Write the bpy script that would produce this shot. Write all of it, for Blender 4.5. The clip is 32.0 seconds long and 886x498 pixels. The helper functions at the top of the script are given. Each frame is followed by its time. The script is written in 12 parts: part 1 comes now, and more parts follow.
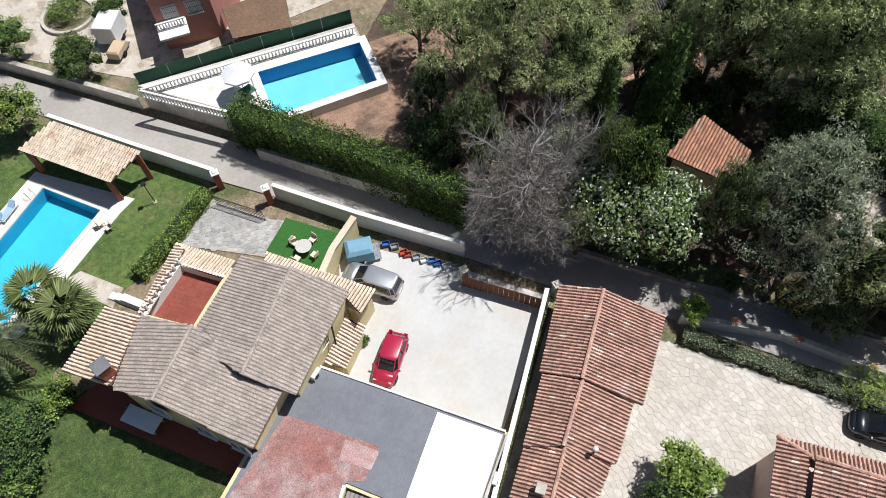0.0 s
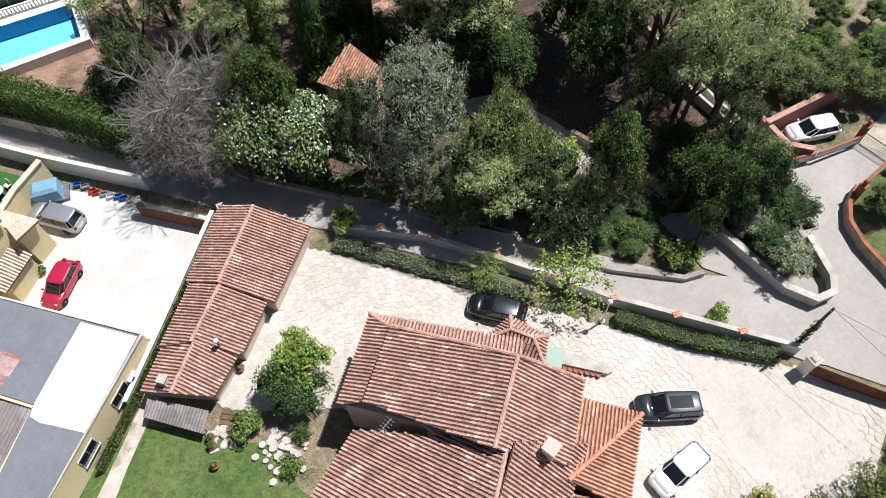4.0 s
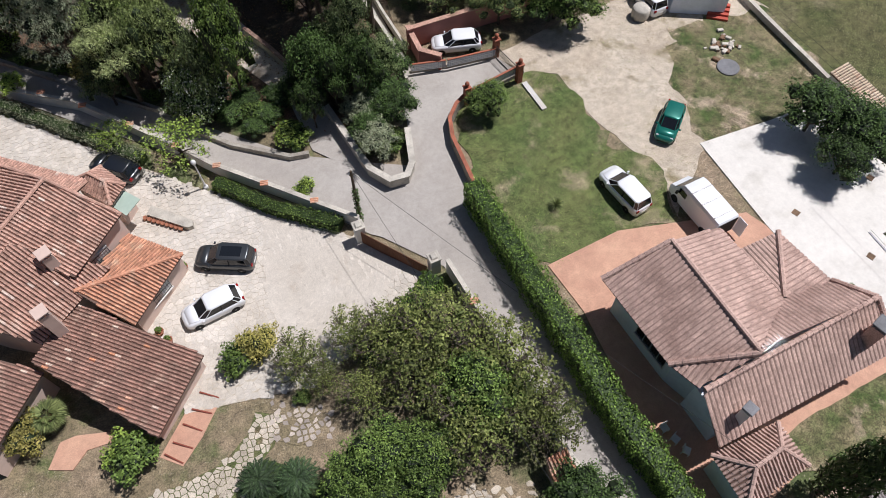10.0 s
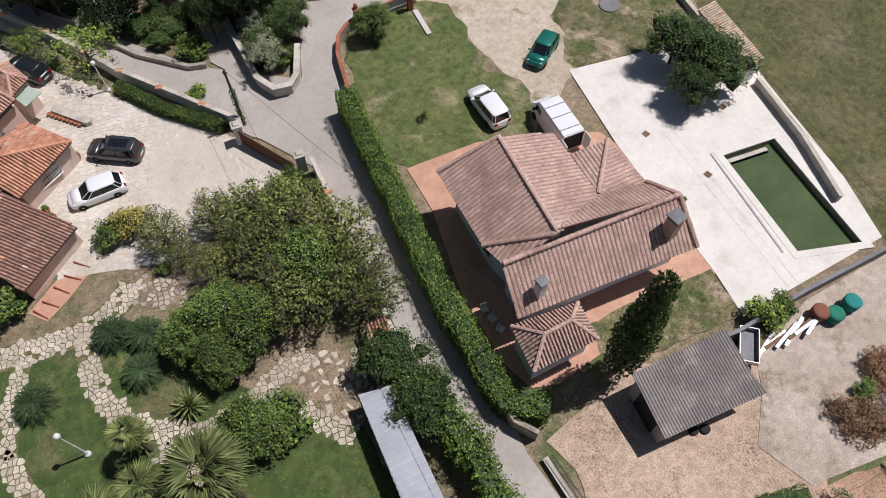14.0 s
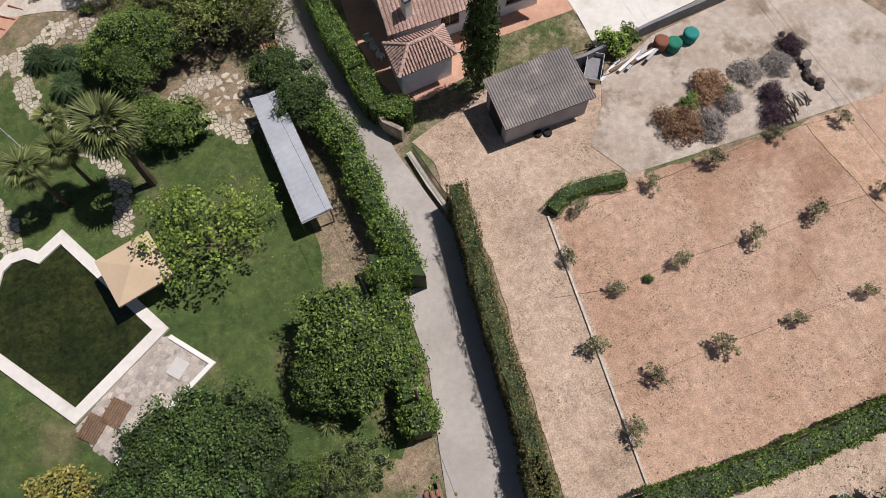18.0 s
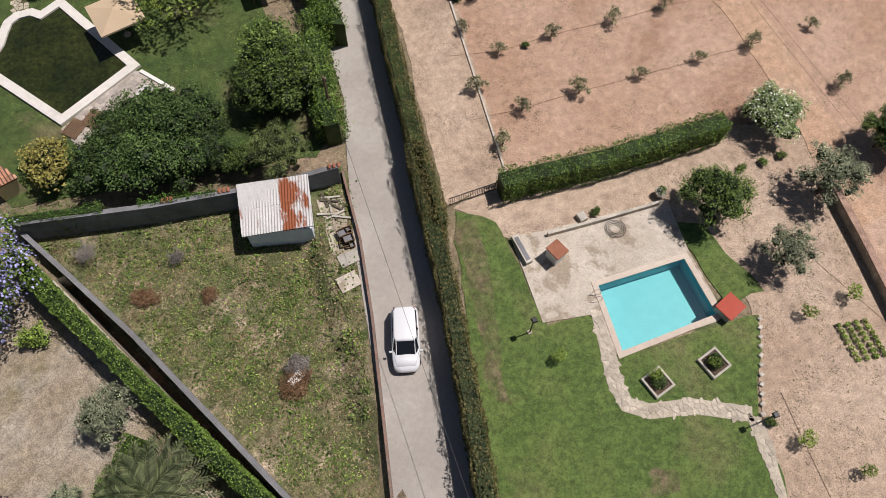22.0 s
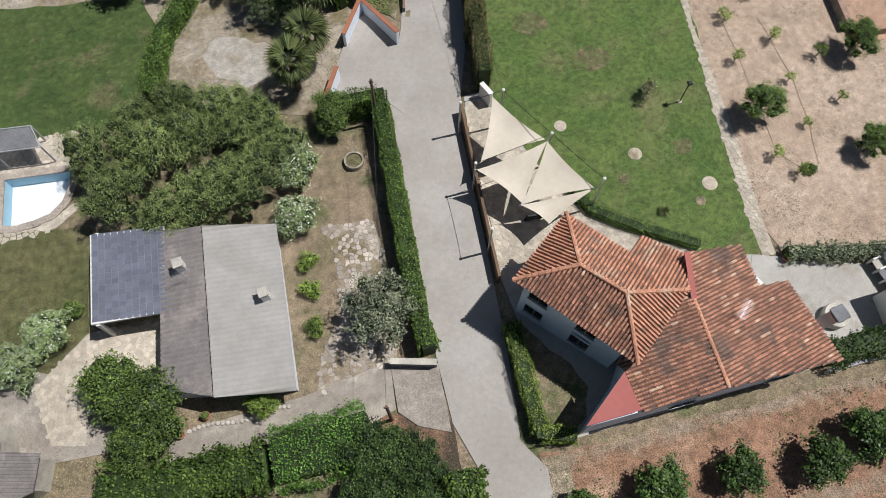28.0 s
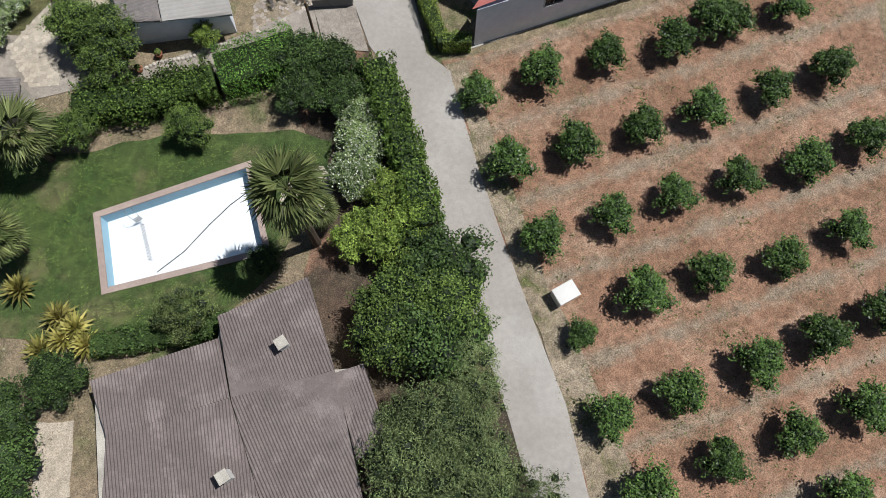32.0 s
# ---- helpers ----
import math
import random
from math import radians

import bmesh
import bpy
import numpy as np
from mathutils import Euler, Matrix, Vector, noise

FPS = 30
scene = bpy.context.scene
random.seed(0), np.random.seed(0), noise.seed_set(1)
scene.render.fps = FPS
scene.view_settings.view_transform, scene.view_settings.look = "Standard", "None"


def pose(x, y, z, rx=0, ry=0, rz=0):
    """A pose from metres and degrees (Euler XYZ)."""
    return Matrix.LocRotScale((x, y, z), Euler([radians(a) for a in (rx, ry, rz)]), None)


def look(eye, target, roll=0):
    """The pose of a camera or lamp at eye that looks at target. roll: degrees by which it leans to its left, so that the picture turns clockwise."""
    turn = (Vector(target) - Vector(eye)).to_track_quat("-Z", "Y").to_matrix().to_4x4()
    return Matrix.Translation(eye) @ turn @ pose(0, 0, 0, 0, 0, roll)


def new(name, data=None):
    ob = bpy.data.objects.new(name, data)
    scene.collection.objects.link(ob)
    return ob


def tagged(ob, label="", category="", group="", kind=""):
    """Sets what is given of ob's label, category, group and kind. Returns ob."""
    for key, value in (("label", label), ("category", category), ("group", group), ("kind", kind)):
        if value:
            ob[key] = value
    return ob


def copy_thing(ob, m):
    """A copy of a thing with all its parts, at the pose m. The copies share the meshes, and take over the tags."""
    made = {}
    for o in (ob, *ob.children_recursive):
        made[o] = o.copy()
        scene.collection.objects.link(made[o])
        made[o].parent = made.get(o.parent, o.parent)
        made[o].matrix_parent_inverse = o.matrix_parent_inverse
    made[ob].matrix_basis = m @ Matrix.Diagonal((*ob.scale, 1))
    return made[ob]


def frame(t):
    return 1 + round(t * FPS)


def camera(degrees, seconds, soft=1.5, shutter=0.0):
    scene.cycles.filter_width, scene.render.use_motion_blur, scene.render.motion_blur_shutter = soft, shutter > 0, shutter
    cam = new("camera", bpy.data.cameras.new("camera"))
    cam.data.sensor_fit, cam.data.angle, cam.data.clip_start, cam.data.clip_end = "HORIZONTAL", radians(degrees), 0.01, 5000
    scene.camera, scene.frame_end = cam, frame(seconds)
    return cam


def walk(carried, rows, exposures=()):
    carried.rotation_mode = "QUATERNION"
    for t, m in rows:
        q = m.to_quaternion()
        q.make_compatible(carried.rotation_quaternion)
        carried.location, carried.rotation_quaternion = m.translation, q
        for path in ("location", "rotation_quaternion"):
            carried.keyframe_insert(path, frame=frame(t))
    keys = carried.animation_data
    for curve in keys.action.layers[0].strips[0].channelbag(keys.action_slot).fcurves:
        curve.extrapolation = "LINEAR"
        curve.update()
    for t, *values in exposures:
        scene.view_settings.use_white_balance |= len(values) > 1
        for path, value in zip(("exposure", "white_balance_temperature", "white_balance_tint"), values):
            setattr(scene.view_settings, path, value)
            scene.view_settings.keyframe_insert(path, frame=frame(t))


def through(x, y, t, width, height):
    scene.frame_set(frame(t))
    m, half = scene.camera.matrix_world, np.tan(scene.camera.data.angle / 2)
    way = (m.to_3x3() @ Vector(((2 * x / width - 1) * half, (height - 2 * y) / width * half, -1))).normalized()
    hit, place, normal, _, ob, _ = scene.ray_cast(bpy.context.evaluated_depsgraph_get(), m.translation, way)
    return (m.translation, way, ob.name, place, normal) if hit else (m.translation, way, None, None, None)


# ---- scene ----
cam = camera(65.3, 32.0, soft=0.5)
METRES, EYE, TILT, LEAN, TURN = 177.7, 43.0, 0.0, 0.0, -23.4
ROWS = [
    (0.0, 0.0, 0.0, 0.0, -2.5, -59.26, 1.49),
    (0.5, 0.0145, -0.0066, -0.0002, -4.11, -59.4, 1.52),
    (1.0, 0.0292, -0.0137, -0.0006, -5.53, -59.27, 1.47),
    (1.5, 0.0442, -0.0202, -0.0005, -6.33, -59.24, 1.48),
    (2.0, 0.0599, -0.0269, -0.0001, -7.19, -59.03, 1.45),
    (2.5, 0.0756, -0.0335, 0.0001, -7.61, -59.09, 1.39),
    (3.0, 0.0915, -0.0399, 0.0004, -7.63, -59.08, 1.41),
    (3.5, 0.1077, -0.0465, 0.0002, -7.5, -59.23, 1.52),
    (5.5, 0.1697, -0.0732, -0.0001, -7.31, -59.25, 1.13),
    (6.0, 0.1855, -0.0799, -0.0002, -7.34, -59.29, 1.08),
    (6.5, 0.2011, -0.0868, -0.0006, -7.38, -59.29, 1.0),
    (7.0, 0.216, -0.0931, -0.0009, -7.45, -59.21, 0.9),
    (7.5, 0.2307, -0.0991, -0.0013, -7.41, -59.31, 0.82),
    (8.0, 0.2446, -0.105, -0.0023, -6.69, -59.5, 0.74),
    (8.5, 0.258, -0.1111, -0.004, -5.29, -59.51, 0.7),
    (9.0, 0.2712, -0.1167, -0.0051, -3.65, -59.56, 0.72),
    (9.5, 0.284, -0.1223, -0.0061, -2.78, -59.41, 0.68),
    (10.0, 0.296, -0.1275, -0.0069, -1.81, -59.26, 0.66),
    (10.5, 0.3068, -0.1327, -0.0076, -0.97, -58.94, 0.53),
    (11.0, 0.3162, -0.1375, -0.0077, -0.07, -58.77, 0.49),
    (11.5, 0.3248, -0.1423, -0.0077, 0.35, -58.93, 0.42),
    (12.0, 0.3324, -0.1478, -0.0081, 0.73, -59.11, 0.39),
    (12.5, 0.3398, -0.1534, -0.0082, 1.0, -59.23, 0.37),
    (13.0, 0.3467, -0.1593, -0.0081, 1.14, -59.3, 0.36),
    (13.5, 0.3535, -0.1659, -0.0081, 1.18, -59.47, 0.31),
    (15.5, 0.3754, -0.1972, -0.0072, 1.51, -61.69, 0.19),
    (16.0, 0.381, -0.2057, -0.0064, 1.52, -63.37, 0.25),
    (16.5, 0.3874, -0.2159, -0.0056, 1.66, -65.18, 0.27),
    (17.0, 0.3944, -0.2277, -0.0051, 1.79, -67.02, 0.23),
    (17.5, 0.4019, -0.2408, -0.0047, 1.3, -67.83, 0.26),
    (18.0, 0.41, -0.2547, -0.0039, 1.49, -67.81, 0.27),
    (18.5, 0.4176, -0.2696, -0.0028, 1.58, -68.12, 0.18),
    (19.0, 0.4254, -0.2859, -0.0019, 1.78, -68.06, 0.13),
    (19.5, 0.4325, -0.3029, -0.0008, 2.01, -68.02, 0.01),
    (20.0, 0.4395, -0.3204, 0.0004, 2.1, -67.41, -0.06),
    (20.5, 0.4451, -0.3385, 0.0015, 2.11, -66.44, -0.21),
    (21.0, 0.4495, -0.3558, 0.0027, 2.37, -65.6, -0.3),
    (21.5, 0.4535, -0.3728, 0.0034, 2.78, -65.23, -0.33),
    (22.0, 0.4566, -0.3892, 0.0043, 3.53, -64.93, -0.34),
    (22.5, 0.4597, -0.4048, 0.0057, 4.07, -65.04, -0.34),
    (23.0, 0.4628, -0.4206, 0.0069, 4.83, -65.02, -0.3),
    (23.5, 0.4663, -0.4369, 0.0078, 5.53, -65.31, -0.26),
    (24.0, 0.4699, -0.4538, 0.0084, 6.22, -65.64, -0.23),
    (24.5, 0.4735, -0.471, 0.0091, 6.6, -66.29, -0.25),
    (25.0, 0.477, -0.4888, 0.0099, 6.97, -67.03, -0.27),
    (25.5, 0.4808, -0.5071, 0.0107, 7.2, -67.79, -0.3),
    (27.5, 0.4933, -0.5829, 0.013, 9.15, -68.3, -0.38),
    (28.0, 0.4963, -0.6023, 0.0137, 9.53, -68.21, -0.34),
    (28.5, 0.4997, -0.6213, 0.0148, 9.75, -68.43, -0.25),
    (29.0, 0.5026, -0.6408, 0.0153, 9.78, -68.34, -0.3),
    (29.5, 0.5059, -0.6573, 0.0162, 9.99, -68.54, -0.2),
    (30.0, 0.5103, -0.6734, 0.0162, 9.98, -68.82, -0.15),
    (30.5, 0.5163, -0.6899, 0.0165, 9.83, -69.65, -0.1),
    (31.0, 0.5237, -0.7067, 0.0169, 9.1, -70.65, -0.1),
    (31.5, 0.5309, -0.7221, 0.0176, 7.35, -71.77, -0.16),
    (32.0, 0.5382, -0.7369, 0.0181, 4.27, -73.23, -0.53),
]
walk(cam, [(t, pose(0, 0, EYE, TILT, LEAN, TURN) @ pose(METRES * x, METRES * y, METRES * z, 90 + pitch, roll, yaw)) for t, x, y, z, yaw, pitch, roll in ROWS],
     exposures=[(0.0, 0.14, 6080, 11), (1.5, 0.24, 6080, 11), (3.0, 0.37, 6050, 12), (6.0, 0.25, 6060, 14), (9.0, 0.02, 6100, 15), (13.0, -0.18, 6270, 17), (17.0, -0.19, 6420, 17), (22.0, -0.2, 6600, 16), (25.0, -0.18, 6320, 13), (32.0, -0.15, 6150, 10)])

# world and sun: high sun from +x, clear sky
SUN_EL, SUN_AZ = 64.0, 2.0
world = bpy.data.worlds.new("sky")
scene.world = world
world.use_nodes = True
wn = world.node_tree.nodes
sky = wn.new("ShaderNodeTexSky")
sky.sky_type, sky.sun_disc = "NISHITA", False
sky.sun_elevation, sky.sun_rotation = radians(SUN_EL), radians(90 - SUN_AZ)
world.node_tree.links.new(sky.outputs[0], wn["Background"].inputs[0])
wn["Background"].inputs[1].default_value = 0.045
sun = new("sun", bpy.data.lights.new("sun", "SUN"))
sun.data.energy, sun.data.angle, sun.data.color = 4.9, radians(0.53), (1.0, 0.972, 0.93)
d = Vector((math.cos(radians(SUN_EL)) * math.cos(radians(SUN_AZ)), math.cos(radians(SUN_EL)) * math.sin(radians(SUN_AZ)), math.sin(radians(SUN_EL))))
sun.matrix_basis = look(d * 100, (0, 0, 0))
import itertools
import mathutils.geometry

# ---------------------------------------------------------------- ground height
def smooth(a):
    a = max(0.0, min(1.0, a))
    return a * a * (3 - 2 * a)


def g(x, y):
    return -0.7 - 1.2 * smooth((58 - x) / 22) * smooth((y + 32) / 16) - 0.8 * smooth((46.5 - x) / 1.5) * smooth((y + 95) / 5) * smooth((-65 - y) / 4)


rng = np.random.default_rng(7)
rnd = random.Random(5)


# ---------------------------------------------------------------- materials
def mat(name, c1, c2=None, rough=0.85, s1=0.35, s2=6.0, fine=0.25, bump=0.25, metal=0.0, island=0.0, spread=0.5, objrand=0.0, third=None, s3=0.12, cut3=(0.52, 0.62), stretch=None, spec=0.35, specks=None, specks_cut=0.6, bands=None, band_colour=None, odd=None):
    """Two colours mixed by broad noise, fine grain over it, optional patches of a third colour, random value by island or object."""
    m = bpy.data.materials.new(name)
    m.use_nodes = True
    nt = m.node_tree
    N, L = nt.nodes, nt.links
    b = N["Principled BSDF"]
    b.inputs["Roughness"].default_value = rough
    b.inputs["Metallic"].default_value = metal
    b.inputs["Specular IOR Level"].default_value = spec
    geo = N.new("ShaderNodeNewGeometry")
    pos = geo.outputs["Position"]
    if stretch:
        mp = N.new("ShaderNodeMapping")
        mp.inputs["Scale"].default_value = stretch
        L.new(pos, mp.inputs[0])
        pos = mp.outputs[0]

    def noise_node(s, det, rg=0.5):
        n = N.new("ShaderNodeTexNoise")
        n.inputs["Scale"].default_value, n.inputs["Detail"].default_value, n.inputs["Roughness"].default_value = s, det, rg
        L.new(pos, n.inputs["Vector"])
        return n.outputs["Fac"]

    def mix(fac, a, bb, mode="MIX"):
        x = N.new("ShaderNodeMix")
        x.data_type, x.blend_type = "RGBA", mode
        for v, k in ((fac, 0), (a, 6), (bb, 7)):
            if isinstance(v, (int, float)):
                x.inputs[k].default_value = v
            elif isinstance(v, tuple):
                x.inputs[k].default_value = (*v, 1)
            else:
                L.new(v, x.inputs[k])
        return x.outputs[2]

    def remap(v, a, bb, c=0.0, dd=1.0):
        r = N.new("ShaderNodeMapRange")
        for i, q in enumerate((a, bb, c, dd)):
            r.inputs[i + 1].default_value = q
        L.new(v, r.inputs[0])
        return r.outputs[0]

    c2 = c2 or tuple(v * 0.75 for v in c1)
    fine = fine * 1.3 if fine > 0.15 else fine
    col = mix(remap(noise_node(s1, 5), 0.5 - spread * 0.35, 0.5 + spread * 0.35), c1, c2)
    if third:
        col = mix(remap(noise_node(s3, 7, 0.62), *cut3), col, third)
    if bands:
        # worn strips that run along x, broken up by noise: (first y, spacing, half width)
        sep = N.new("ShaderNodeSeparateXYZ")
        L.new(pos, sep.inputs[0])
        ma = N.new("ShaderNodeMath")
        ma.operation = "MULTIPLY_ADD"
        ma.inputs[1].default_value, ma.inputs[2].default_value = 1 / bands[1], -bands[0] / bands[1]
        L.new(sep.outputs[1], ma.inputs[0])
        pp_ = N.new("ShaderNodeMath")
        pp_.operation = "PINGPONG"
        pp_.inputs[1].default_value = 0.5
        L.new(ma.outputs[0], pp_.inputs[0])
        wob = N.new("ShaderNodeMath")
        wob.operation = "MULTIPLY_ADD"
        wob.inputs[1].default_value = 0.5
        L.new(noise_node(0.55, 7, 0.7), wob.inputs[0]), L.new(pp_.outputs[0], wob.inputs[2])
        edge = 0.25 + bands[2] / bands[1]
        col = mix(remap(wob.outputs[0], edge + 0.07, edge - 0.07), col, band_colour)
    n2 = noise_node(s2 * 0.3, 8, 0.74)
    val = remap(n2, 0.32, 0.68, 1 - fine, 1 + fine)
    if fine > 0.09:
        mm = N.new("ShaderNodeMath")
        mm.operation = "MULTIPLY"
        L.new(val, mm.inputs[0]), L.new(remap(noise_node(s2 * 2.2, 6, 0.75), 0.41, 0.59, 1 - fine, 1 + fine), mm.inputs[1])
        val = mm.outputs[0]
    if specks:
        # small stones and litter, gathered in broad drifts
        drift = remap(noise_node(0.35, 4, 0.6), 0.42, 0.62)
        dots = remap(noise_node(s2 * 1.5, 3, 0.6), specks_cut, specks_cut + 0.05)
        dm = N.new("ShaderNodeMath")
        dm.operation = "MULTIPLY"
        L.new(drift, dm.inputs[0]), L.new(dots, dm.inputs[1])
        col = mix(dm.outputs[0], col, specks)
    for amount, src in ((island, geo.outputs["Random Per Island"]), (objrand, None)):
        if amount:
            if src is None:
                src = N.new("ShaderNodeObjectInfo").outputs["Random"]
            r = remap(src, 0, 1, 1 - amount, 1 + amount)
            mu = N.new("ShaderNodeMath")
            mu.operation = "MULTIPLY"
            L.new(val, mu.inputs[0]), L.new(r, mu.inputs[1])
            val = mu.outputs[0]
    for c_odd, lo_, hi_ in odd or ():
        col = mix(remap(geo.outputs["Random Per Island"], lo_, hi_), col, c_odd)
    h = N.new("ShaderNodeHueSaturation")
    L.new(col, h.inputs["Color"]), L.new(val, h.inputs["Value"])
    L.new(h.outputs[0], b.inputs["Base Color"])
    if bump:
        bn = N.new("ShaderNodeBump")
        bn.inputs["Strength"].default_value, bn.inputs["Distance"].default_value = bump * 0.55, 0.03
        L.new(n2, bn.inputs["Height"]), L.new(bn.outputs[0], b.inputs["Normal"])
    return m


def leaf_mat(name, c1, c2, through=0.3, rough=0.6):
    c1, c2 = tuple(v * 0.95 for v in c1), tuple(v * 1.9 for v in c2)
    m = bpy.data.materials.new(name)
    m.use_nodes = True
    nt = m.node_tree
    N, L = nt.nodes, nt.links
    b = N["Principled BSDF"]
    b.inputs["Roughness"].default_value = rough
    b.inputs["Specular IOR Level"].default_value = 0.25
    geo = N.new("ShaderNodeNewGeometry")
    nz = N.new("ShaderNodeTexNoise")
    nz.inputs["Scale"].default_value = 0.9
    L.new(geo.outputs["Position"], nz.inputs["Vector"])
    ad = N.new("ShaderNodeMath")
    ad.operation = "MULTIPLY_ADD"
    ad.inputs[1].default_value = 0.7
    L.new(geo.outputs["Random Per Island"], ad.inputs[0])
    sc = N.new("ShaderNodeMath")
    sc.operation = "MULTIPLY_ADD"
    sc.inputs[1].default_value, sc.inputs[2].default_value = 1.4, -0.55
    L.new(nz.outputs["Fac"], sc.inputs[0]), L.new(sc.outputs[0], ad.inputs[2])
    mx = N.new("ShaderNodeMix")
    mx.data_type = "RGBA"
    mx.inputs[6].default_value, mx.inputs[7].default_value = (*c1, 1), (*c2, 1)
    L.new(ad.outputs[0], mx.inputs[0])
    oi = N.new("ShaderNodeObjectInfo")
    mr = N.new("ShaderNodeMapRange")
    mr.inputs[3].default_value, mr.inputs[4].default_value = 0.75, 1.3
    L.new(oi.outputs["Random"], mr.inputs[0])
    fr = N.new("ShaderNodeMath")
    fr.operation = "MULTIPLY"
    fr.inputs[1].default_value = 7.31
    L.new(geo.outputs["Random Per Island"], fr.inputs[0])
    fc = N.new("ShaderNodeMath")
    fc.operation = "FRACT"
    L.new(fr.outputs[0], fc.inputs[0])
    lv = N.new("ShaderNodeMapRange")
    lv.inputs[3].default_value, lv.inputs[4].default_value = 0.5, 1.5
    L.new(fc.outputs[0], lv.inputs[0])
    vm = N.new("ShaderNodeMath")
    vm.operation = "MULTIPLY"
    L.new(lv.outputs[0], vm.inputs[0]), L.new(mr.outputs[0], vm.inputs[1])
    hs = N.new("ShaderNodeHueSaturation")
    L.new(vm.outputs[0], hs.inputs["Value"]), L.new(mx.outputs[2], hs.inputs["Color"])
    L.new(hs.outputs[0], b.inputs["Base Color"])
    tr = N.new("ShaderNodeBsdfTranslucent")
    L.new(hs.outputs[0], tr.inputs[0])
    sh = N.new("ShaderNodeMixShader")
    sh.inputs[0].default_value = through * 0.65
    L.new(b.outputs[0], sh.inputs[1]), L.new(tr.outputs[0], sh.inputs[2])
    L.new(sh.outputs[0], N["Material Output"].inputs[0])
    return m


def water_mat(name, tint, gloss=0.06):
    m = bpy.data.materials.new(name)
    m.use_nodes = True
    nt = m.node_tree
    N, L = nt.nodes, nt.links
    N.remove(N["Principled BSDF"])
    t = N.new("ShaderNodeBsdfTransparent")
    t.inputs[0].default_value = (*tint, 1)
    gl = N.new("ShaderNodeBsdfGlossy")
    gl.inputs["Roughness"].default_value = 0.08
    nz = N.new("ShaderNodeTexNoise")
    nz.inputs["Scale"].default_value, nz.inputs["Detail"].default_value = 1.6, 3
    gp = N.new("ShaderNodeNewGeometry")
    L.new(gp.outputs["Position"], nz.inputs["Vector"])
    bn = N.new("ShaderNodeBump")
    bn.inputs["Strength"].default_value, bn.inputs["Distance"].default_value = 0.06, 0.05
    L.new(nz.outputs["Fac"], bn.inputs["Height"]), L.new(bn.outputs[0], gl.inputs["Normal"])
    sh = N.new("ShaderNodeMixShader")
    sh.inputs[0].default_value = gloss
    L.new(t.outputs[0], sh.inputs[1]), L.new(gl.outputs[0], sh.inputs[2])
    L.new(sh.outputs[0], N["Material Output"].inputs[0])
    return m


EARTH = mat("dry_earth", (0.26, 0.195, 0.13), (0.17, 0.14, 0.08), s1=0.25, s2=5, fine=0.3, bump=0.6, third=(0.085, 0.105, 0.036), s3=0.18, specks=(0.35, 0.3, 0.22))
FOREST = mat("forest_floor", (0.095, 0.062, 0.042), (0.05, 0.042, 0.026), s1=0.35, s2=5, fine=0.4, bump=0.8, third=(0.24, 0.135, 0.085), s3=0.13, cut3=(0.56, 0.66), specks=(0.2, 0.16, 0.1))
ASPHALT = mat("pale_worn_asphalt", (0.385, 0.352, 0.312), (0.335, 0.305, 0.27), s1=0.25, s2=9, fine=0.1, bump=0.15, third=(0.42, 0.39, 0.35), s3=0.12, cut3=(0.5, 0.66), specks=(0.28, 0.255, 0.22), specks_cut=0.62)
CONCRETE = mat("pale_concrete", (0.56, 0.545, 0.515), (0.5, 0.485, 0.45), s1=0.35, s2=10, fine=0.06, bump=0.1, third=(0.52, 0.485, 0.43), s3=0.25)
PAVE = mat("grey_beige_concrete", (0.44, 0.415, 0.37), (0.38, 0.355, 0.31), s1=0.4, s2=7, fine=0.12, bump=0.15, third=(0.33, 0.3, 0.25), s3=0.5, cut3=(0.55, 0.66))
DRYSOIL = mat("dry_garden_soil", (0.36, 0.315, 0.25), (0.27, 0.215, 0.15), s1=0.3, s2=6, fine=0.3, bump=0.6, third=(0.19, 0.155, 0.085), s3=0.25, cut3=(0.5, 0.64), specks=(0.16, 0.13, 0.07), specks_cut=0.57)
DECK = mat("white_pool_deck", (0.69, 0.66, 0.6), (0.63, 0.6, 0.545), s1=0.5, s2=8, fine=0.08, bump=0.08, third=(0.56, 0.53, 0.47), s3=0.5, cut3=(0.56, 0.72))
OLDCON = mat("stained_concrete", (0.55, 0.49, 0.41), (0.45, 0.39, 0.31), s1=0.5, s2=5, fine=0.15, third=(0.34, 0.28, 0.21), s3=0.6, cut3=(0.52, 0.6))
LAWN = mat("lawn", (0.07, 0.115, 0.026), (0.105, 0.145, 0.038), rough=0.9, s1=0.35, s2=8, fine=0.36, bump=0.9, third=(0.15, 0.145, 0.062), s3=0.22, cut3=(0.53, 0.74))
DARKLAWN = mat("dense_lawn", (0.043, 0.075, 0.018), (0.071, 0.1, 0.027), rough=0.9, s1=0.6, s2=7, fine=0.38, bump=1.0, third=(0.16, 0.135, 0.07), s3=0.22, cut3=(0.53, 0.72))
PATCHLAWN = mat("patchy_lawn", (0.075, 0.108, 0.032), (0.115, 0.13, 0.045), rough=0.95, s1=0.4, s2=7, fine=0.42, bump=0.9, third=(0.27, 0.225, 0.14), s3=0.28, cut3=(0.53, 0.66), specks=(0.2, 0.17, 0.1))
WORNLAWN = mat("worn_lawn", (0.085, 0.115, 0.034), (0.125, 0.115, 0.055), rough=0.95, s1=0.9, s2=8, fine=0.4, bump=0.9, third=(0.17, 0.135, 0.08), s3=0.7, cut3=(0.52, 0.62))
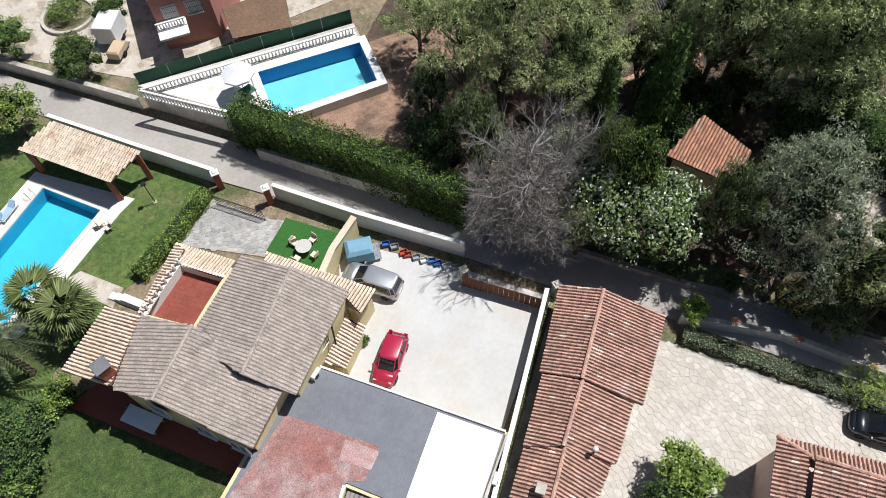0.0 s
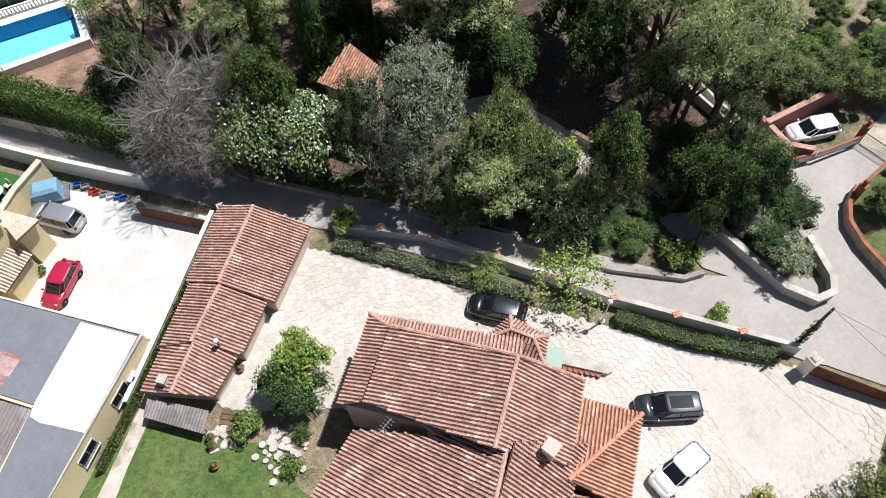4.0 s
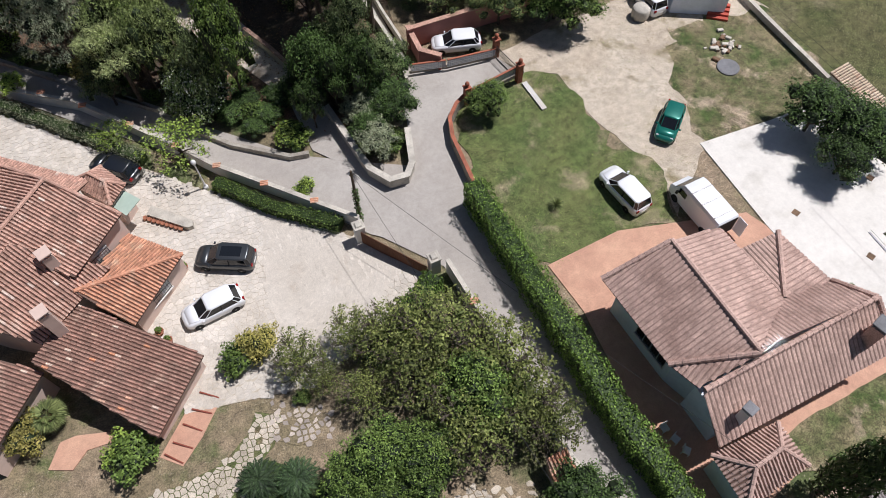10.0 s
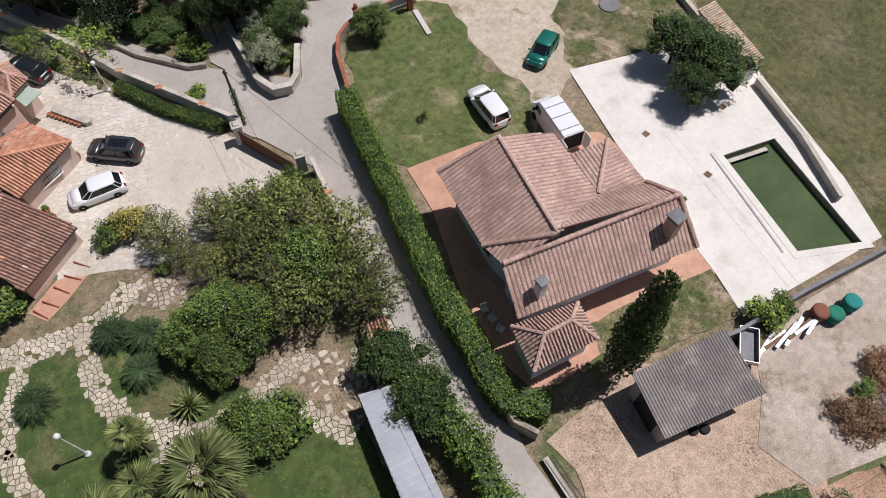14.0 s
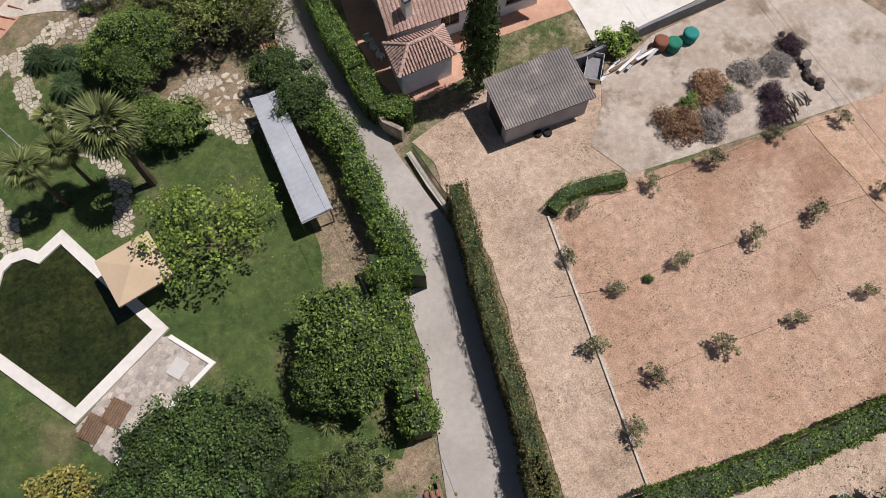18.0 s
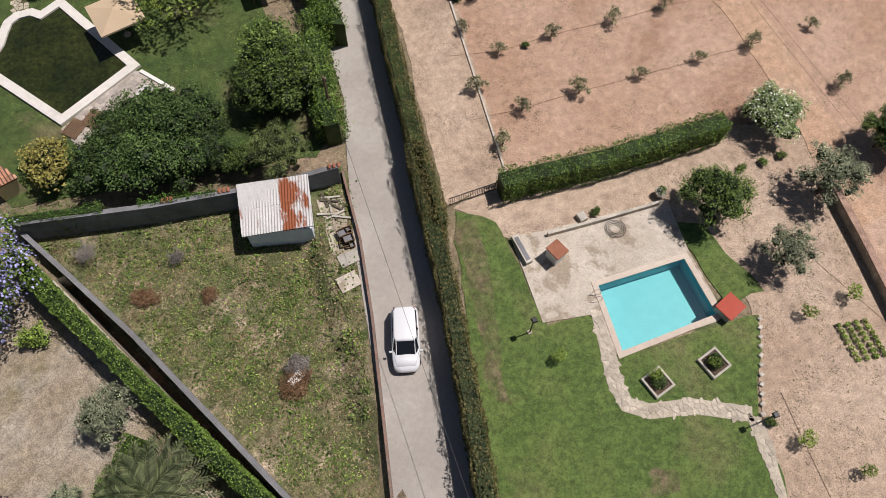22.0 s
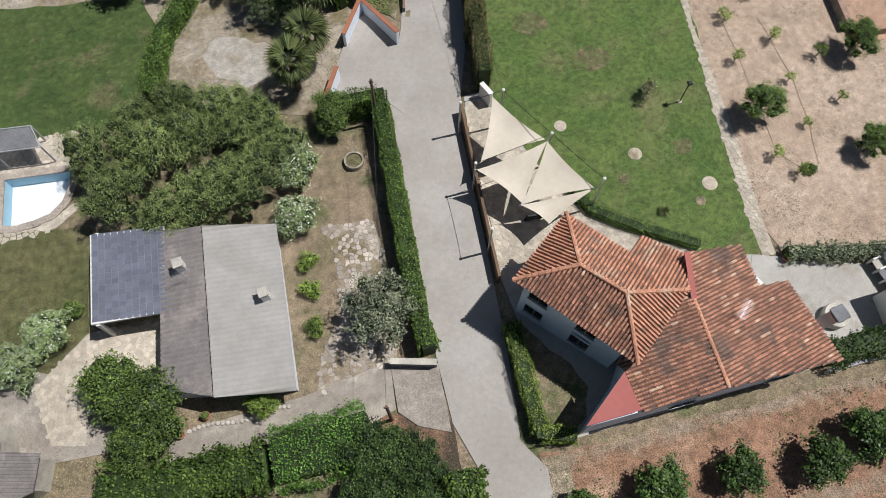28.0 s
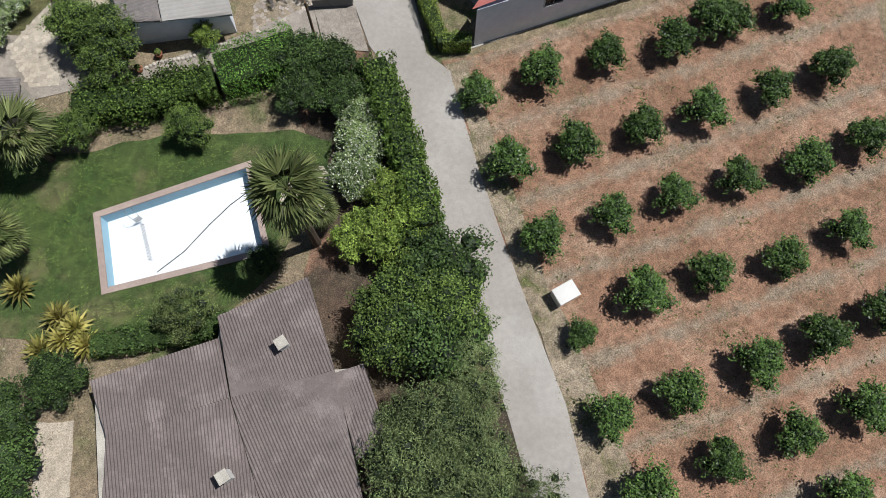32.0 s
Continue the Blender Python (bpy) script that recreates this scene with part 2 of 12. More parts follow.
VERGE = mat("weedy_verge", (0.33, 0.265, 0.19), (0.2, 0.16, 0.1), rough=0.95, s1=0.6, s2=6, fine=0.35, bump=0.6, third=(0.12, 0.125, 0.05), s3=0.6, cut3=(0.54, 0.64), specks=(0.45, 0.4, 0.32))
WEEDS = mat("weedy_ground", (0.062, 0.09, 0.026), (0.2, 0.165, 0.095), rough=0.95, s1=0.6, s2=7, fine=0.45, bump=0.9, third=(0.34, 0.27, 0.19), s3=0.4, cut3=(0.53, 0.64), specks=(0.1, 0.06, 0.035), specks_cut=0.58)
DRYGRASS = mat("dry_grass", (0.125, 0.115, 0.052), (0.075, 0.085, 0.03), rough=0.95, s1=0.25, s2=6, fine=0.4, bump=0.9, third=(0.17, 0.145, 0.085), s3=0.15, cut3=(0.52, 0.7))
SAND = mat("sandy_yard", (0.5, 0.435, 0.345), (0.42, 0.35, 0.265), s1=0.2, s2=5, fine=0.2, bump=0.4, third=(0.24, 0.2, 0.115), s3=0.3, cut3=(0.57, 0.68), specks=(0.2, 0.16, 0.09))
REDSOIL = mat("red_soil", (0.47, 0.325, 0.235), (0.39, 0.245, 0.165), s1=0.12, s2=5, fine=0.2, bump=0.4, third=(0.32, 0.19, 0.125), s3=0.07, cut3=(0.54, 0.64), specks=(0.17, 0.125, 0.075), specks_cut=0.57)
ORCHARD = mat("orchard_soil", (0.31, 0.175, 0.11), (0.215, 0.118, 0.07), s1=0.25, s2=5, fine=0.32, bump=0.6, third=(0.35, 0.225, 0.15), s3=0.3, cut3=(0.54, 0.66), specks=(0.12, 0.1, 0.055), specks_cut=0.54, bands=(-137.4, 6.1, 0.4), band_colour=(0.265, 0.205, 0.145))
PALESOIL = mat("pale_soil", (0.47, 0.36, 0.27), (0.385, 0.28, 0.2), s1=0.15, s2=5, fine=0.22, bump=0.4, third=(0.32, 0.235, 0.17), s3=0.25, cut3=(0.55, 0.68), specks=(0.17, 0.13, 0.085), specks_cut=0.56)
FLAG = mat("flagstone", (0.57, 0.52, 0.45), (0.49, 0.44, 0.37), s1=0.35, s2=9, fine=0.14, bump=0.2, island=0.1, objrand=0.08, third=(0.62, 0.575, 0.51), s3=0.15, cut3=(0.5, 0.65))
FLAGW = mat("pale_flagstone", (0.5, 0.44, 0.355), (0.4, 0.345, 0.27), s1=0.5, s2=9, fine=0.18, bump=0.2, island=0.18, objrand=0.18)
FLAGG = mat("grey_flagstone", (0.42, 0.41, 0.38), (0.3, 0.29, 0.28), s1=0.8, s2=9, fine=0.12, bump=0.2, island=0.2, objrand=0.1)
FLAGM = mat("mixed_brown_flagstone", (0.42, 0.36, 0.3), (0.33, 0.29, 0.26), s1=1.2, s2=8, fine=0.15, bump=0.2, island=0.3, objrand=0.28)
PAD = mat("worn_slab_concrete", (0.46, 0.4, 0.335), (0.37, 0.3, 0.24), s1=0.3, s2=6, fine=0.18, bump=0.2, third=(0.26, 0.205, 0.15), s3=0.35, cut3=(0.53, 0.62), specks=(0.2, 0.15, 0.1))
JOINT = mat("mortar_joint", (0.42, 0.36, 0.28), (0.5, 0.44, 0.355), s1=0.3, s2=10, fine=0.15)
TERRA = mat("terracotta_paving", (0.55, 0.33, 0.225), (0.46, 0.26, 0.18), s1=0.5, s2=8, fine=0.12)
REDTILE = mat("red_terrace_tile", (0.26, 0.07, 0.045), (0.22, 0.06, 0.04), s2=8, fine=0.1, objrand=0.1, rough=0.5)
WHITE = mat("white_render", (0.78, 0.76, 0.71), (0.68, 0.66, 0.61), s1=0.4, s2=7, fine=0.05, bump=0.08)
OLDWHITE = mat("weathered_render", (0.56, 0.52, 0.44), (0.38, 0.35, 0.3), s1=0.6, s2=6, fine=0.15)
CREAM = mat("cream_render", (0.7, 0.6, 0.36), (0.62, 0.52, 0.3), s1=0.4, s2=7, fine=0.06, bump=0.08)
PINKW = mat("pale_pink_render", (0.66, 0.52, 0.44), (0.57, 0.43, 0.36), s1=0.5, s2=7, fine=0.07, bump=0.08)
SALMON = mat("salmon_render", (0.42, 0.19, 0.16), (0.35, 0.16, 0.13), s1=0.4, s2=7, fine=0.08)
BLUEW = mat("pale_blue_render", (0.8, 0.84, 0.9), (0.74, 0.79, 0.86), s1=0.5, s2=6, fine=0.07, bump=0.08)
GREYW = mat("grey_render", (0.42, 0.41, 0.43), (0.33, 0.32, 0.33), s1=0.5, s2=6, fine=0.1)
DARKWALL = mat("grey_block_wall", (0.22, 0.22, 0.23), (0.14, 0.14, 0.14), s1=0.5, s2=6, fine=0.15)
STONEW = mat("stone_wall", (0.38, 0.33, 0.26), (0.23, 0.2, 0.16), s1=1.6, s2=7, fine=0.25, bump=0.8)
BRICKW = mat("brick_pillar", (0.36, 0.12, 0.07), (0.28, 0.1, 0.06), s1=1.2, s2=9, fine=0.2)
# default tile bed: shade of the gaps between tiles put into a dark colour
TILEBED = mat("gap_shade_tile_bed", (0.16, 0.1, 0.075), (0.12, 0.075, 0.058), s2=6, fine=0.2)
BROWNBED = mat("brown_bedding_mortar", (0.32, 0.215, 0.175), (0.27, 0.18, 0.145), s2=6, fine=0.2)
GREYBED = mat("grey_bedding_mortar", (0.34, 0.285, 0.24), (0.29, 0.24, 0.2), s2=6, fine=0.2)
TILE_R = mat("weathered_red_roof_tile", (0.53, 0.315, 0.24), (0.41, 0.245, 0.185), s1=0.8, s2=5, fine=0.22, island=0.16, third=(0.57, 0.41, 0.33), s3=0.6, cut3=(0.56, 0.68), odd=(((0.6, 0.47, 0.39), 0.97, 0.975),))
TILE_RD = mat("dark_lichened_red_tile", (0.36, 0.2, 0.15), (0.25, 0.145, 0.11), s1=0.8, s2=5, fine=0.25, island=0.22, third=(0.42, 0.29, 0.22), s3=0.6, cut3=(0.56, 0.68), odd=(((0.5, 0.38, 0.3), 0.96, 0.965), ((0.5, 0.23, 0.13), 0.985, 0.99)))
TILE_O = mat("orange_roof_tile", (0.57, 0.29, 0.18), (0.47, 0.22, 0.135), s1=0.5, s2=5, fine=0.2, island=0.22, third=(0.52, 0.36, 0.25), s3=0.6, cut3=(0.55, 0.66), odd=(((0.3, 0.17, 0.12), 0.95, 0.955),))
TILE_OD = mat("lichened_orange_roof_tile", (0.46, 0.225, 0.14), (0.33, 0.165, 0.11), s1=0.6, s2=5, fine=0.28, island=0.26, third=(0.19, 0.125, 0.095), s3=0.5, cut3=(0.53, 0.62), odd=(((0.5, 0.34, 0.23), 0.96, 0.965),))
TILE_B = mat("brown_roof_tile", (0.5, 0.345, 0.285), (0.42, 0.285, 0.235), s1=0.4, s2=5, fine=0.18, island=0.1, third=(0.33, 0.215, 0.175), s3=0.35, cut3=(0.52, 0.66))
TILE_P = mat("pale_tan_roof_tile", (0.76, 0.63, 0.49), (0.67, 0.52, 0.38), s1=0.5, s2=5, fine=0.15, island=0.14, third=(0.55, 0.35, 0.24), s3=0.9, cut3=(0.6, 0.68))
TILE_G = mat("greyed_brown_roof_tile", (0.4, 0.335, 0.285), (0.34, 0.285, 0.24), s1=0.5, s2=5, fine=0.2, island=0.09, third=(0.47, 0.4, 0.34), s3=0.5, cut3=(0.55, 0.7))
TILE_DG = mat("dark_grey_roof_tile", (0.13, 0.11, 0.1), (0.1, 0.09, 0.08), s1=0.5, s2=5, fine=0.2, island=0.15)
FIBRE = mat("grey_fibre_cement", (0.24, 0.215, 0.2), (0.19, 0.17, 0.16), s1=0.5, s2=6, fine=0.15, third=(0.3, 0.265, 0.24), s3=0.6)
FIBRE_B = mat("brown_fibre_cement", (0.2, 0.165, 0.15), (0.165, 0.135, 0.125), s1=0.4, s2=6, fine=0.15, third=(0.24, 0.2, 0.185), s3=0.5, stretch=(1, 1, 1))
FIBRE_L = mat("light_roof_sheet", (0.39, 0.37, 0.34), (0.34, 0.32, 0.29), s1=0.5, s2=6, fine=0.08)
TIN = mat("galvanised_sheet", (0.6, 0.62, 0.65), (0.52, 0.54, 0.57), s1=0.4, s2=5, fine=0.08, metal=0.3, rough=0.45)
RUST = mat("rusty_sheet", (0.6, 0.585, 0.56), (0.5, 0.49, 0.47), s1=0.5, s2=6, fine=0.1, third=(0.28, 0.09, 0.04), s3=0.5, cut3=(0.53, 0.58), stretch=(1.6, 0.5, 1))
FLATGREY = mat("grey_roof_membrane", (0.2, 0.205, 0.22), (0.17, 0.175, 0.19), s1=0.4, s2=8, fine=0.1)
FLATRED = mat("worn_red_roof_coating", (0.3, 0.13, 0.11), (0.33, 0.21, 0.19), s1=0.35, s2=5, fine=0.2, third=(0.37, 0.28, 0.26), s3=0.3, cut3=(0.5, 0.62))
PINKROOF = mat("pink_roof_paint", (0.42, 0.14, 0.12), (0.38, 0.12, 0.1), s2=8, fine=0.06)
REDPAINT = mat("red_painted_lid", (0.45, 0.09, 0.06), (0.4, 0.08, 0.05), s2=8, fine=0.06)
IRON = mat("dark_iron", (0.02, 0.02, 0.02), rough=0.5, fine=0.1, bump=0)
STEEL = mat("grey_steel", (0.4, 0.4, 0.4), rough=0.4, metal=0.8, bump=0)
WOOD = mat("weathered_wood", (0.2, 0.12, 0.07), (0.14, 0.09, 0.055), s2=12, fine=0.2)
GATEWOOD = mat("brown_gate", (0.16, 0.07, 0.035), (0.12, 0.05, 0.028), s2=10, fine=0.15)
PLASTICW = mat("white_paint", (0.78, 0.78, 0.76), rough=0.4, fine=0.03, bump=0)
CLOTH = mat("cream_sail_cloth", (0.7, 0.62, 0.5), (0.62, 0.545, 0.43), s1=0.6, s2=8, fine=0.08, bump=0.05)
OLDPAVE = mat("brown_grey_old_concrete", (0.33, 0.29, 0.245), (0.26, 0.225, 0.185), s1=0.4, s2=6, fine=0.18, bump=0.2, third=(0.4, 0.35, 0.29), s3=0.3, cut3=(0.52, 0.64))
TANCLOTH = mat("tan_canvas", (0.56, 0.43, 0.29), (0.5, 0.38, 0.25), s2=20, fine=0.05)
GREENNET = mat("green_shade_net", (0.04, 0.11, 0.07), (0.03, 0.09, 0.055), s2=12, fine=0.15)
TURF = mat("artificial_turf", (0.035, 0.13, 0.02), (0.03, 0.115, 0.018), s2=25, fine=0.25)
POOLBLUE = mat("blue_pool_lining", (0.02, 0.22, 0.5), (0.02, 0.2, 0.46), s2=9, fine=0.05, rough=0.4)
POOLPALE = mat("pale_pool_floor", (0.35, 0.72, 0.74), (0.3, 0.68, 0.72), s1=0.6, s2=6, fine=0.05)
POOLTEAL = mat("teal_pool_lining", (0.05, 0.34, 0.4), (0.04, 0.3, 0.37), s2=9, fine=0.06, rough=0.4)
POOLWHITE = mat("white_pool_shell", (0.83, 0.85, 0.86), (0.78, 0.81, 0.83), s2=6, fine=0.03)
POOLSKY = mat("faded_blue_pool_wall", (0.34, 0.52, 0.62), (0.3, 0.47, 0.56), s2=6, fine=0.06)
GREENWATER = mat("murky_green_water", (0.085, 0.115, 0.05), (0.055, 0.085, 0.035), s1=0.25, s2=3, fine=0.1, bump=0.02, rough=0.12, spec=0.5)
WEEDWATER = mat("algae_pond_water", (0.035, 0.042, 0.011), (0.014, 0.021, 0.006), s1=0.3, s2=9, fine=0.6, bump=0.3, rough=0.3)
WATER = water_mat("clear_water", (0.74, 0.95, 0.97))
BARK = mat("bark", (0.12, 0.085, 0.06), (0.08, 0.06, 0.04), s2=6, fine=0.3)
TWIGS = mat("brown_twigs", (0.13, 0.105, 0.08), (0.09, 0.075, 0.055), s2=6, fine=0.2)
GREYBARK = mat("grey_twigs", (0.32, 0.295, 0.27), (0.22, 0.205, 0.19), s2=6, fine=0.2)
TYRE = mat("tyre_rubber", (0.015, 0.015, 0.015), rough=0.8, fine=0.1, bump=0)
CARGLASS = mat("dark_car_glass", (0.012, 0.014, 0.017), rough=0.06, fine=0.0, bump=0, spec=0.6)
HEADLIGHT = mat("lamp_lens", (0.6, 0.62, 0.64), rough=0.15, fine=0.0, bump=0)
TAIL = mat("tail_lamp", (0.3, 0.01, 0.01), rough=0.2, fine=0.0, bump=0)
TERRAPOT = mat("terracotta_pot", (0.36, 0.15, 0.08), (0.3, 0.12, 0.07), s2=8, fine=0.12)
ROCK = mat("pale_rock", (0.55, 0.5, 0.43), (0.42, 0.38, 0.32), s1=1.5, s2=7, fine=0.2, bump=0.5, objrand=0.15)
DARKROCK = mat("dark_rough_rock", (0.09, 0.07, 0.06), (0.05, 0.042, 0.038), s1=1.5, s2=7, fine=0.3, bump=0.6)
SLATE = mat("blue_grey_slate_tile", (0.15, 0.16, 0.2), (0.12, 0.13, 0.165), s2=6, fine=0.1, objrand=0.12, island=0.1)

# near-black leaf colour that paints the shade deep inside crowns
L_SHADE = leaf_mat("inner_shade_leaf", (0.009, 0.016, 0.005), (0.00936, 0.0156, 0.00546), 0.05)
L_BROAD = leaf_mat("broad_leaf", (0.042, 0.078, 0.016), (0.105, 0.15, 0.034))
L_VINE = leaf_mat("bright_vine_leaf", (0.06, 0.13, 0.02), (0.105, 0.2, 0.035))
L_BRIGHT = leaf_mat("bright_leaf", (0.085, 0.145, 0.022), (0.175, 0.23, 0.045))
L_YELLOW = leaf_mat("yellow_leaf", (0.16, 0.16, 0.03), (0.234, 0.203, 0.0624))
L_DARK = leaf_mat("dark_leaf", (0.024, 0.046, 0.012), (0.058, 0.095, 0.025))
L_HEDGE = leaf_mat("hedge_leaf", (0.04, 0.075, 0.014), (0.1, 0.155, 0.03))
L_HEDGEB = leaf_mat("browning_hedge_leaf", (0.045, 0.06, 0.018), (0.12, 0.1, 0.04))
L_PINE = leaf_mat("pine_needles", (0.11, 0.14, 0.055), (0.23, 0.255, 0.11), 0.35)
L_CEDAR = leaf_mat("blue_cedar_needles", (0.25, 0.285, 0.18), (0.24, 0.265, 0.175), 0.35)
L_FLOWER = leaf_mat("glossy_green_leaf", (0.1, 0.155, 0.05), (0.185, 0.24, 0.09), 0.3)
L_STRAW = leaf_mat("dry_straw", (0.34, 0.26, 0.17), (0.234, 0.183, 0.117), 0.2)
L_DRYWEED = leaf_mat("pale_dry_weed", (0.17, 0.17, 0.085), (0.156, 0.148, 0.078), 0.2)
L_FINE = leaf_mat("fine_dark_needles", (0.055, 0.08, 0.03), (0.12, 0.15, 0.058), 0.25)
L_GROVE = leaf_mat("yellowish_grove_leaf", (0.052, 0.074, 0.019), (0.135, 0.15, 0.044))
L_SAPL = leaf_mat("young_olive_leaf", (0.075, 0.075, 0.04), (0.16, 0.155, 0.085), 0.2)
L_OLIVE = leaf_mat("olive_leaf", (0.1, 0.12, 0.068), (0.2, 0.215, 0.135), 0.2)
L_SMOKE = leaf_mat("scrub_leaf", (0.085, 0.12, 0.038), (0.2, 0.24, 0.085))
L_CYCAD = leaf_mat("dark_cycad_leaf", (0.016, 0.034, 0.012), (0.03, 0.05, 0.018), 0.1)
L_CITRUS = leaf_mat("citrus_leaf", (0.026, 0.056, 0.013), (0.066, 0.11, 0.026), 0.2, 0.4)
L_PALM = leaf_mat("palm_frond", (0.055, 0.08, 0.022), (0.115, 0.13, 0.048))
L_PALMG = leaf_mat("grey_palm_frond", (0.032, 0.048, 0.018), (0.066, 0.075, 0.034))
L_PURPLE = leaf_mat("purple_leaf", (0.02, 0.012, 0.018), (0.05, 0.025, 0.035))
L_LILAC = leaf_mat("lilac_blossom", (0.22, 0.22, 0.42), (0.265, 0.257, 0.429))
L_BLOSSOM = leaf_mat("white_blossom", (0.7, 0.7, 0.58), (0.429, 0.437, 0.374))
L_WEED = leaf_mat("weed_leaf", (0.06, 0.09, 0.025), (0.14, 0.17, 0.05))
L_BROWN = leaf_mat("dead_brush", (0.16, 0.08, 0.04), (0.203, 0.125, 0.0702))
L_GREYDRY = leaf_mat("grey_dry_brush", (0.2, 0.175, 0.155), (0.2, 0.18, 0.16))


# ---------------------------------------------------------------- mesh helpers
def mesh(name, verts, faces, material, smooth_shade=False):
    me = bpy.data.meshes.new(name)
    me.from_pydata([tuple(v) for v in verts], [], faces)
    me.materials.append(material)
    if smooth_shade:
        me.polygons.foreach_set("use_smooth", [True] * len(me.polygons))
    me.update()
    return me


def quads(name, verts, n, material):
    """A mesh of n loose quads from an array of 4n vertices."""
    me = bpy.data.meshes.new(name)
    me.vertices.add(4 * n)
    me.vertices.foreach_set("co", np.asarray(verts, dtype=np.float32).ravel())
    me.loops.add(4 * n)
    me.loops.foreach_set("vertex_index", np.arange(4 * n, dtype=np.int32))
    me.polygons.add(n)
    me.polygons.foreach_set("loop_start", np.arange(0, 4 * n, 4, dtype=np.int32))
    me.materials.append(material)
    me.update(calc_edges=True)
    return me


def thing(name, x=0, y=0, z=None, rz=0, label="", category="", group="", kind=""):
    ob = new(name)
    ob.empty_display_size = 0.3
    ob.matrix_basis = pose(x, y, g(x, y) if z is None else z, 0, 0, rz)
    return tagged(ob, label, category, group, kind)


def part(name, data, parent, label="", m=None):
    """One mesh object under a thing or a part."""
    ob = new(name, data)
    ob.parent = parent
    if m is not None:
        ob.matrix_basis = m
    if label:
        ob["label"] = label
    return ob


def single(name, data, x=0, y=0, z=0, rz=0, label="", category="", group="", kind=""):
    ob = new(name, data)
    ob.matrix_basis = pose(x, y, z, 0, 0, rz)
    return tagged(ob, label, category, group, kind)


def box_vf(x0, y0, z0, x1, y1, z1, c=0.0):
    """A box with its upper edges chamfered by c."""
    v = [(x0, y0, z0), (x1, y0, z0), (x1, y1, z0), (x0, y1, z0), (x0, y0, z1 - c), (x1, y0, z1 - c), (x1, y1, z1 - c), (x0, y1, z1 - c)]
    f = [(3, 2, 1, 0), (0, 1, 5, 4), (1, 2, 6, 5), (2, 3, 7, 6), (3, 0, 4, 7)]
    if c:
        v += [(x0 + c, y0 + c, z1), (x1 - c, y0 + c, z1), (x1 - c, y1 - c, z1), (x0 + c, y1 - c, z1)]
        f += [(4, 5, 9, 8), (5, 6, 10, 9), (6, 7, 11, 10), (7, 4, 8, 11), (8, 9, 10, 11)]
    else:
        f += [(4, 5, 6, 7)]
    return v, f


def join(*vfs):
    V, F = [], []
    for v, f in vfs:
        o = len(V)
        V += list(v)
        F += [tuple(i + o for i in q) for q in f]
    return V, F


def tube_vf(points, radii, n=6):
    V, F = [], []
    pts = [Vector(p) for p in points]
    for i, p in enumerate(pts):
        a = (pts[min(i + 1, len(pts) - 1)] - pts[max(i - 1, 0)]).normalized()
        s = a.cross(Vector((0, 0, 1)) if abs(a.z) < 0.9 else Vector((1, 0, 0))).normalized()
        t = a.cross(s)
        for k in range(n):
            w = 2 * math.pi * k / n
            V.append(tuple(p + (s * math.cos(w) + t * math.sin(w)) * radii[i]))
    for i in range(len(pts) - 1):
        for k in range(n):
            F.append((i * n + k, i * n + (k + 1) % n, (i + 1) * n + (k + 1) % n, (i + 1) * n + k))
    F.append(tuple(range(n - 1, -1, -1)))
    F.append(tuple(range((len(pts) - 1) * n, len(pts) * n)))
    return V, F


def lathe_vf(profile, n=12):
    """Rings of (radius, z) round the z axis."""
    V, F = [], []
    for r, z in profile:
        V += [(r * math.cos(2 * math.pi * k / n), r * math.sin(2 * math.pi * k / n), z) for k in range(n)]
    for i in range(len(profile) - 1):
        F += [(i * n + k, i * n + (k + 1) % n, (i + 1) * n + (k + 1) % n, (i + 1) * n + k) for k in range(n)]
    F += [tuple(range(n - 1, -1, -1)), tuple(range((len(profile) - 1) * n, len(profile) * n))]
    return V, F


def area(p):
    return 0.5 * sum(p[i][0] * p[(i + 1) % len(p)][1] - p[(i + 1) % len(p)][0] * p[i][1] for i in range(len(p)))


def ccw(p):
    return list(p) if area(p) > 0 else list(p)[::-1]


def inside(x, y, p):
    r, j = False, len(p) - 1
    for i in range(len(p)):
        if (p[i][1] > y) != (p[j][1] > y) and x < (p[j][0] - p[i][0]) * (y - p[i][1]) / (p[j][1] - p[i][1]) + p[i][0]:
            r = not r
        j = i
    return r


def offset_poly(p, dist):
    """Move the edges of a ccw polygon inwards by dist."""
    out, n = [], len(p)
    for i in range(n):
        a, b, c = Vector(p[i - 1][:2]), Vector(p[i][:2]), Vector(p[(i + 1) % n][:2])
        u, v = (b - a).normalized(), (c - b).normalized()
        n1, n2 = Vector((-u.y, u.x)), Vector((-v.y, v.x))
        k = n1 + n2
        k = k / max(0.3, k.dot(n1))
        out.append((b.x + k.x * dist, b.y + k.y * dist))
    return out


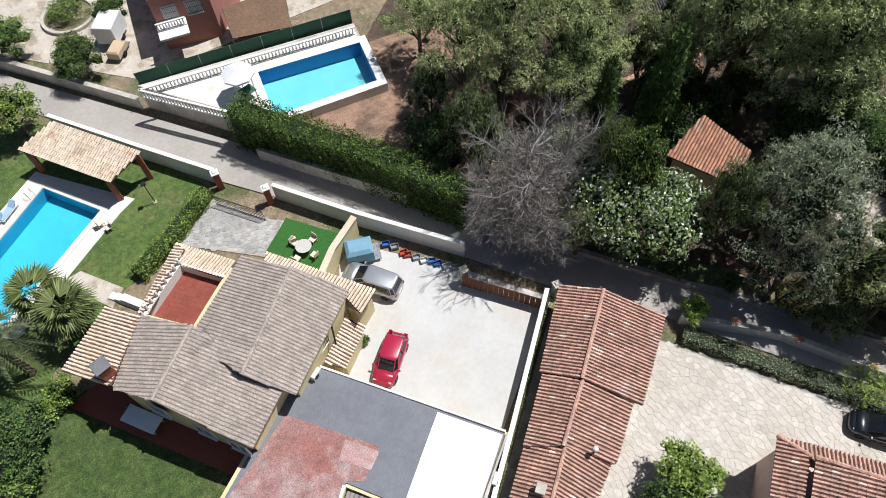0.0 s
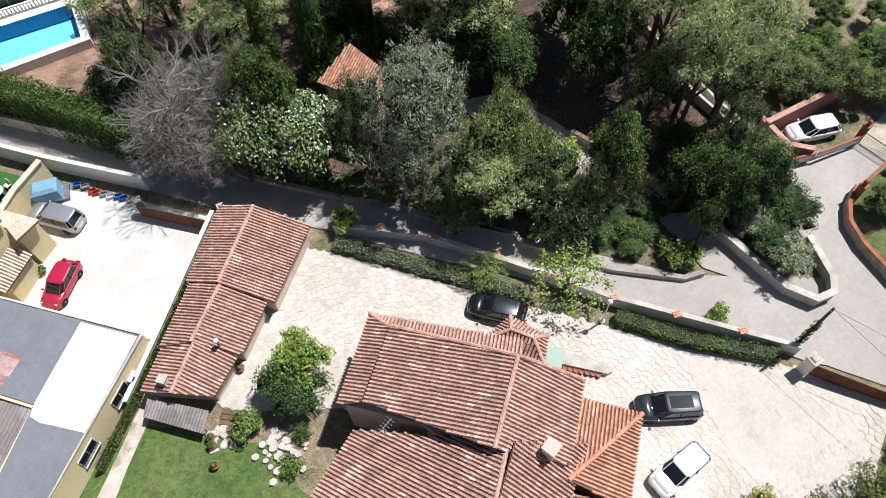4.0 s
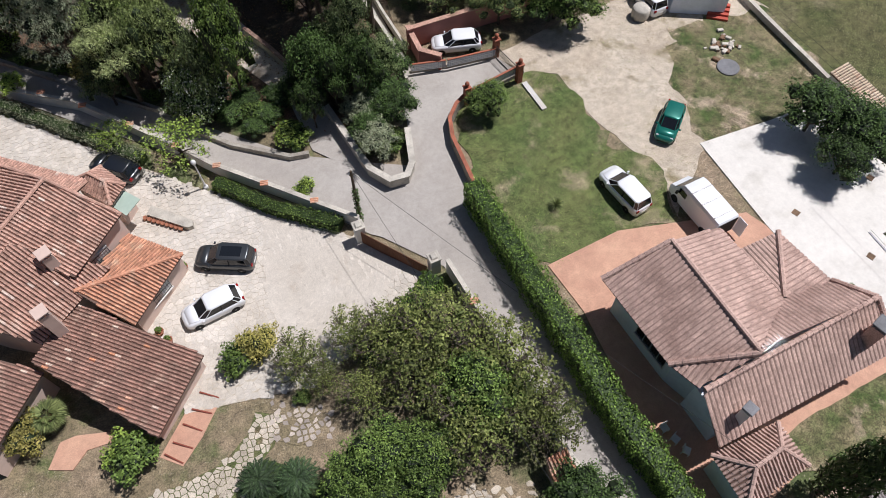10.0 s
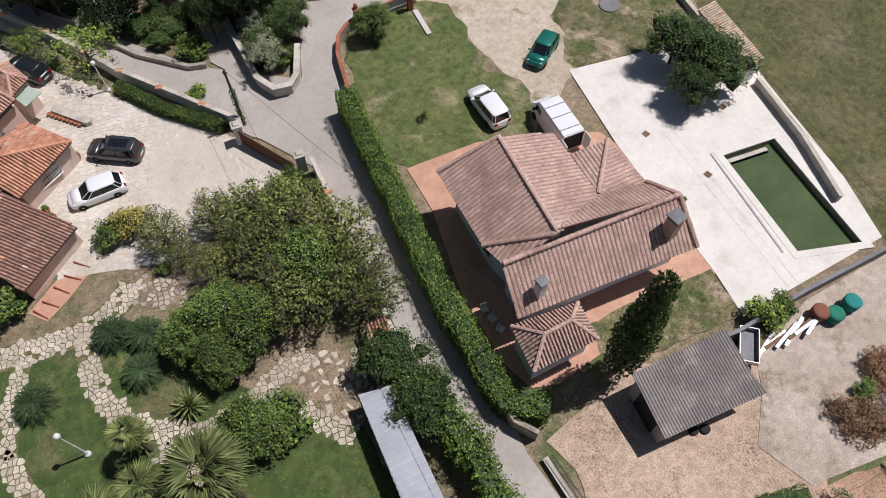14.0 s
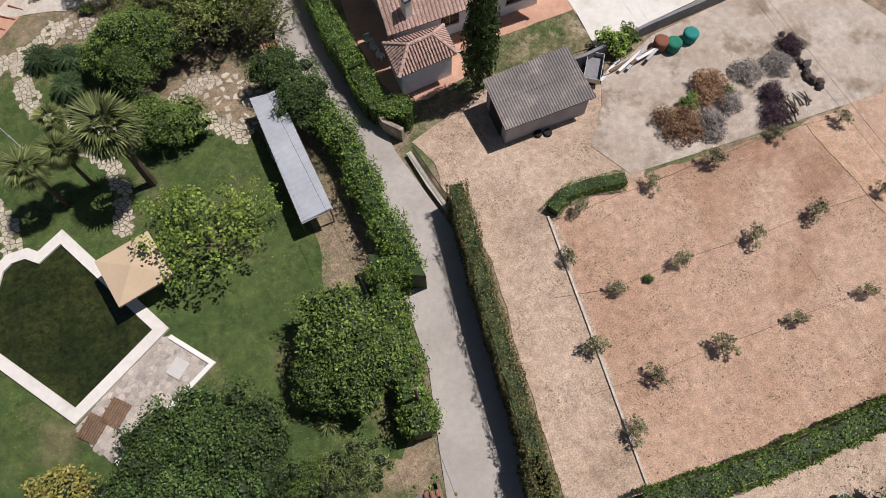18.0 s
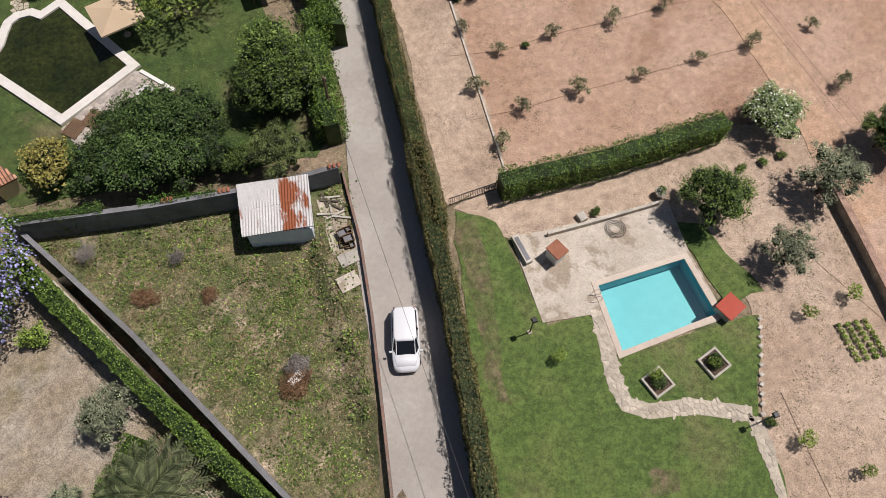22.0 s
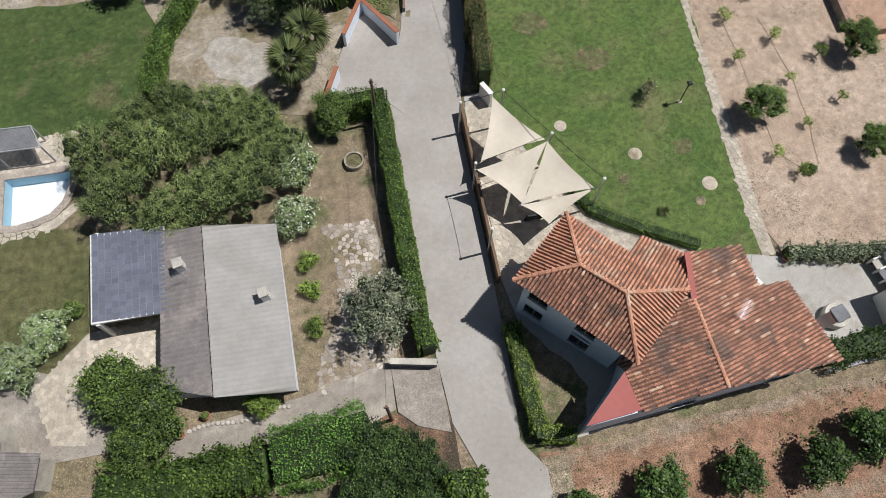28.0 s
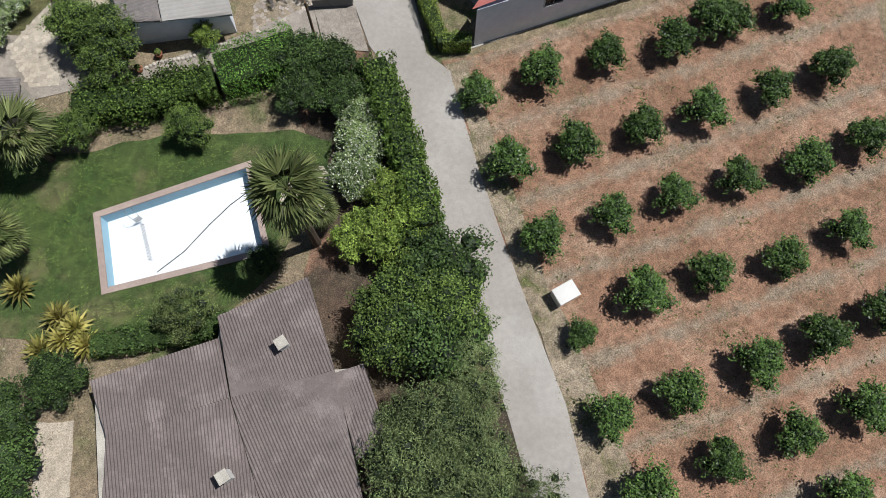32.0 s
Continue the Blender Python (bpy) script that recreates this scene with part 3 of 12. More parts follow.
def strip(name, pairs, off, material, label="", category=""):
    """A road from pairs of left and right edge points."""
    V, F = [], []
    n = 5
    for i in range(len(pairs) - 1):
        (a, b), (c, e) = pairs[i], pairs[i + 1]
        m = max(1, int(math.dist(a, c) / 2))
        for s in range(m + (i == len(pairs) - 2)):
            f = s / m
            l, r = Vector(a).lerp(Vector(c), f), Vector(b).lerp(Vector(e), f)
            for k in range(n):
                q = l.lerp(r, k / (n - 1))
                V.append((q.x, q.y, g(q.x, q.y) + off + 0.04 * (1 - (2 * k / (n - 1) - 1) ** 2)))
    rows = len(V) // n
    for i in range(rows - 1):
        for k in range(n - 1):
            F.append((i * n + k, i * n + k + 1, (i + 1) * n + k + 1, (i + 1) * n + k))
    me = mesh(name, V, F, material, True)
    if sum(f.normal.z for f in me.polygons) < 0:
        me.flip_normals()
    return tagged(new(name, me), label, category, "", "structure")


def prism_vf(poly, z0, z1):
    p = ccw(poly)
    n = len(p)
    V = [(x, y, z0) for x, y in p] + [(x, y, z1) for x, y in p]
    return V, [tuple(range(n - 1, -1, -1)), tuple(range(n, 2 * n))] + [(i, (i + 1) % n, n + (i + 1) % n, n + i) for i in range(n)]


def side_pts(path, w):
    """The two side lines of a path of half-width w, mitred."""
    L, R, n = [], [], len(path)
    for i in range(n):
        a, b, c = Vector(path[max(i - 1, 0)]), Vector(path[i]), Vector(path[min(i + 1, n - 1)])
        u = (b - a).normalized() if i else (c - b).normalized()
        v = (c - b).normalized() if i < n - 1 else u
        n1, n2 = Vector((-u.y, u.x)), Vector((-v.y, v.x))
        k = n1 + n2
        k = k / max(0.5, k.dot(n1))
        L.append(b + k * w)
        R.append(b - k * w)
    return L, R


def wall_vf(path, w, z0, z1, base=None):
    L, R = side_pts(path, w / 2)
    V, F = [], []
    for i, (l, r) in enumerate(zip(L, R)):
        h = g(*path[i]) if base is None else base
        V += [(l.x, l.y, h + z0), (r.x, r.y, h + z0), (r.x, r.y, h + z1), (l.x, l.y, h + z1)]
    n = len(path)
    for i in range(n - 1):
        a, b = 4 * i, 4 * i + 4
        F += [(a + 1, b + 1, b + 2, a + 2), (a + 2, b + 2, b + 3, a + 3), (a + 3, b + 3, b, a), (a, b, b + 1, a + 1)]
    F += [(0, 1, 2, 3), (4 * n - 1, 4 * n - 2, 4 * n - 3, 4 * n - 4)]
    return V, F


def rel(vf, o):
    return [(v[0] - o[0], v[1] - o[1], v[2] - o[2]) for v in vf[0]], vf[1]


def dense(path, step=3.0):
    out = []
    for a, b in zip(path, path[1:]):
        m = max(1, int(math.dist(a, b) / step))
        out += [tuple(Vector(a).lerp(Vector(b), k / m)) for k in range(m)]
    return out + [tuple(path[-1])]


def wall(path, h, w=0.25, material=None, coping=None, label="", cap=0.08, name="garden_wall", over=0.06):
    """A garden wall with a coping."""
    x, y = path[0]
    path = dense(path)
    ob = thing(name, x, y, label=label, category="wall", kind="structure")
    o = (x, y, g(x, y))
    part("wall_body", mesh("wall_body", *rel(wall_vf(path, w, -0.3, h), o), material), ob)
    if coping:
        part("coping", mesh("coping", *rel(wall_vf(path, w + 2 * over, h, h + cap), o), coping), ob)
    return ob


# ---------------------------------------------------------------- foliage
def leaf_cloud(blobs, n, size, aspect=0.55, shell=0.45, droop=0.0, upright=0.0):
    """n leaf quads round the skins of ellipsoid clumps (cx, cy, cz, rx, ry, rz)."""
    B = np.array(blobs, dtype=float)
    wgt = (B[:, 3] * B[:, 4] + B[:, 4] * B[:, 5] + B[:, 3] * B[:, 5])
    k = rng.choice(len(B), n, p=wgt / wgt.sum())
    d = rng.normal(size=(n, 3))
    d /= np.linalg.norm(d, axis=1)[:, None]
    d[:, 2] = np.where(d[:, 2] < -0.3, -d[:, 2], d[:, 2])
    r = (1 - shell * rng.random(n) ** 1.5)[:, None]
    c = B[k, :3] + d * r * B[k, 3:]
    # blades lie roughly across the outward and upward way, with a random turn
    nr = d * 0.55 + rng.normal(size=(n, 3)) * 0.42
    nr[:, 2] += 0.5 * (1 - droop) * (1 - upright)
    a = np.cross(nr, rng.normal(size=(n, 3)))
    a[:, 2] += upright - droop
    a /= np.linalg.norm(a, axis=1)[:, None] + 1e-9
    b = np.cross(a, nr)
    b /= np.linalg.norm(b, axis=1)[:, None] + 1e-9
    s = (size * (0.6 + 0.8 * rng.random(n)))[:, None]
    u, v = a * s * 0.5, b * s * 0.5 * aspect
    V = np.stack([c - u, c + v, c + u, c - v], axis=1).reshape(-1, 3)
    return V


def lumps(r, h, z0, k, spread=0.62, size=0.48, flat=0.85):
    """Clumps filling a crown of radius r and height h above z0."""
    out = [(0, 0, z0 + h * 0.5, r * 0.62, r * 0.62, h * 0.4)]
    for i in range(k):
        a = 2.4 * i + rnd.uniform(-0.4, 0.4)
        q = math.sqrt((i + 0.5) / k)
        rr = r * spread * q * rnd.uniform(0.85, 1.15)
        zz = z0 + h * (0.3 + 0.45 * (1 - q * q) + rnd.uniform(-0.12, 0.14))
        s = r * size * rnd.uniform(0.7, 1.15)
        out.append((rr * math.cos(a), rr * math.sin(a), zz, s, s * rnd.uniform(0.8, 1.1), s * flat))
    for x, y, z, rx, ry, rz in list(out[1:]):
        for _ in range(3):
            a, e = rnd.uniform(0, 6.28), rnd.uniform(-0.1, 1.2)
            q = rnd.uniform(0.3, 0.48)
            out.append((x + rx * math.cos(a) * math.cos(e), y + ry * math.sin(a) * math.cos(e), z + rz * math.sin(e), rx * q, ry * q, rx * q * 0.8))
    return out


ICO_V = [Vector(v).normalized() for v in ((-1, 1.618, 0), (1, 1.618, 0), (-1, -1.618, 0), (1, -1.618, 0), (0, -1, 1.618), (0, 1, 1.618), (0, -1, -1.618), (0, 1, -1.618), (1.618, 0, -1), (1.618, 0, 1), (-1.618, 0, -1), (-1.618, 0, 1))]
ICO_F = [tuple(int(c, 16) for c in f) for f in "0b5 051 017 07a 0ab 159 5b4 ba2 a76 718 394 342 326 368 389 495 24b 62a 867 981".split()]


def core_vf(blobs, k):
    """Rough jagged lumps, one inside each clump; in crowns they carry painted inner shade."""
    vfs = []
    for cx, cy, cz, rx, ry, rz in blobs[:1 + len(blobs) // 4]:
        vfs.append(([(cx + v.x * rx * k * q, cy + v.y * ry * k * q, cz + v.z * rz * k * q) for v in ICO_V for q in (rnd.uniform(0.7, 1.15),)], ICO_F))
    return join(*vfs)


def trunk_vf(r, h, z0, reach, limbs=5, lean=0.0):
    vfs = [tube_vf([(0, 0, -0.1), (lean * 0.3, 0, z0 * 0.6), (lean, 0, z0 + h * 0.35), (lean, 0.1, z0 + h * 0.75)], [r, r * 0.8, r * 0.55, r * 0.15], 7)]
    for i in range(limbs):
        a = 2 * math.pi * i / limbs + rnd.uniform(-0.4, 0.4)
        zz = z0 * rnd.uniform(0.6, 1.0)
        e = reach * rnd.uniform(0.6, 0.9)
        vfs.append(tube_vf([(0, 0, zz), (e * 0.5 * math.cos(a), e * 0.5 * math.sin(a), zz + h * 0.25), (e * math.cos(a), e * math.sin(a), zz + h * rnd.uniform(0.35, 0.6))], [r * 0.5, r * 0.32, r * 0.08], 5))
    return join(*vfs)


def make_tree(name, label, leaves, r=3.0, h=4.0, z0=1.4, n=3500, size=0.3, clumps=12, bark=BARK, tr=0.16, aspect=0.55, blossom=0, category="tree", droop=0.0, shell=0.45, spread=0.62, lump=0.48, flat=0.85, blossom_mat=None, core=0.66):
    n, size = int(n * 1.15), size * 0.68
    ob = thing(name, 0, 0, 0, label=label, category=category)
    part("trunk", mesh("trunk", *trunk_vf(tr, h, z0, r * 0.8), bark), ob)
    bl = lumps(r, h, z0, clumps, spread, lump, flat)
    part("crown", quads("crown", leaf_cloud(bl, n, size, aspect, shell, droop), n, leaves), ob)
    # added core, coloured near black as the shade between the leaves
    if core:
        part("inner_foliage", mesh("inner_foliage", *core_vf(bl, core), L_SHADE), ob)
    if blossom:
        part("blossom", quads("blossom", leaf_cloud([(b[0], b[1], b[2], b[3] * 1.04, b[4] * 1.04, b[5] * 1.04) for b in bl], blossom, 0.15, 0.8, 0.15), blossom, blossom_mat or L_BLOSSOM), ob)
    return ob


def twig_tree(r, h, z0, depth=4):
    """A bare tree of forking twigs."""
    vfs = []

    def grow(p, d, l, w, k):
        e = p + d * l
        vfs.append(tube_vf([p, (p + e) / 2 + Vector((rnd.uniform(-1, 1), rnd.uniform(-1, 1), rnd.uniform(-1, 1))) * l * 0.08, e], [w, w * 0.8, w * 0.55], 4))
        if k:
            for _ in range(3 if k > 1 else 4):
                q = (d + Vector((rnd.uniform(-1, 1), rnd.uniform(-1, 1), rnd.uniform(-0.5, 0.8))) * 0.8).normalized()
                grow(p.lerp(e, rnd.uniform(0.45, 1.0)), q, l * rnd.uniform(0.55, 0.75), w * 0.55, k - 1)

    for i in range(9):
        a = 2.4 * i
        grow(Vector((0, 0, z0 + h * 0.07 * i)), Vector((math.cos(a), math.sin(a), 0.35)).normalized(), r * 0.5, 0.09, depth)
    vfs.append(tube_vf([(0, 0, 0), (0, 0, z0 + h * 0.9)], [0.25, 0.06], 7))
    return join(*vfs)


def hedge(path, w, h, label, leaves=None, density=70, size=0.16, core=None, name="hedge", category="hedge", wav=0.12):
    """A clipped hedge: a solid core, its inner shade put into a dark colour, under a skin of leaves, following the
    slope.
    """
    leaves = leaves or L_HEDGE
    x, y = path[0]
    ob = thing(name, x, y, label=label, category=category)
    o = (x, y, g(x, y))
    p = dense(path, 1.0)
    # dark leaf colour on the core paints the shade behind the leaf skin
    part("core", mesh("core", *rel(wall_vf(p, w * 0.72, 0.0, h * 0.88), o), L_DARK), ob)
    total = sum(math.dist(a, b) for a, b in zip(path, path[1:]))
    density, size = density * 1.8, size * 0.76
    n = int(total * (w + 2 * h) * density)
    seg = np.array([math.dist(a, b) for a, b in zip(p, p[1:])])
    k = rng.choice(len(seg), n, p=seg / seg.sum())
    f = rng.random(n)
    A, Bp = np.array(p)[k], np.array(p)[k + 1]
    c2 = A + (Bp - A) * f[:, None]
    u = (Bp - A) / seg[k][:, None]
    nr = np.stack([-u[:, 1], u[:, 0]], 1)
    s = rng.random(n) * (w + 2 * h)
    side = np.where(s < h, -0.5, np.where(s > h + w, 0.5, (s - h) / w - 0.5))
    zz = np.where(s < h, s, np.where(s > h + w, w + 2 * h - s, h))
    wob = np.sin(c2[:, 0] * 2.1 + c2[:, 1] * 1.7) + 0.7 * np.sin(c2[:, 0] * 5.3 - c2[:, 1] * 4.1 + zz * 3.0) + 0.6 * np.sin(c2[:, 0] * 8.7 + c2[:, 1] * 9.9 + side * 7.0)
    bulge = 1 + wav * 0.8 * wob + wav * rng.normal(size=n) * 0.6
    gz = np.array([g(a, b) for a, b in p])[k]
    c = np.stack([c2[:, 0] + nr[:, 0] * side * w * bulge - o[0], c2[:, 1] + nr[:, 1] * side * w * bulge - o[1], gz - o[2] + zz * (1 + (bulge - 1) * 0.35)], 1)
    face = np.stack([nr[:, 0] * side * 1.4, nr[:, 1] * side * 1.4, np.where(np.abs(side) < 0.49, 0.8, 0.25)], 1) + rng.normal(size=(n, 3)) * 0.7
    a = np.cross(face, rng.normal(size=(n, 3)))
    a /= np.linalg.norm(a, axis=1)[:, None]
    b = np.cross(a, face)
    b /= np.linalg.norm(b, axis=1)[:, None]
    sz = (size * (0.6 + 0.8 * rng.random(n)))[:, None] * 0.5
    V = np.stack([c - a * sz, c + b * sz * 0.7, c + a * sz, c - b * sz * 0.7], 1).reshape(-1, 3)
    part("foliage", quads("foliage", V, n, leaves), ob)
    return ob


def fan_palm(label, r=1.7, h=3.0, fronds=28, leaves=None, tr=0.2):
    leaves = leaves or L_PALM
    ob = thing("fan_palm", 0, 0, 0, label=label, category="palm tree")
    part("trunk", mesh("trunk", *tube_vf([(0, 0, 0), (0.03, 0, h * 0.5), (0, 0, h)], [tr * 1.2, tr, tr * 0.9], 8), BARK), ob)
    V, F = [], []
    for i in range(fronds):
        a, el = 2.4 * i, 1.25 - 1.9 * i / fronds
        d = Vector((math.cos(a) * math.cos(el), math.sin(a) * math.cos(el), math.sin(el)))
        s = d.cross(Vector((0, 0, 1))).normalized()
        up = s.cross(d)
        st = Vector((0, 0, h)) + d * r * 0.45
        o = len(V)
        V += [tuple(Vector((0, 0, h)) + s * 0.02), tuple(st + s * 0.02), tuple(st - s * 0.02), tuple(Vector((0, 0, h)) - s * 0.02)]
        F.append((o, o + 1, o + 2, o + 3))
        hang = rnd.uniform(0.05, 0.85)
        for k in range(15):
            w = (k - 7) * 0.2
            e = (d * math.cos(w) + s * math.sin(w)) * r * rnd.uniform(0.52, 0.68) + up * (-hang - 0.05 * abs(k - 7)) * r * 0.6
            m = e * 0.5 + Vector((0, 0, 0.04))
            q = e.cross(up).normalized() * 0.04 * r
            o = len(V)
            V += [tuple(st), tuple(st + m + q), tuple(st + e), tuple(st + m - q)]
            F.append((o, o + 1, o + 2, o + 3))
    part("frond_crown", mesh("frond_crown", V, F, leaves), ob)
    return ob


def feather_palm(label, r=3.0, h=1.5, fronds=27, leaves=None, leaflets=20, tr=0.3, name="feather_palm", lw=0.045, ll=0.17):
    leaves = leaves or L_PALMG
    ob = thing(name, 0, 0, 0, label=label, category="palm tree")
    part("trunk", mesh("trunk", *tube_vf([(0, 0, 0), (0, 0, h * 0.6), (0, 0, h)], [tr, tr * 0.9, tr], 8), BARK), ob)
    V, F = [], []
    for i in range(fronds):
        a, el = 2.4 * i, 1.2 - 1.2 * i / fronds
        prev = Vector((0, 0, h))
        hd = Vector((math.cos(a), math.sin(a), 0))
        sd = Vector((-math.sin(a), math.cos(a), 0))
        for k in range(1, leaflets + 1):
            f = k / leaflets
            p = Vector((0, 0, h)) + hd * r * (f * math.cos(el * (1 - 0.35 * f))) + Vector((0, 0, r * (math.sin(el) * f - 0.75 * f * f)))
            o = len(V)
            V += [tuple(prev + sd * 0.015 * r / 2), tuple(p + sd * 0.01), tuple(p - sd * 0.01), tuple(prev - sd * 0.015 * r / 2)]
            F.append((o, o + 1, o + 2, o + 3))
            ln = r * ll * (math.sin(math.pi * (0.12 + 0.85 * f)) + 0.15)
            for sg in (1, -1):
                e = p + (sd * sg * 0.85 + hd * 0.5) * ln + Vector((0, 0, -0.12 * ln))
                w = hd * lw * r * 0.5
                o = len(V)
                V += [tuple(p - w), tuple((p + e) / 2 - w), tuple(e), tuple((p + e) / 2 + w)]
                F.append((o, o + 1, o + 2, o + 3))
            prev = p
    part("frond_crown", mesh("frond_crown", V, F, leaves), ob)
    return ob


def spiky(label, r=0.9, n=60, leaves=None, name="agave_plant", w=0.06, h=0.3, category="plant"):
    ob = thing(name, 0, 0, 0, label=label, category=category)
    V, F = [], []
    for i in range(n):
        a, el = 2.4 * i, 1.45 - 1.35 * (i / n)
        d = Vector((math.cos(a) * math.cos(el), math.sin(a) * math.cos(el), math.sin(el)))
        s = Vector((-math.sin(a), math.cos(a), 0)) * w * r
        b = Vector((0, 0, h))
        tip = b + d * r * rnd.uniform(0.85, 1.1) - Vector((0, 0, 0.15 * r))
        m = b + d * r * 0.5
        o = len(V)
        V += [tuple(b - s * 0.6), tuple(m - s), tuple(tip), tuple(m + s), tuple(b + s * 0.6)]
        F.append((o, o + 1, o + 2, o + 3, o + 4))
    part("rosette", mesh("rosette", V, F, leaves or L_PALM), ob)
    part("stem", mesh("stem", *tube_vf([(0, 0, -0.05), (0, 0, h + 0.05)], [0.12 * r + 0.05, 0.1 * r + 0.04], 7), BARK), ob)
    return ob


def put(ob, x, y, s=1.0, rz=None, z=None, sz=None, label=""):
    """A copy of a made plant or thing on the ground."""
    m = pose(x, y, (g(x, y) if z is None else z) - 0.02, 0, 0, rnd.uniform(0, 360) if rz is None else rz) @ Matrix.Diagonal((s, s, sz or s, 1))
    c = copy_thing(ob, m)
    if label:
        c["label"] = label
    return c


# ---------------------------------------------------------------- roofs and houses
def plane_frame(p):
    """Origin, eave direction, slope direction and normal of a roof plane whose first two points are its eave."""
    a, b = Vector(p[0]), Vector(p[1])
    e = (b - a).normalized()
    n = None
    for q in p[2:]:
        c = e.cross(Vector(q) - a)
        if c.length > 0.2:
            n = c.normalized()
            break
    if n.z < 0:
        n = -n
    v = n.cross(e)
    if v.dot(Vector(p[2]) - a) < 0:
        v = -v
    return a, e, v, n


def spans(poly, u):
    """Where the line of constant u crosses a polygon in (u, v)."""
    xs = []
    for i in range(len(poly)):
        (u0, v0), (u1, v1) = poly[i], poly[(i + 1) % len(poly)]
        if (u0 <= u) != (u1 <= u):
            xs.append(v0 + (v1 - v0) * (u - u0) / (u1 - u0))
    xs.sort()
    return list(zip(xs[::2], xs[1::2]))


def tile_plane(ob, pts, material, pitch=0.24, course=0.42, lift=0.03, thick=0.14, under=None, rowh=0.1):
    """A roof plane of barrel tiles in courses, over a slab. pts: polygon, the first two along the eave."""
    a, e, v, n = plane_frame(pts)
    base = Vector(ob.matrix_basis.translation)
    P2 = [((Vector(q) - a).dot(e), (Vector(q) - a).dot(v)) for q in pts]
    k = len(pts)
    top = [a + e * q[0] + v * q[1] - base for q in P2]
    bot = [q - Vector((0, 0, thick)) for q in top]
    F = [tuple(range(k)), tuple(range(2 * k - 1, k - 1, -1))] + [(i, (i + 1) % k, k + (i + 1) % k, k + i) for i in range(k)]
    # the dark default bed makes the gaps between tile rows look shaded
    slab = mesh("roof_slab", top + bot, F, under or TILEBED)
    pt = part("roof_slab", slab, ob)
    umin, umax = min(q[0] for q in P2), max(q[0] for q in P2)
    cnt = max(1, round((umax - umin) / pitch))
    st = (umax - umin) / cnt
    V, FF = [], []
    aa = a - base
    hw = st * 0.41
    prof = [(-hw, 0.0), (-hw * 0.55, rowh), (hw * 0.55, rowh), (hw, 0.0)]
    for i in range(cnt):
        u = umin + (i + 0.5) * st
        for v0, v1 in spans(P2, u):
            m = max(1, round((v1 - v0) / course))
            dv = (v1 - v0) / m
            for j in range(m):
                s0, s1 = v0 + j * dv - 0.03, v0 + (j + 1) * dv
                ju = rnd.uniform(-0.012, 0.012)
                b0 = len(V)
                for s, up, sc in ((s0, lift, 1.0), (s1, 0.015, 0.85)):
                    for w, z in prof:
                        V.append(tuple(aa + e * (u + w * sc + ju) + v * s + n * (z * sc + up)))
                FF += [(b0, b0 + 1, b0 + 5, b0 + 4), (b0 + 1, b0 + 2, b0 + 6, b0 + 5), (b0 + 2, b0 + 3, b0 + 7, b0 + 6), (b0, b0 + 3, b0 + 2, b0 + 1)]
    t = part("tiles", mesh("tiles", V, FF, material), pt)
    t["kind"] = "stuff"
    return pt


RIDGE_TILES = {}


def ridge(ob, pts, material, r=0.14):
    """A line of half-round ridge tiles, each a piece of its own."""
    base = Vector(ob.matrix_basis.translation)
    key = (material.name, r)
    if key not in RIDGE_TILES:
        V = [(f, w * r * sc, math.sqrt(max(0, 1 - w * w)) * r * sc) for f, sc in ((-0.24, 1.12), (0.23, 0.92)) for w in (-1, -0.7, 0, 0.7, 1)]
        RIDGE_TILES[key] = mesh("ridge_tile", V, [(k, k + 5, k + 6, k + 1) for k in range(4)] + [(0, 1, 2, 3, 4)], material)
    for p, q in zip(pts, pts[1:]):
        p, q = Vector(p) - base, Vector(q) - base
        l = (q - p).length
        d = (q - p) / l
        s = d.cross(Vector((0, 0, 1))).normalized()
        up = s.cross(d)
        m = max(1, round(l / 0.42))
        for i in range(m):
            c = p.lerp(q, (i + 0.5) / m) + up * 0.05
            part("ridge_tile", RIDGE_TILES[key], ob, m=Matrix(((d.x, -s.x, up.x, c.x), (d.y, -s.y, up.y, c.y), (d.z, -s.z, up.z, c.z), (0, 0, 0, 1))))


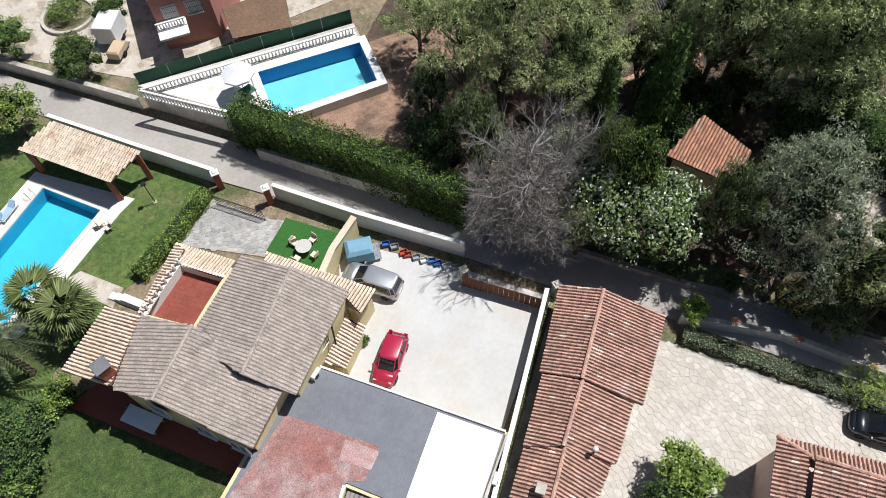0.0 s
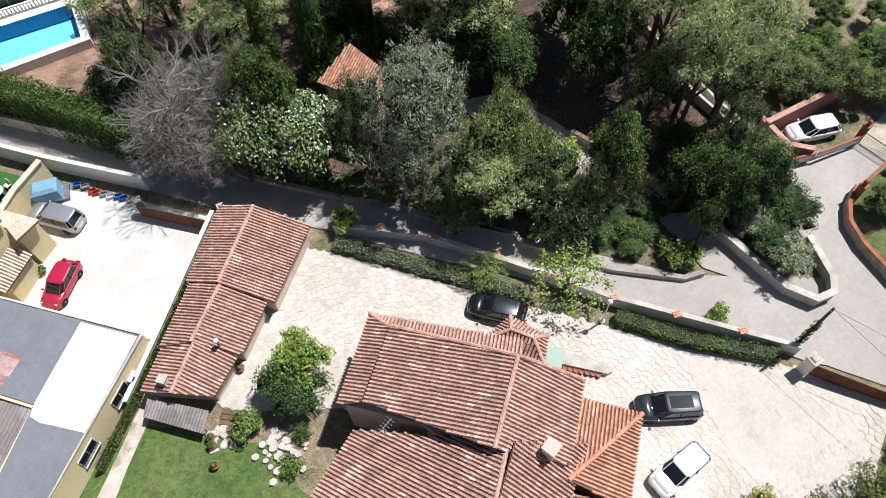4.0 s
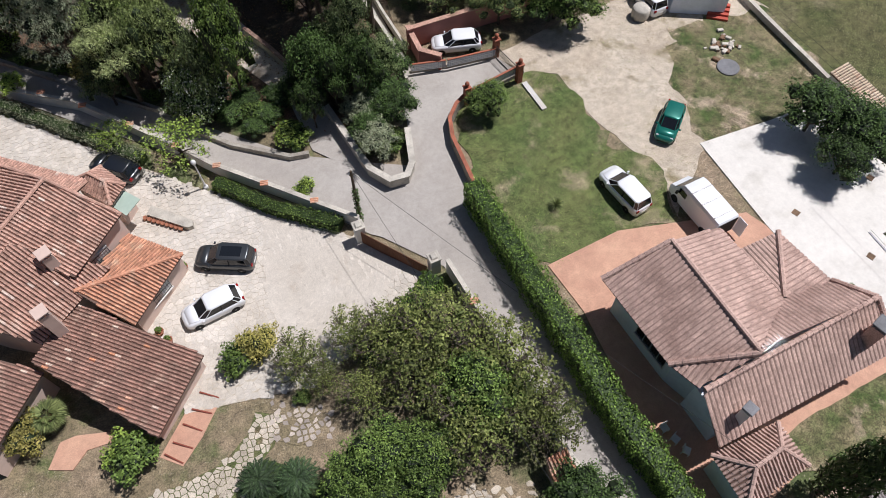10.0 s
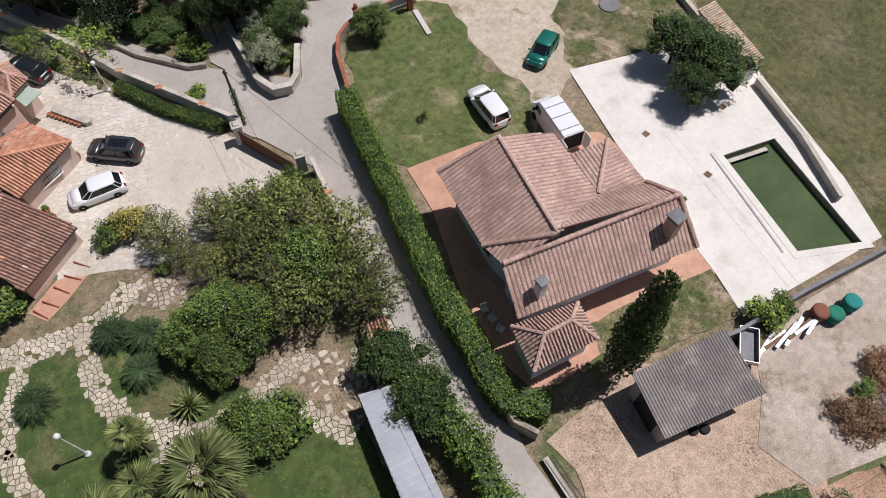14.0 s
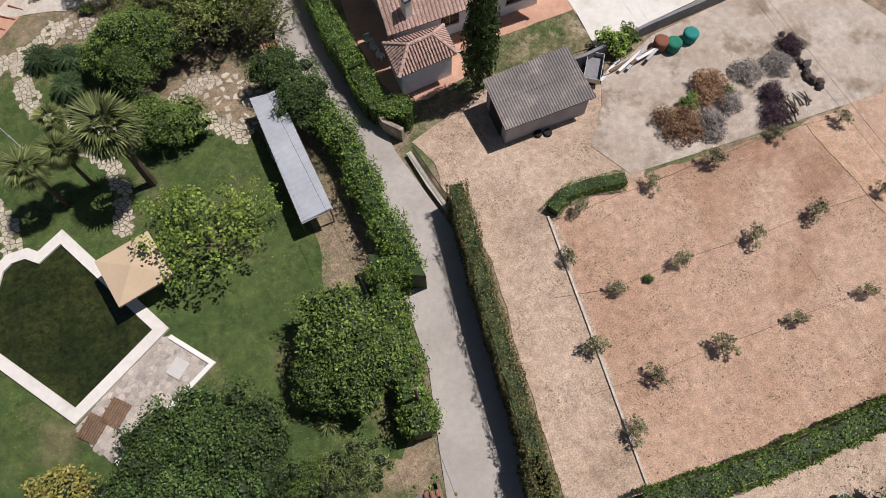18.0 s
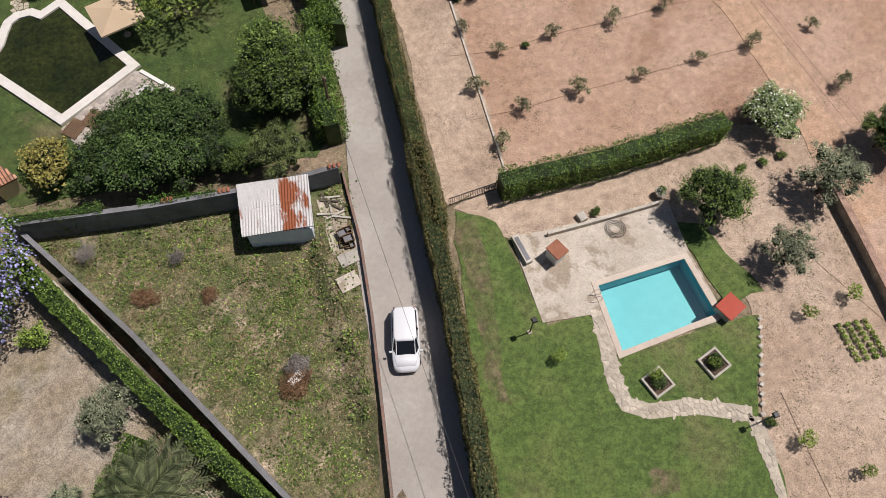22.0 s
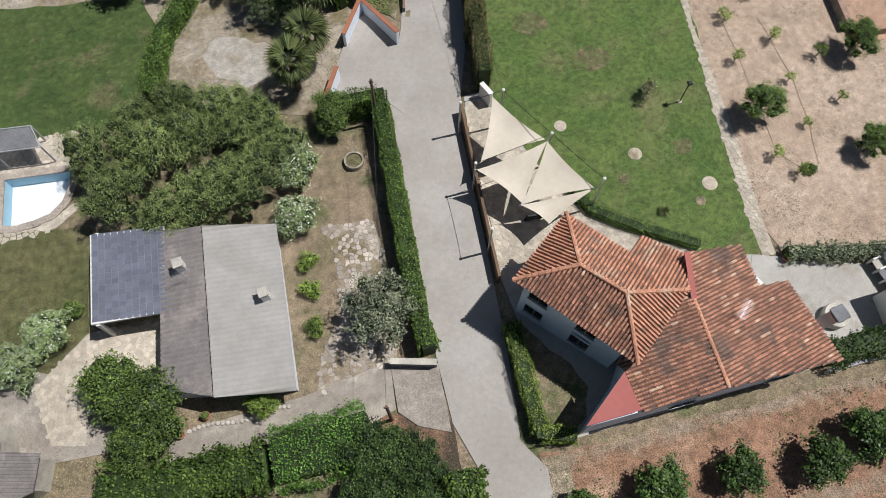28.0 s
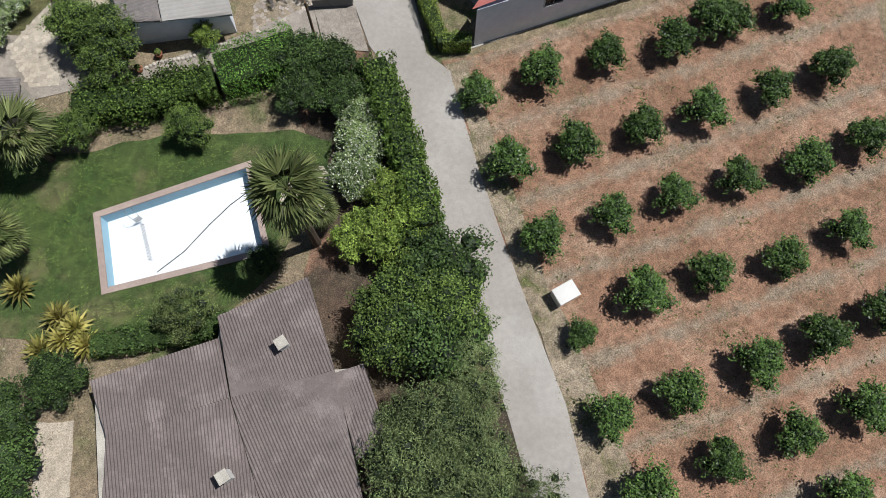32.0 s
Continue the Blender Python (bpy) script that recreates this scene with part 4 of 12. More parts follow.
def sheet_plane(ob, pts, material, pitch=0.18, amp=0.03, thick=0.05, name="roof_sheet", lap=1.8):
    """A corrugated roof plane; corrugations run down the slope."""
    a, e, v, n = plane_frame(pts)
    base = Vector(ob.matrix_basis.translation)
    P2 = [((Vector(q) - a).dot(e), (Vector(q) - a).dot(v)) for q in pts]
    umin, umax = min(q[0] for q in P2), max(q[0] for q in P2)
    cnt = max(4, int((umax - umin) / pitch) * 6)
    V, F = [], []
    aa = a - base
    prev = None
    for i in range(cnt + 1):
        u = umin + 1e-4 + (umax - umin - 2e-4) * i / cnt
        sp = spans(P2, u)
        if not sp:
            prev = None
            continue
        v0, v1 = sp[0][0], sp[-1][1]
        m = max(1, round((max(q[1] for q in P2) - min(q[1] for q in P2)) / lap))
        o = len(V)
        up = amp * math.cos(2 * math.pi * (i % 6) / 6)
        for j in range(m):
            for s, w in ((v0 + (v1 - v0) * j / m, 0.03), (v0 + (v1 - v0) * (j + 1) / m, 0.0)):
                V.append(tuple(aa + e * u + v * s + n * (up + w + 0.02)))
        if prev is not None:
            for j in range(2 * m - 1):
                F.append((prev + j, o + j, o + j + 1, prev + j + 1))
        prev = o
    me = mesh(name, V, F, material)
    if sum(f.normal.z for f in me.polygons) < 0:
        me.flip_normals()
    pt = part(name, me, ob)
    k = len(pts)
    top = [Vector(q) - base - n * 0.03 for q in pts]
    bot = [q - Vector((0, 0, thick)) for q in top]
    part("roof_board", mesh("roof_board", top + bot, [tuple(range(k)), tuple(range(2 * k - 1, k - 1, -1))] + [(i, (i + 1) % k, k + (i + 1) % k, k + i) for i in range(k)], material), pt)
    return pt


def walls_block(ob, poly, z0, z1, material, name="wall_shell"):
    base = ob.matrix_basis.translation
    return part(name, mesh(name, *rel(prism_vf(poly, z0, z1), base), material), ob)


def window_on(ob, a, b, f, z, w=1.1, h=1.2, out=1, grille=True, shutter=None, name="window"):
    """A window on the wall from a to b, at the fraction f along it, its sill at z; it stands on the right-hand side of the way from a to b."""
    base = ob.matrix_basis.translation
    a, b = Vector(a[:2]), Vector(b[:2])
    u = (b - a).normalized()
    nn = Vector((u.y, -u.x)) * out
    c = a.lerp(b, f)
    m = Matrix(((u.x, nn.x, 0, c.x - base.x), (u.y, nn.y, 0, c.y - base.y), (0, 0, 1, z - base.z), (0, 0, 0, 1)))
    q = 0.07
    fr = join(box_vf(-w / 2 - q, -0.05, -q, w / 2 + q, 0.05, 0), box_vf(-w / 2 - q, -0.05, h, w / 2 + q, 0.05, h + q), box_vf(-w / 2 - q, -0.05, 0, -w / 2, 0.05, h), box_vf(w / 2, -0.05, 0, w / 2 + q, 0.05, h), box_vf(-0.03, -0.03, 0, 0.03, 0.04, h))
    wn_ = part(name, mesh("window_frame", *fr, PLASTICW), ob, m=m)
    part("pane", mesh("pane", *box_vf(-w / 2, 0.0, 0, w / 2, 0.02, h), shutter or CARGLASS), wn_)
    part("sill", mesh("sill", *box_vf(-w / 2 - 0.1, 0.0, -0.13, w / 2 + 0.1, 0.16, -0.07), WHITE), wn_)
    if grille:
        bars = [box_vf(-w / 2 + w * i / 8 - 0.012, 0.1, -0.05, -w / 2 + w * i / 8 + 0.012, 0.124, h + 0.05) for i in range(9)]
        bars += [box_vf(-w / 2 - 0.05, 0.09, h * j, w / 2 + 0.05, 0.12, h * j + 0.025) for j in (0.05, 0.5, 0.95)]
        part("grille", mesh("grille", *join(*bars), IRON), wn_)
    return wn_


def chimney(ob, x, y, z0, z1, w=0.6, material=None, cap=None, rz=0.0):
    base = ob.matrix_basis.translation
    m = pose(x - base.x, y - base.y, 0, 0, 0, rz)
    c = part("chimney", mesh("chimney", *box_vf(-w / 2, -w / 2, z0 - base.z, w / 2, w / 2, z1 - base.z - 0.25), material or WHITE), ob, m=m)
    z = z1 - base.z
    legs = [box_vf(sx * w * 0.36 - 0.06, sy * w * 0.36 - 0.06, z - 0.25, sx * w * 0.36 + 0.06, sy * w * 0.36 + 0.06, z) for sx in (-1, 1) for sy in (-1, 1)]
    part("chimney_cap", mesh("chimney_cap", *join(*legs, box_vf(-w * 0.62, -w * 0.62, z, w * 0.62, w * 0.62, z + 0.1, 0.03)), cap or material or WHITE), c)
    return c


def hip(p, rise, inset=None):
    """The four planes of a hipped roof on a rectangle p of four (x, y, z) corners."""
    p = [Vector(q) for q in p]
    if (p[1] - p[0]).length < (p[2] - p[1]).length:
        p = p[1:] + p[:1]
    w = (p[2] - p[1]).length
    e = (p[1] - p[0]).normalized()
    d = inset if inset is not None else w / 2
    up = Vector((0, 0, rise))
    r0, r1 = (p[0] + p[3]) / 2 + e * d + up, (p[1] + p[2]) / 2 - e * d + up
    return [[p[0], p[1], r1, r0], [p[2], p[3], r0, r1], [p[1], p[2], r1], [p[3], p[0], r0]], (p, r0, r1)


def hip_roof(ob, p, rise, material, rmat=None, inset=None, **kw):
    planes, (q, r0, r1) = hip(p, rise, inset)
    for pl in planes:
        tile_plane(ob, pl, material, **kw)
    rmat = rmat or material
    ridge(ob, [r0, r1], rmat)
    for c, r in ((q[0], r0), (q[3], r0), (q[1], r1), (q[2], r1)):
        ridge(ob, [c, r], rmat)


# ---------------------------------------------------------------- pools, paving
def pool(poly, label, coping_w=0.5, depth=1.5, water=0.25, lining=None, floor=None, coping=None, wmat=None, up=0.06, cop_out=None):
    """A pool: coping ring, sunk basin with a floor, water."""
    p = ccw(poly)
    x, y = p[0]
    z = g(x, y)
    ob = thing("swimming_pool", x, y, z, label=label, category="pool")
    out = offset_poly(p, -coping_w)
    n = len(p)
    loc = lambda q, zz: (q[0] - x, q[1] - y, zz)
    V = [loc(q, up) for q in p] + [loc(q, up) for q in out] + [loc(q, -depth) for q in out] + [loc(q, up - 0.12) for q in p]
    F = []
    for i in range(n):
        j = (i + 1) % n
        F += [(i, n + i, n + j, j), (n + i, 2 * n + i, 2 * n + j, n + j), (i, j, 3 * n + j, 3 * n + i)]
    me = mesh("coping", V, F, coping or DECK)
    part("coping", me, ob)
    V = [loc(q, up - 0.12) for q in p] + [loc(q, -depth) for q in p]
    part("basin_wall", mesh("basin_wall", V, [(i, (i + 1) % n, n + (i + 1) % n, n + i) for i in range(n)], lining or POOLBLUE), ob)
    part("basin_floor", mesh("basin_floor", [loc(q, -depth) for q in p], [tuple(range(n))], floor or POOLPALE), ob)
    if water is not None:
        part("water", mesh("water", [loc(q, -water) for q in offset_poly(p, 0.002)], [tuple(range(n))], wmat or WATER), ob)
    return ob


PIECES = []


def clip(poly, nx, ny, c):
    out = []
    for i in range(len(poly)):
        a, b = poly[i], poly[(i + 1) % len(poly)]
        da, db = a[0] * nx + a[1] * ny - c, b[0] * nx + b[1] * ny - c
        if da <= 0:
            out.append(a)
        if (da < 0) != (db < 0) and da != db:
            t = da / (da - db)
            out.append((a[0] + (b[0] - a[0]) * t, a[1] + (b[1] - a[1]) * t))
    return out


def crazy_paving(name, poly, material, cell=0.65, gap=0.03, off=0.05, thick=0.03, limit=120, label="", near=None, jitter=0.42, keep=1.0, bed=None, bedoff=None):
    """Irregular flagstones: Voronoi stones of a jittered grid on a mortar bed. The first ones are pieces of their own, the rest joined."""
    p = ccw(poly)
    bedob = sheet(name, p, off - thick if bedoff is None else bedoff, bed or JOINT, label, "paving", rag=0.0)
    x0, x1, y0, y1 = min(q[0] for q in p), max(q[0] for q in p), min(q[1] for q in p), max(q[1] for q in p)
    r = random.Random(int(abs(x0 * 13 + y0 * 7)) + 3)
    nx, ny = int((x1 - x0) / cell) + 3, int((y1 - y0) / cell) + 3
    S = {(i, j): (x0 + (i - 0.5 + r.uniform(-jitter, jitter)) * cell, y0 + (j - 0.5 + r.uniform(-jitter, jitter)) * cell) for i in range(nx) for j in range(ny)}
    stones = []
    for (i, j), (cx, cy) in S.items():
        if not inside(cx, cy, p) or r.random() > keep:
            continue
        q = [(cx - cell * 1.2, cy - cell * 1.2), (cx + cell * 1.2, cy - cell * 1.2), (cx + cell * 1.2, cy + cell * 1.2), (cx - cell * 1.2, cy + cell * 1.2)]
        for di in (-2, -1, 0, 1, 2):
            for dj in (-2, -1, 0, 1, 2):
                o = S.get((i + di, j + dj))
                if o and (di or dj):
                    dx, dy = o[0] - cx, o[1] - cy
                    l = math.hypot(dx, dy)
                    nxx, nyy = dx / l, dy / l
                    q = clip(q, nxx, nyy, cx * nxx + cy * nyy + l / 2 - gap)
        if len(q) > 2:
            stones.append((cx, cy, q))
    if near:
        stones.sort(key=lambda s: math.dist(s[:2], near))
    PIECES.append((bedob, name, stones, material, off, thick, limit))
    return bedob


def finish_paving():
    for bedob, name, stones, material, off, thick, limit in PIECES:
        V, F = [], []
        for k, (cx, cy, q) in enumerate(stones):
            z = g(cx, cy) + off
            n = len(q)
            vs = [(a, b, z) for a, b in q] + [(a + (a - cx) * 0.03, b + (b - cy) * 0.03, z - thick - 0.01) for a, b in q]
            fs = [tuple(range(n))] + [(i, n + i, n + (i + 1) % n, (i + 1) % n) for i in range(n)]
            if k < limit:
                part("stone", mesh("stone", vs, fs, material), bedob)
            else:
                o = len(V)
                V += vs
                F += [tuple(i + o for i in f) for f in fs]
        if V:
            st = part("paving_stones", mesh("paving_stones", V, F, material), bedob)
            st["kind"] = "stuff"


# ---------------------------------------------------------------- cars
def car_paint(name, c, rough=0.3, metal=0.0):
    m = mat(name, c, tuple(v * 0.95 for v in c), rough=rough, fine=0.02, bump=0, metal=metal, spec=0.5)
    m.node_tree.nodes["Principled BSDF"].inputs["Coat Weight"].default_value = 0.6
    m.node_tree.nodes["Principled BSDF"].inputs["Coat Roughness"].default_value = 0.08
    return m


def loft_vf(sections):
    """Closed sections (lists of points) skinned one to the next, with end caps."""
    n = len(sections[0])
    V = [p for s in sections for p in s]
    F = []
    for i in range(len(sections) - 1):
        for k in range(n):
            F.append((i * n + k, i * n + (k + 1) % n, (i + 1) * n + (k + 1) % n, (i + 1) * n + k))
    F += [tuple(range(n - 1, -1, -1)), tuple(range((len(sections) - 1) * n, len(sections) * n))]
    return V, F


def car(label, paint, L=4.3, W=1.78, H=1.5, style="hatch", glassroof=False):
    """A car along +x: lower body, cabin with pillars and glass, roof, wheels, lamps, mirrors."""
    ob = thing("car", 0, 0, 0, label=label, category="car", group="cars")
    hw = W / 2
    xs = [-L / 2, -L / 2 + 0.06, -L / 2 + 0.2, -L * 0.38, -L * 0.2, 0, L * 0.18, L * 0.3, L * 0.4, L * 0.45, L / 2 - 0.06, L / 2]
    ww = [0.6, 0.8, 0.93, 0.98, 1, 1, 1, 0.98, 0.93, 0.85, 0.68, 0.45]
    back = {"hatch": 0.98, "saloon": 0.95, "estate": 1.0}[style]
    zt = [0.8 * back, 0.9 * back, 0.95, 0.97, 0.96, 0.95, 0.94, 0.91, 0.85, 0.79, 0.7, 0.6]
    secs = []
    for x, w, z in zip(xs, ww, zt):
        z *= H / 1.5
        secs.append([(x, -hw * w * 0.9, 0.22), (x, -hw * w, 0.42), (x, -hw * w, z - 0.14), (x, -hw * w * 0.93, z - 0.02), (x, -hw * w * 0.45, z + 0.015), (x, hw * w * 0.45, z + 0.015), (x, hw * w * 0.93, z - 0.02), (x, hw * w, z - 0.14), (x, hw * w, 0.42), (x, hw * w * 0.9, 0.22)])
    body = part("body", mesh("body", *loft_vf(secs), paint, True), ob)
    part("bonnet", mesh("bonnet", *loft_vf([[(x, -hw * w, z), (x, hw * w, z), (x, hw * w * 0.95, z + 0.025), (x, 0, z + 0.045), (x, -hw * w * 0.95, z + 0.025)] for x, w, z in ((L * 0.25, 0.8, 0.915 * H / 1.5), (L * 0.34, 0.78, 0.885 * H / 1.5), (L * 0.43, 0.66, 0.81 * H / 1.5))]), paint, True), ob)
    # cabin: glass house under a painted roof
    rear = {"hatch": -L * 0.47, "saloon": -L * 0.33, "estate": -L * 0.485}[style]
    rtop = {"hatch": -L * 0.37, "saloon": -L * 0.2, "estate": -L * 0.44}[style]
    zb, zr = 0.9 * H / 1.5, H
    fb, ft = L * 0.29, L * 0.09
    lo = [(rear, hw * 0.72), (rear + 0.25, hw * 0.9), (fb - 0.45, hw * 0.94), (fb, hw * 0.66)]
    hi = [(rtop, hw * 0.6), (rtop + 0.22, hw * 0.75), (ft - 0.28, hw * 0.8), (ft, hw * 0.64)]
    ring = lambda q, z: [(x, -w, z) for x, w in q] + [(x, w, z) for x, w in q[::-1]]
    part("glasshouse", mesh("glasshouse", *loft_vf([ring(lo, zb - 0.05), ring(hi, zr - 0.05)]), CARGLASS), ob)
    grow = lambda q, k: [(x * 1.0, w + k) for x, w in q]
    inset = [(rtop + 0.12, hw * 0.58), (rtop + 0.3, hw * 0.68), (ft - 0.35, hw * 0.7), (ft - 0.14, hw * 0.58)]
    roof = part("roof", mesh("roof", *loft_vf([ring(grow(hi, 0.015), zr - 0.07), ring(grow(hi, 0.01), zr - 0.025), ring(inset, zr + 0.012)]), paint, True), ob)
    if glassroof:
        part("sunroof", mesh("sunroof", *box_vf(rtop + 0.5, -hw * 0.45, zr, ft - 0.3, hw * 0.45, zr + 0.022, 0.008), CARGLASS), roof)
    # pillars
    for sy in (-1, 1):
        for f in (0, 1, 2, 3):
            a, b = lo[f], hi[f]
            part("pillar", mesh("pillar", *tube_vf([(a[0], sy * (a[1] + 0.005), zb - 0.05), (b[0], sy * (b[1] + 0.005), zr - 0.04)], [0.03, 0.028], 5), paint), ob)
        xm = (lo[1][0] + lo[2][0]) / 2
        part("pillar", mesh("pillar", *tube_vf([(xm, sy * (hw * 0.935), zb - 0.05), (xm - 0.05, sy * (hw * 0.79), zr - 0.04)], [0.03, 0.028], 5), TYRE), ob)
        mir = part("wing_mirror", mesh("wing_mirror", *box_vf(fb - 0.42, sy * hw * 1.08 - 0.09, zb, fb - 0.3, sy * hw * 1.08 + 0.09, zb + 0.12, 0.03), paint), ob)
        part("headlamp", mesh("headlamp", *box_vf(L * 0.4, sy * hw * 0.62 - 0.14, 0.6, L * 0.455, sy * hw * 0.62 + 0.14, 0.765, 0.04), HEADLIGHT), ob)
        part("tail_lamp", mesh("tail_lamp", *box_vf(-L / 2 - 0.01, sy * hw * 0.66 - 0.12, 0.68, -L / 2 + 0.14, sy * hw * 0.66 + 0.12, 0.92, 0.03), TAIL), ob)
        for x in (-L * 0.3, L * 0.31):
            ty = lathe_vf([(0.2, -0.1), (0.31, -0.1), (0.32, -0.06), (0.32, 0.06), (0.31, 0.1), (0.2, 0.1)], 14)
            wheel = part("wheel", mesh("tyre", *ty, TYRE), ob, m=pose(x, sy * (hw - 0.1), 0.32, 90, 0, 0))
            part("rim", mesh("rim", *lathe_vf([(0.2, -0.08), (0.21, 0.08), (0.08, 0.095), (0.05, 0.105)], 12), STEEL), wheel, m=pose(0, 0, 0, 180 if sy > 0 else 0, 0, 0))
    part("front_bumper", mesh("front_bumper", *box_vf(L / 2 - 0.14, -hw * 0.55, 0.3, L / 2 + 0.02, hw * 0.55, 0.46, 0.04), TYRE), ob)
    part("number_plate", mesh("number_plate", *box_vf(-L / 2 - 0.03, -0.26, 0.5, -L / 2, 0.26, 0.61), PLASTICW), ob)
    return ob


def park(ob, front, back, z=None):
    """Set a car on the ground with its front and back at these points."""
    f, b = Vector(front), Vector(back)
    c = (f + b) / 2
    return put(ob, c.x, c.y, 1.0, math.degrees(math.atan2(f.y - b.y, f.x - b.x)), z)

# ---------------------------------------------------------------- the ground, roads and plots
HOLES, SHEETS = [], []


def cut_holes(bm):
    for p in HOLES:
        x0, x1, y0, y1 = min(q[0] for q in p) - 2, max(q[0] for q in p) + 2, min(q[1] for q in p) - 2, max(q[1] for q in p) + 2
        near = lambda f: any(x0 < v.co.x < x1 and y0 < v.co.y < y1 for v in f.verts) or (f.calc_area() > 20 and inside(f.calc_center_median().x, f.calc_center_median().y, [(x0, y0), (x1, y0), (x1, y1), (x0, y1)]))
        for i in range(len(p)):
            a, b = p[i], p[(i + 1) % len(p)]
            fs = [f for f in bm.faces if near(f)]
            if not fs:
                break
            geom = list(set(v for f in fs for v in f.verts)) + list(set(e for f in fs for e in f.edges)) + fs
            bmesh.ops.bisect_plane(bm, geom=geom, plane_co=(a[0], a[1], 0), plane_no=(b[1] - a[1], a[0] - b[0], 0))
        dead = [f for f in bm.faces if near(f) and inside(f.calc_center_median().x, f.calc_center_median().y, p)]
        bmesh.ops.delete(bm, geom=dead, context="FACES")


def sheet(name, poly, off, material, label="", category="ground", step=1.5, skirt=0.1, rag=None):
    """A plot of ground that follows the slope, pierced by the pools. rag: how far its rim wanders."""
    if rag is None:
        rag = 0.22 if material in (LAWN, PATCHLAWN, VERGE, DARKLAWN, WEEDS, DRYGRASS, SAND, REDSOIL, ORCHARD, PALESOIL, EARTH, FOREST) else 0.0
    p = ccw(poly)
    if rag:
        q = dense(p + p[:1], 0.8)[:-1]
        p = []
        for x, y in q:
            w = noise.noise_vector((x * 0.45, y * 0.45, 3.0)) * 1.5 + noise.noise_vector((x * 1.6, y * 1.6, 7.0)) * 0.8
            p.append((x + rag * w.x, y + rag * w.y))
    bm = bmesh.new()
    vv, _, ff, _, _, _ = mathutils.geometry.delaunay_2d_cdt([Vector(q) for q in p], [], [list(range(len(p)))], 1, 1e-4)
    vs = [bm.verts.new((q.x, q.y, 0)) for q in vv]
    for f in ff:
        bm.faces.new([vs[i] for i in f])
    SHEETS.append(name)
    off += 0.0012 * (len(SHEETS) % 8)
    xs, ys = [q[0] for q in p], [q[1] for q in p]
    for lo, hi, nrm in ((min(xs), max(xs), (1, 0, 0)), (min(ys), max(ys), (0, 1, 0))):
        k = math.ceil(lo / step) * step
        while k < hi:
            bmesh.ops.bisect_plane(bm, geom=bm.verts[:] + bm.edges[:] + bm.faces[:], plane_co=(k * nrm[0], k * nrm[1], 0), plane_no=nrm)
            k += step
    cut_holes(bm)
    for v in bm.verts:
        v.co.z = g(v.co.x, v.co.y) + off
    ex = bmesh.ops.extrude_edge_only(bm, edges=[e for e in bm.edges if e.is_boundary])
    for v in ex["geom"]:
        if isinstance(v, bmesh.types.BMVert):
            v.co.z -= skirt
    me = bpy.data.meshes.new(name)
    bm.to_mesh(me)
    bm.free()
    if sum(f.normal.z * f.area for f in me.polygons) < 0:
        me.flip_normals()
    me.materials.append(material)
    return tagged(new(name, me), label, category, "", "structure")


P_LEFT = ccw([(-15.9, 44.4), (-12.1, 40.0), (-20.4, 33.1), (-24.0, 36.9)])
P_TEAL = ccw([(63.5, -82.5), (70.1, -82.7), (70.2, -87.1), (63.0, -87.3)])
P_WHITE = ccw([(18.4, -134.7), (29.2, -134.4), (28.8, -140.8), (17.9, -140.0)])
P_QUART = ccw([(12.7, -102.3), (17.5, -102.7), (17.4, -103.8), (16.8, -105.1), (15.9, -105.9), (14.7, -106.2), (13.5, -106.3), (12.5, -106.1)])
P_GREEN = ccw([(78.6, -31.1), (83.2, -31.2), (83.3, -41.4), (78.6, -40.3)])
DITCH = ccw([(27.9, -68.9), (28.5, -68.8), (40.7, -91.2), (40.1, -91.3)])
HOLES += [DITCH] + [offset_poly(p, -0.15) for p in (P_LEFT, P_TEAL, P_WHITE, P_QUART, P_GREEN)]

bm = bmesh.new()
xs = [-900, -300, -120] + [-60 + 1.5 * i for i in range(127)] + [190, 350, 900]
ys = [-1000, -400, -270] + [-216 + 1.5 * i for i in range(205)] + [150, 300, 900]
grid = [[bm.verts.new((x, y, g(x, y) - 0.07)) for y in ys] for x in xs]
for i in range(len(xs) - 1):
    for j in range(len(ys) - 1):
        bm.faces.new((grid[i][j], grid[i + 1][j], grid[i + 1][j + 1], grid[i][j + 1]))
cut_holes(bm)
me = bpy.data.meshes.new("ground")
bm.to_mesh(me)
bm.free()
me.materials.append(EARTH)
tagged(new("ground", me), "dry earth with patches of grass between the plots", "ground", "", "structure")

# roads
MAIN = [((45.6, -14.6), (52.7, -14.2)), ((49.1, -19.7), (53.0, -19.6)), ((49.6, -21.7), (53.5, -23.0)), ((50.1, -29.6), (53.7, -31.6)), ((50.4, -35.4), (54.3, -37.0)), ((51.4, -40.9), (54.9, -42.4)), ((51.6, -44.5), (54.9, -45.8)),
        ((51.7, -50.8), (56.4, -52.9)), ((51.7, -54.7), (56.2, -56.5)), ((51.4, -61.3), (55.4, -62.5)), ((50.1, -66.5), (54.8, -68.4)), ((48.5, -73.6), (53.7, -75.9)), ((46.3, -88.5), (51.0, -90.1)), ((44.5, -95.4), (49.6, -97.1)), ((42.0, -102.7), (47.4, -103.8)),
        ((41.6, -106.4), (46.8, -106.1)), ((41.4, -113.1), (46.3, -114.3)), ((40.8, -122.5), (45.6, -123.6)), ((40.8, -127.5), (44.8, -129.6)), ((41.8, -130.9), (46.0, -131.6)), ((40.9, -138.5), (45.3, -140.0)), ((41.3, -145.5), (45.1, -145.9)), ((41.2, -151.8), (45.0, -153.2)), ((41.1, -157.4), (45.0, -157.9)), ((40.7, -162.5), (44.2, -163.7)), ((40.6, -169.3), (44.2, -170.6))]
strip("road", MAIN, 0.02, ASPHALT, "narrow pale worn asphalt lane between hedges", "road")
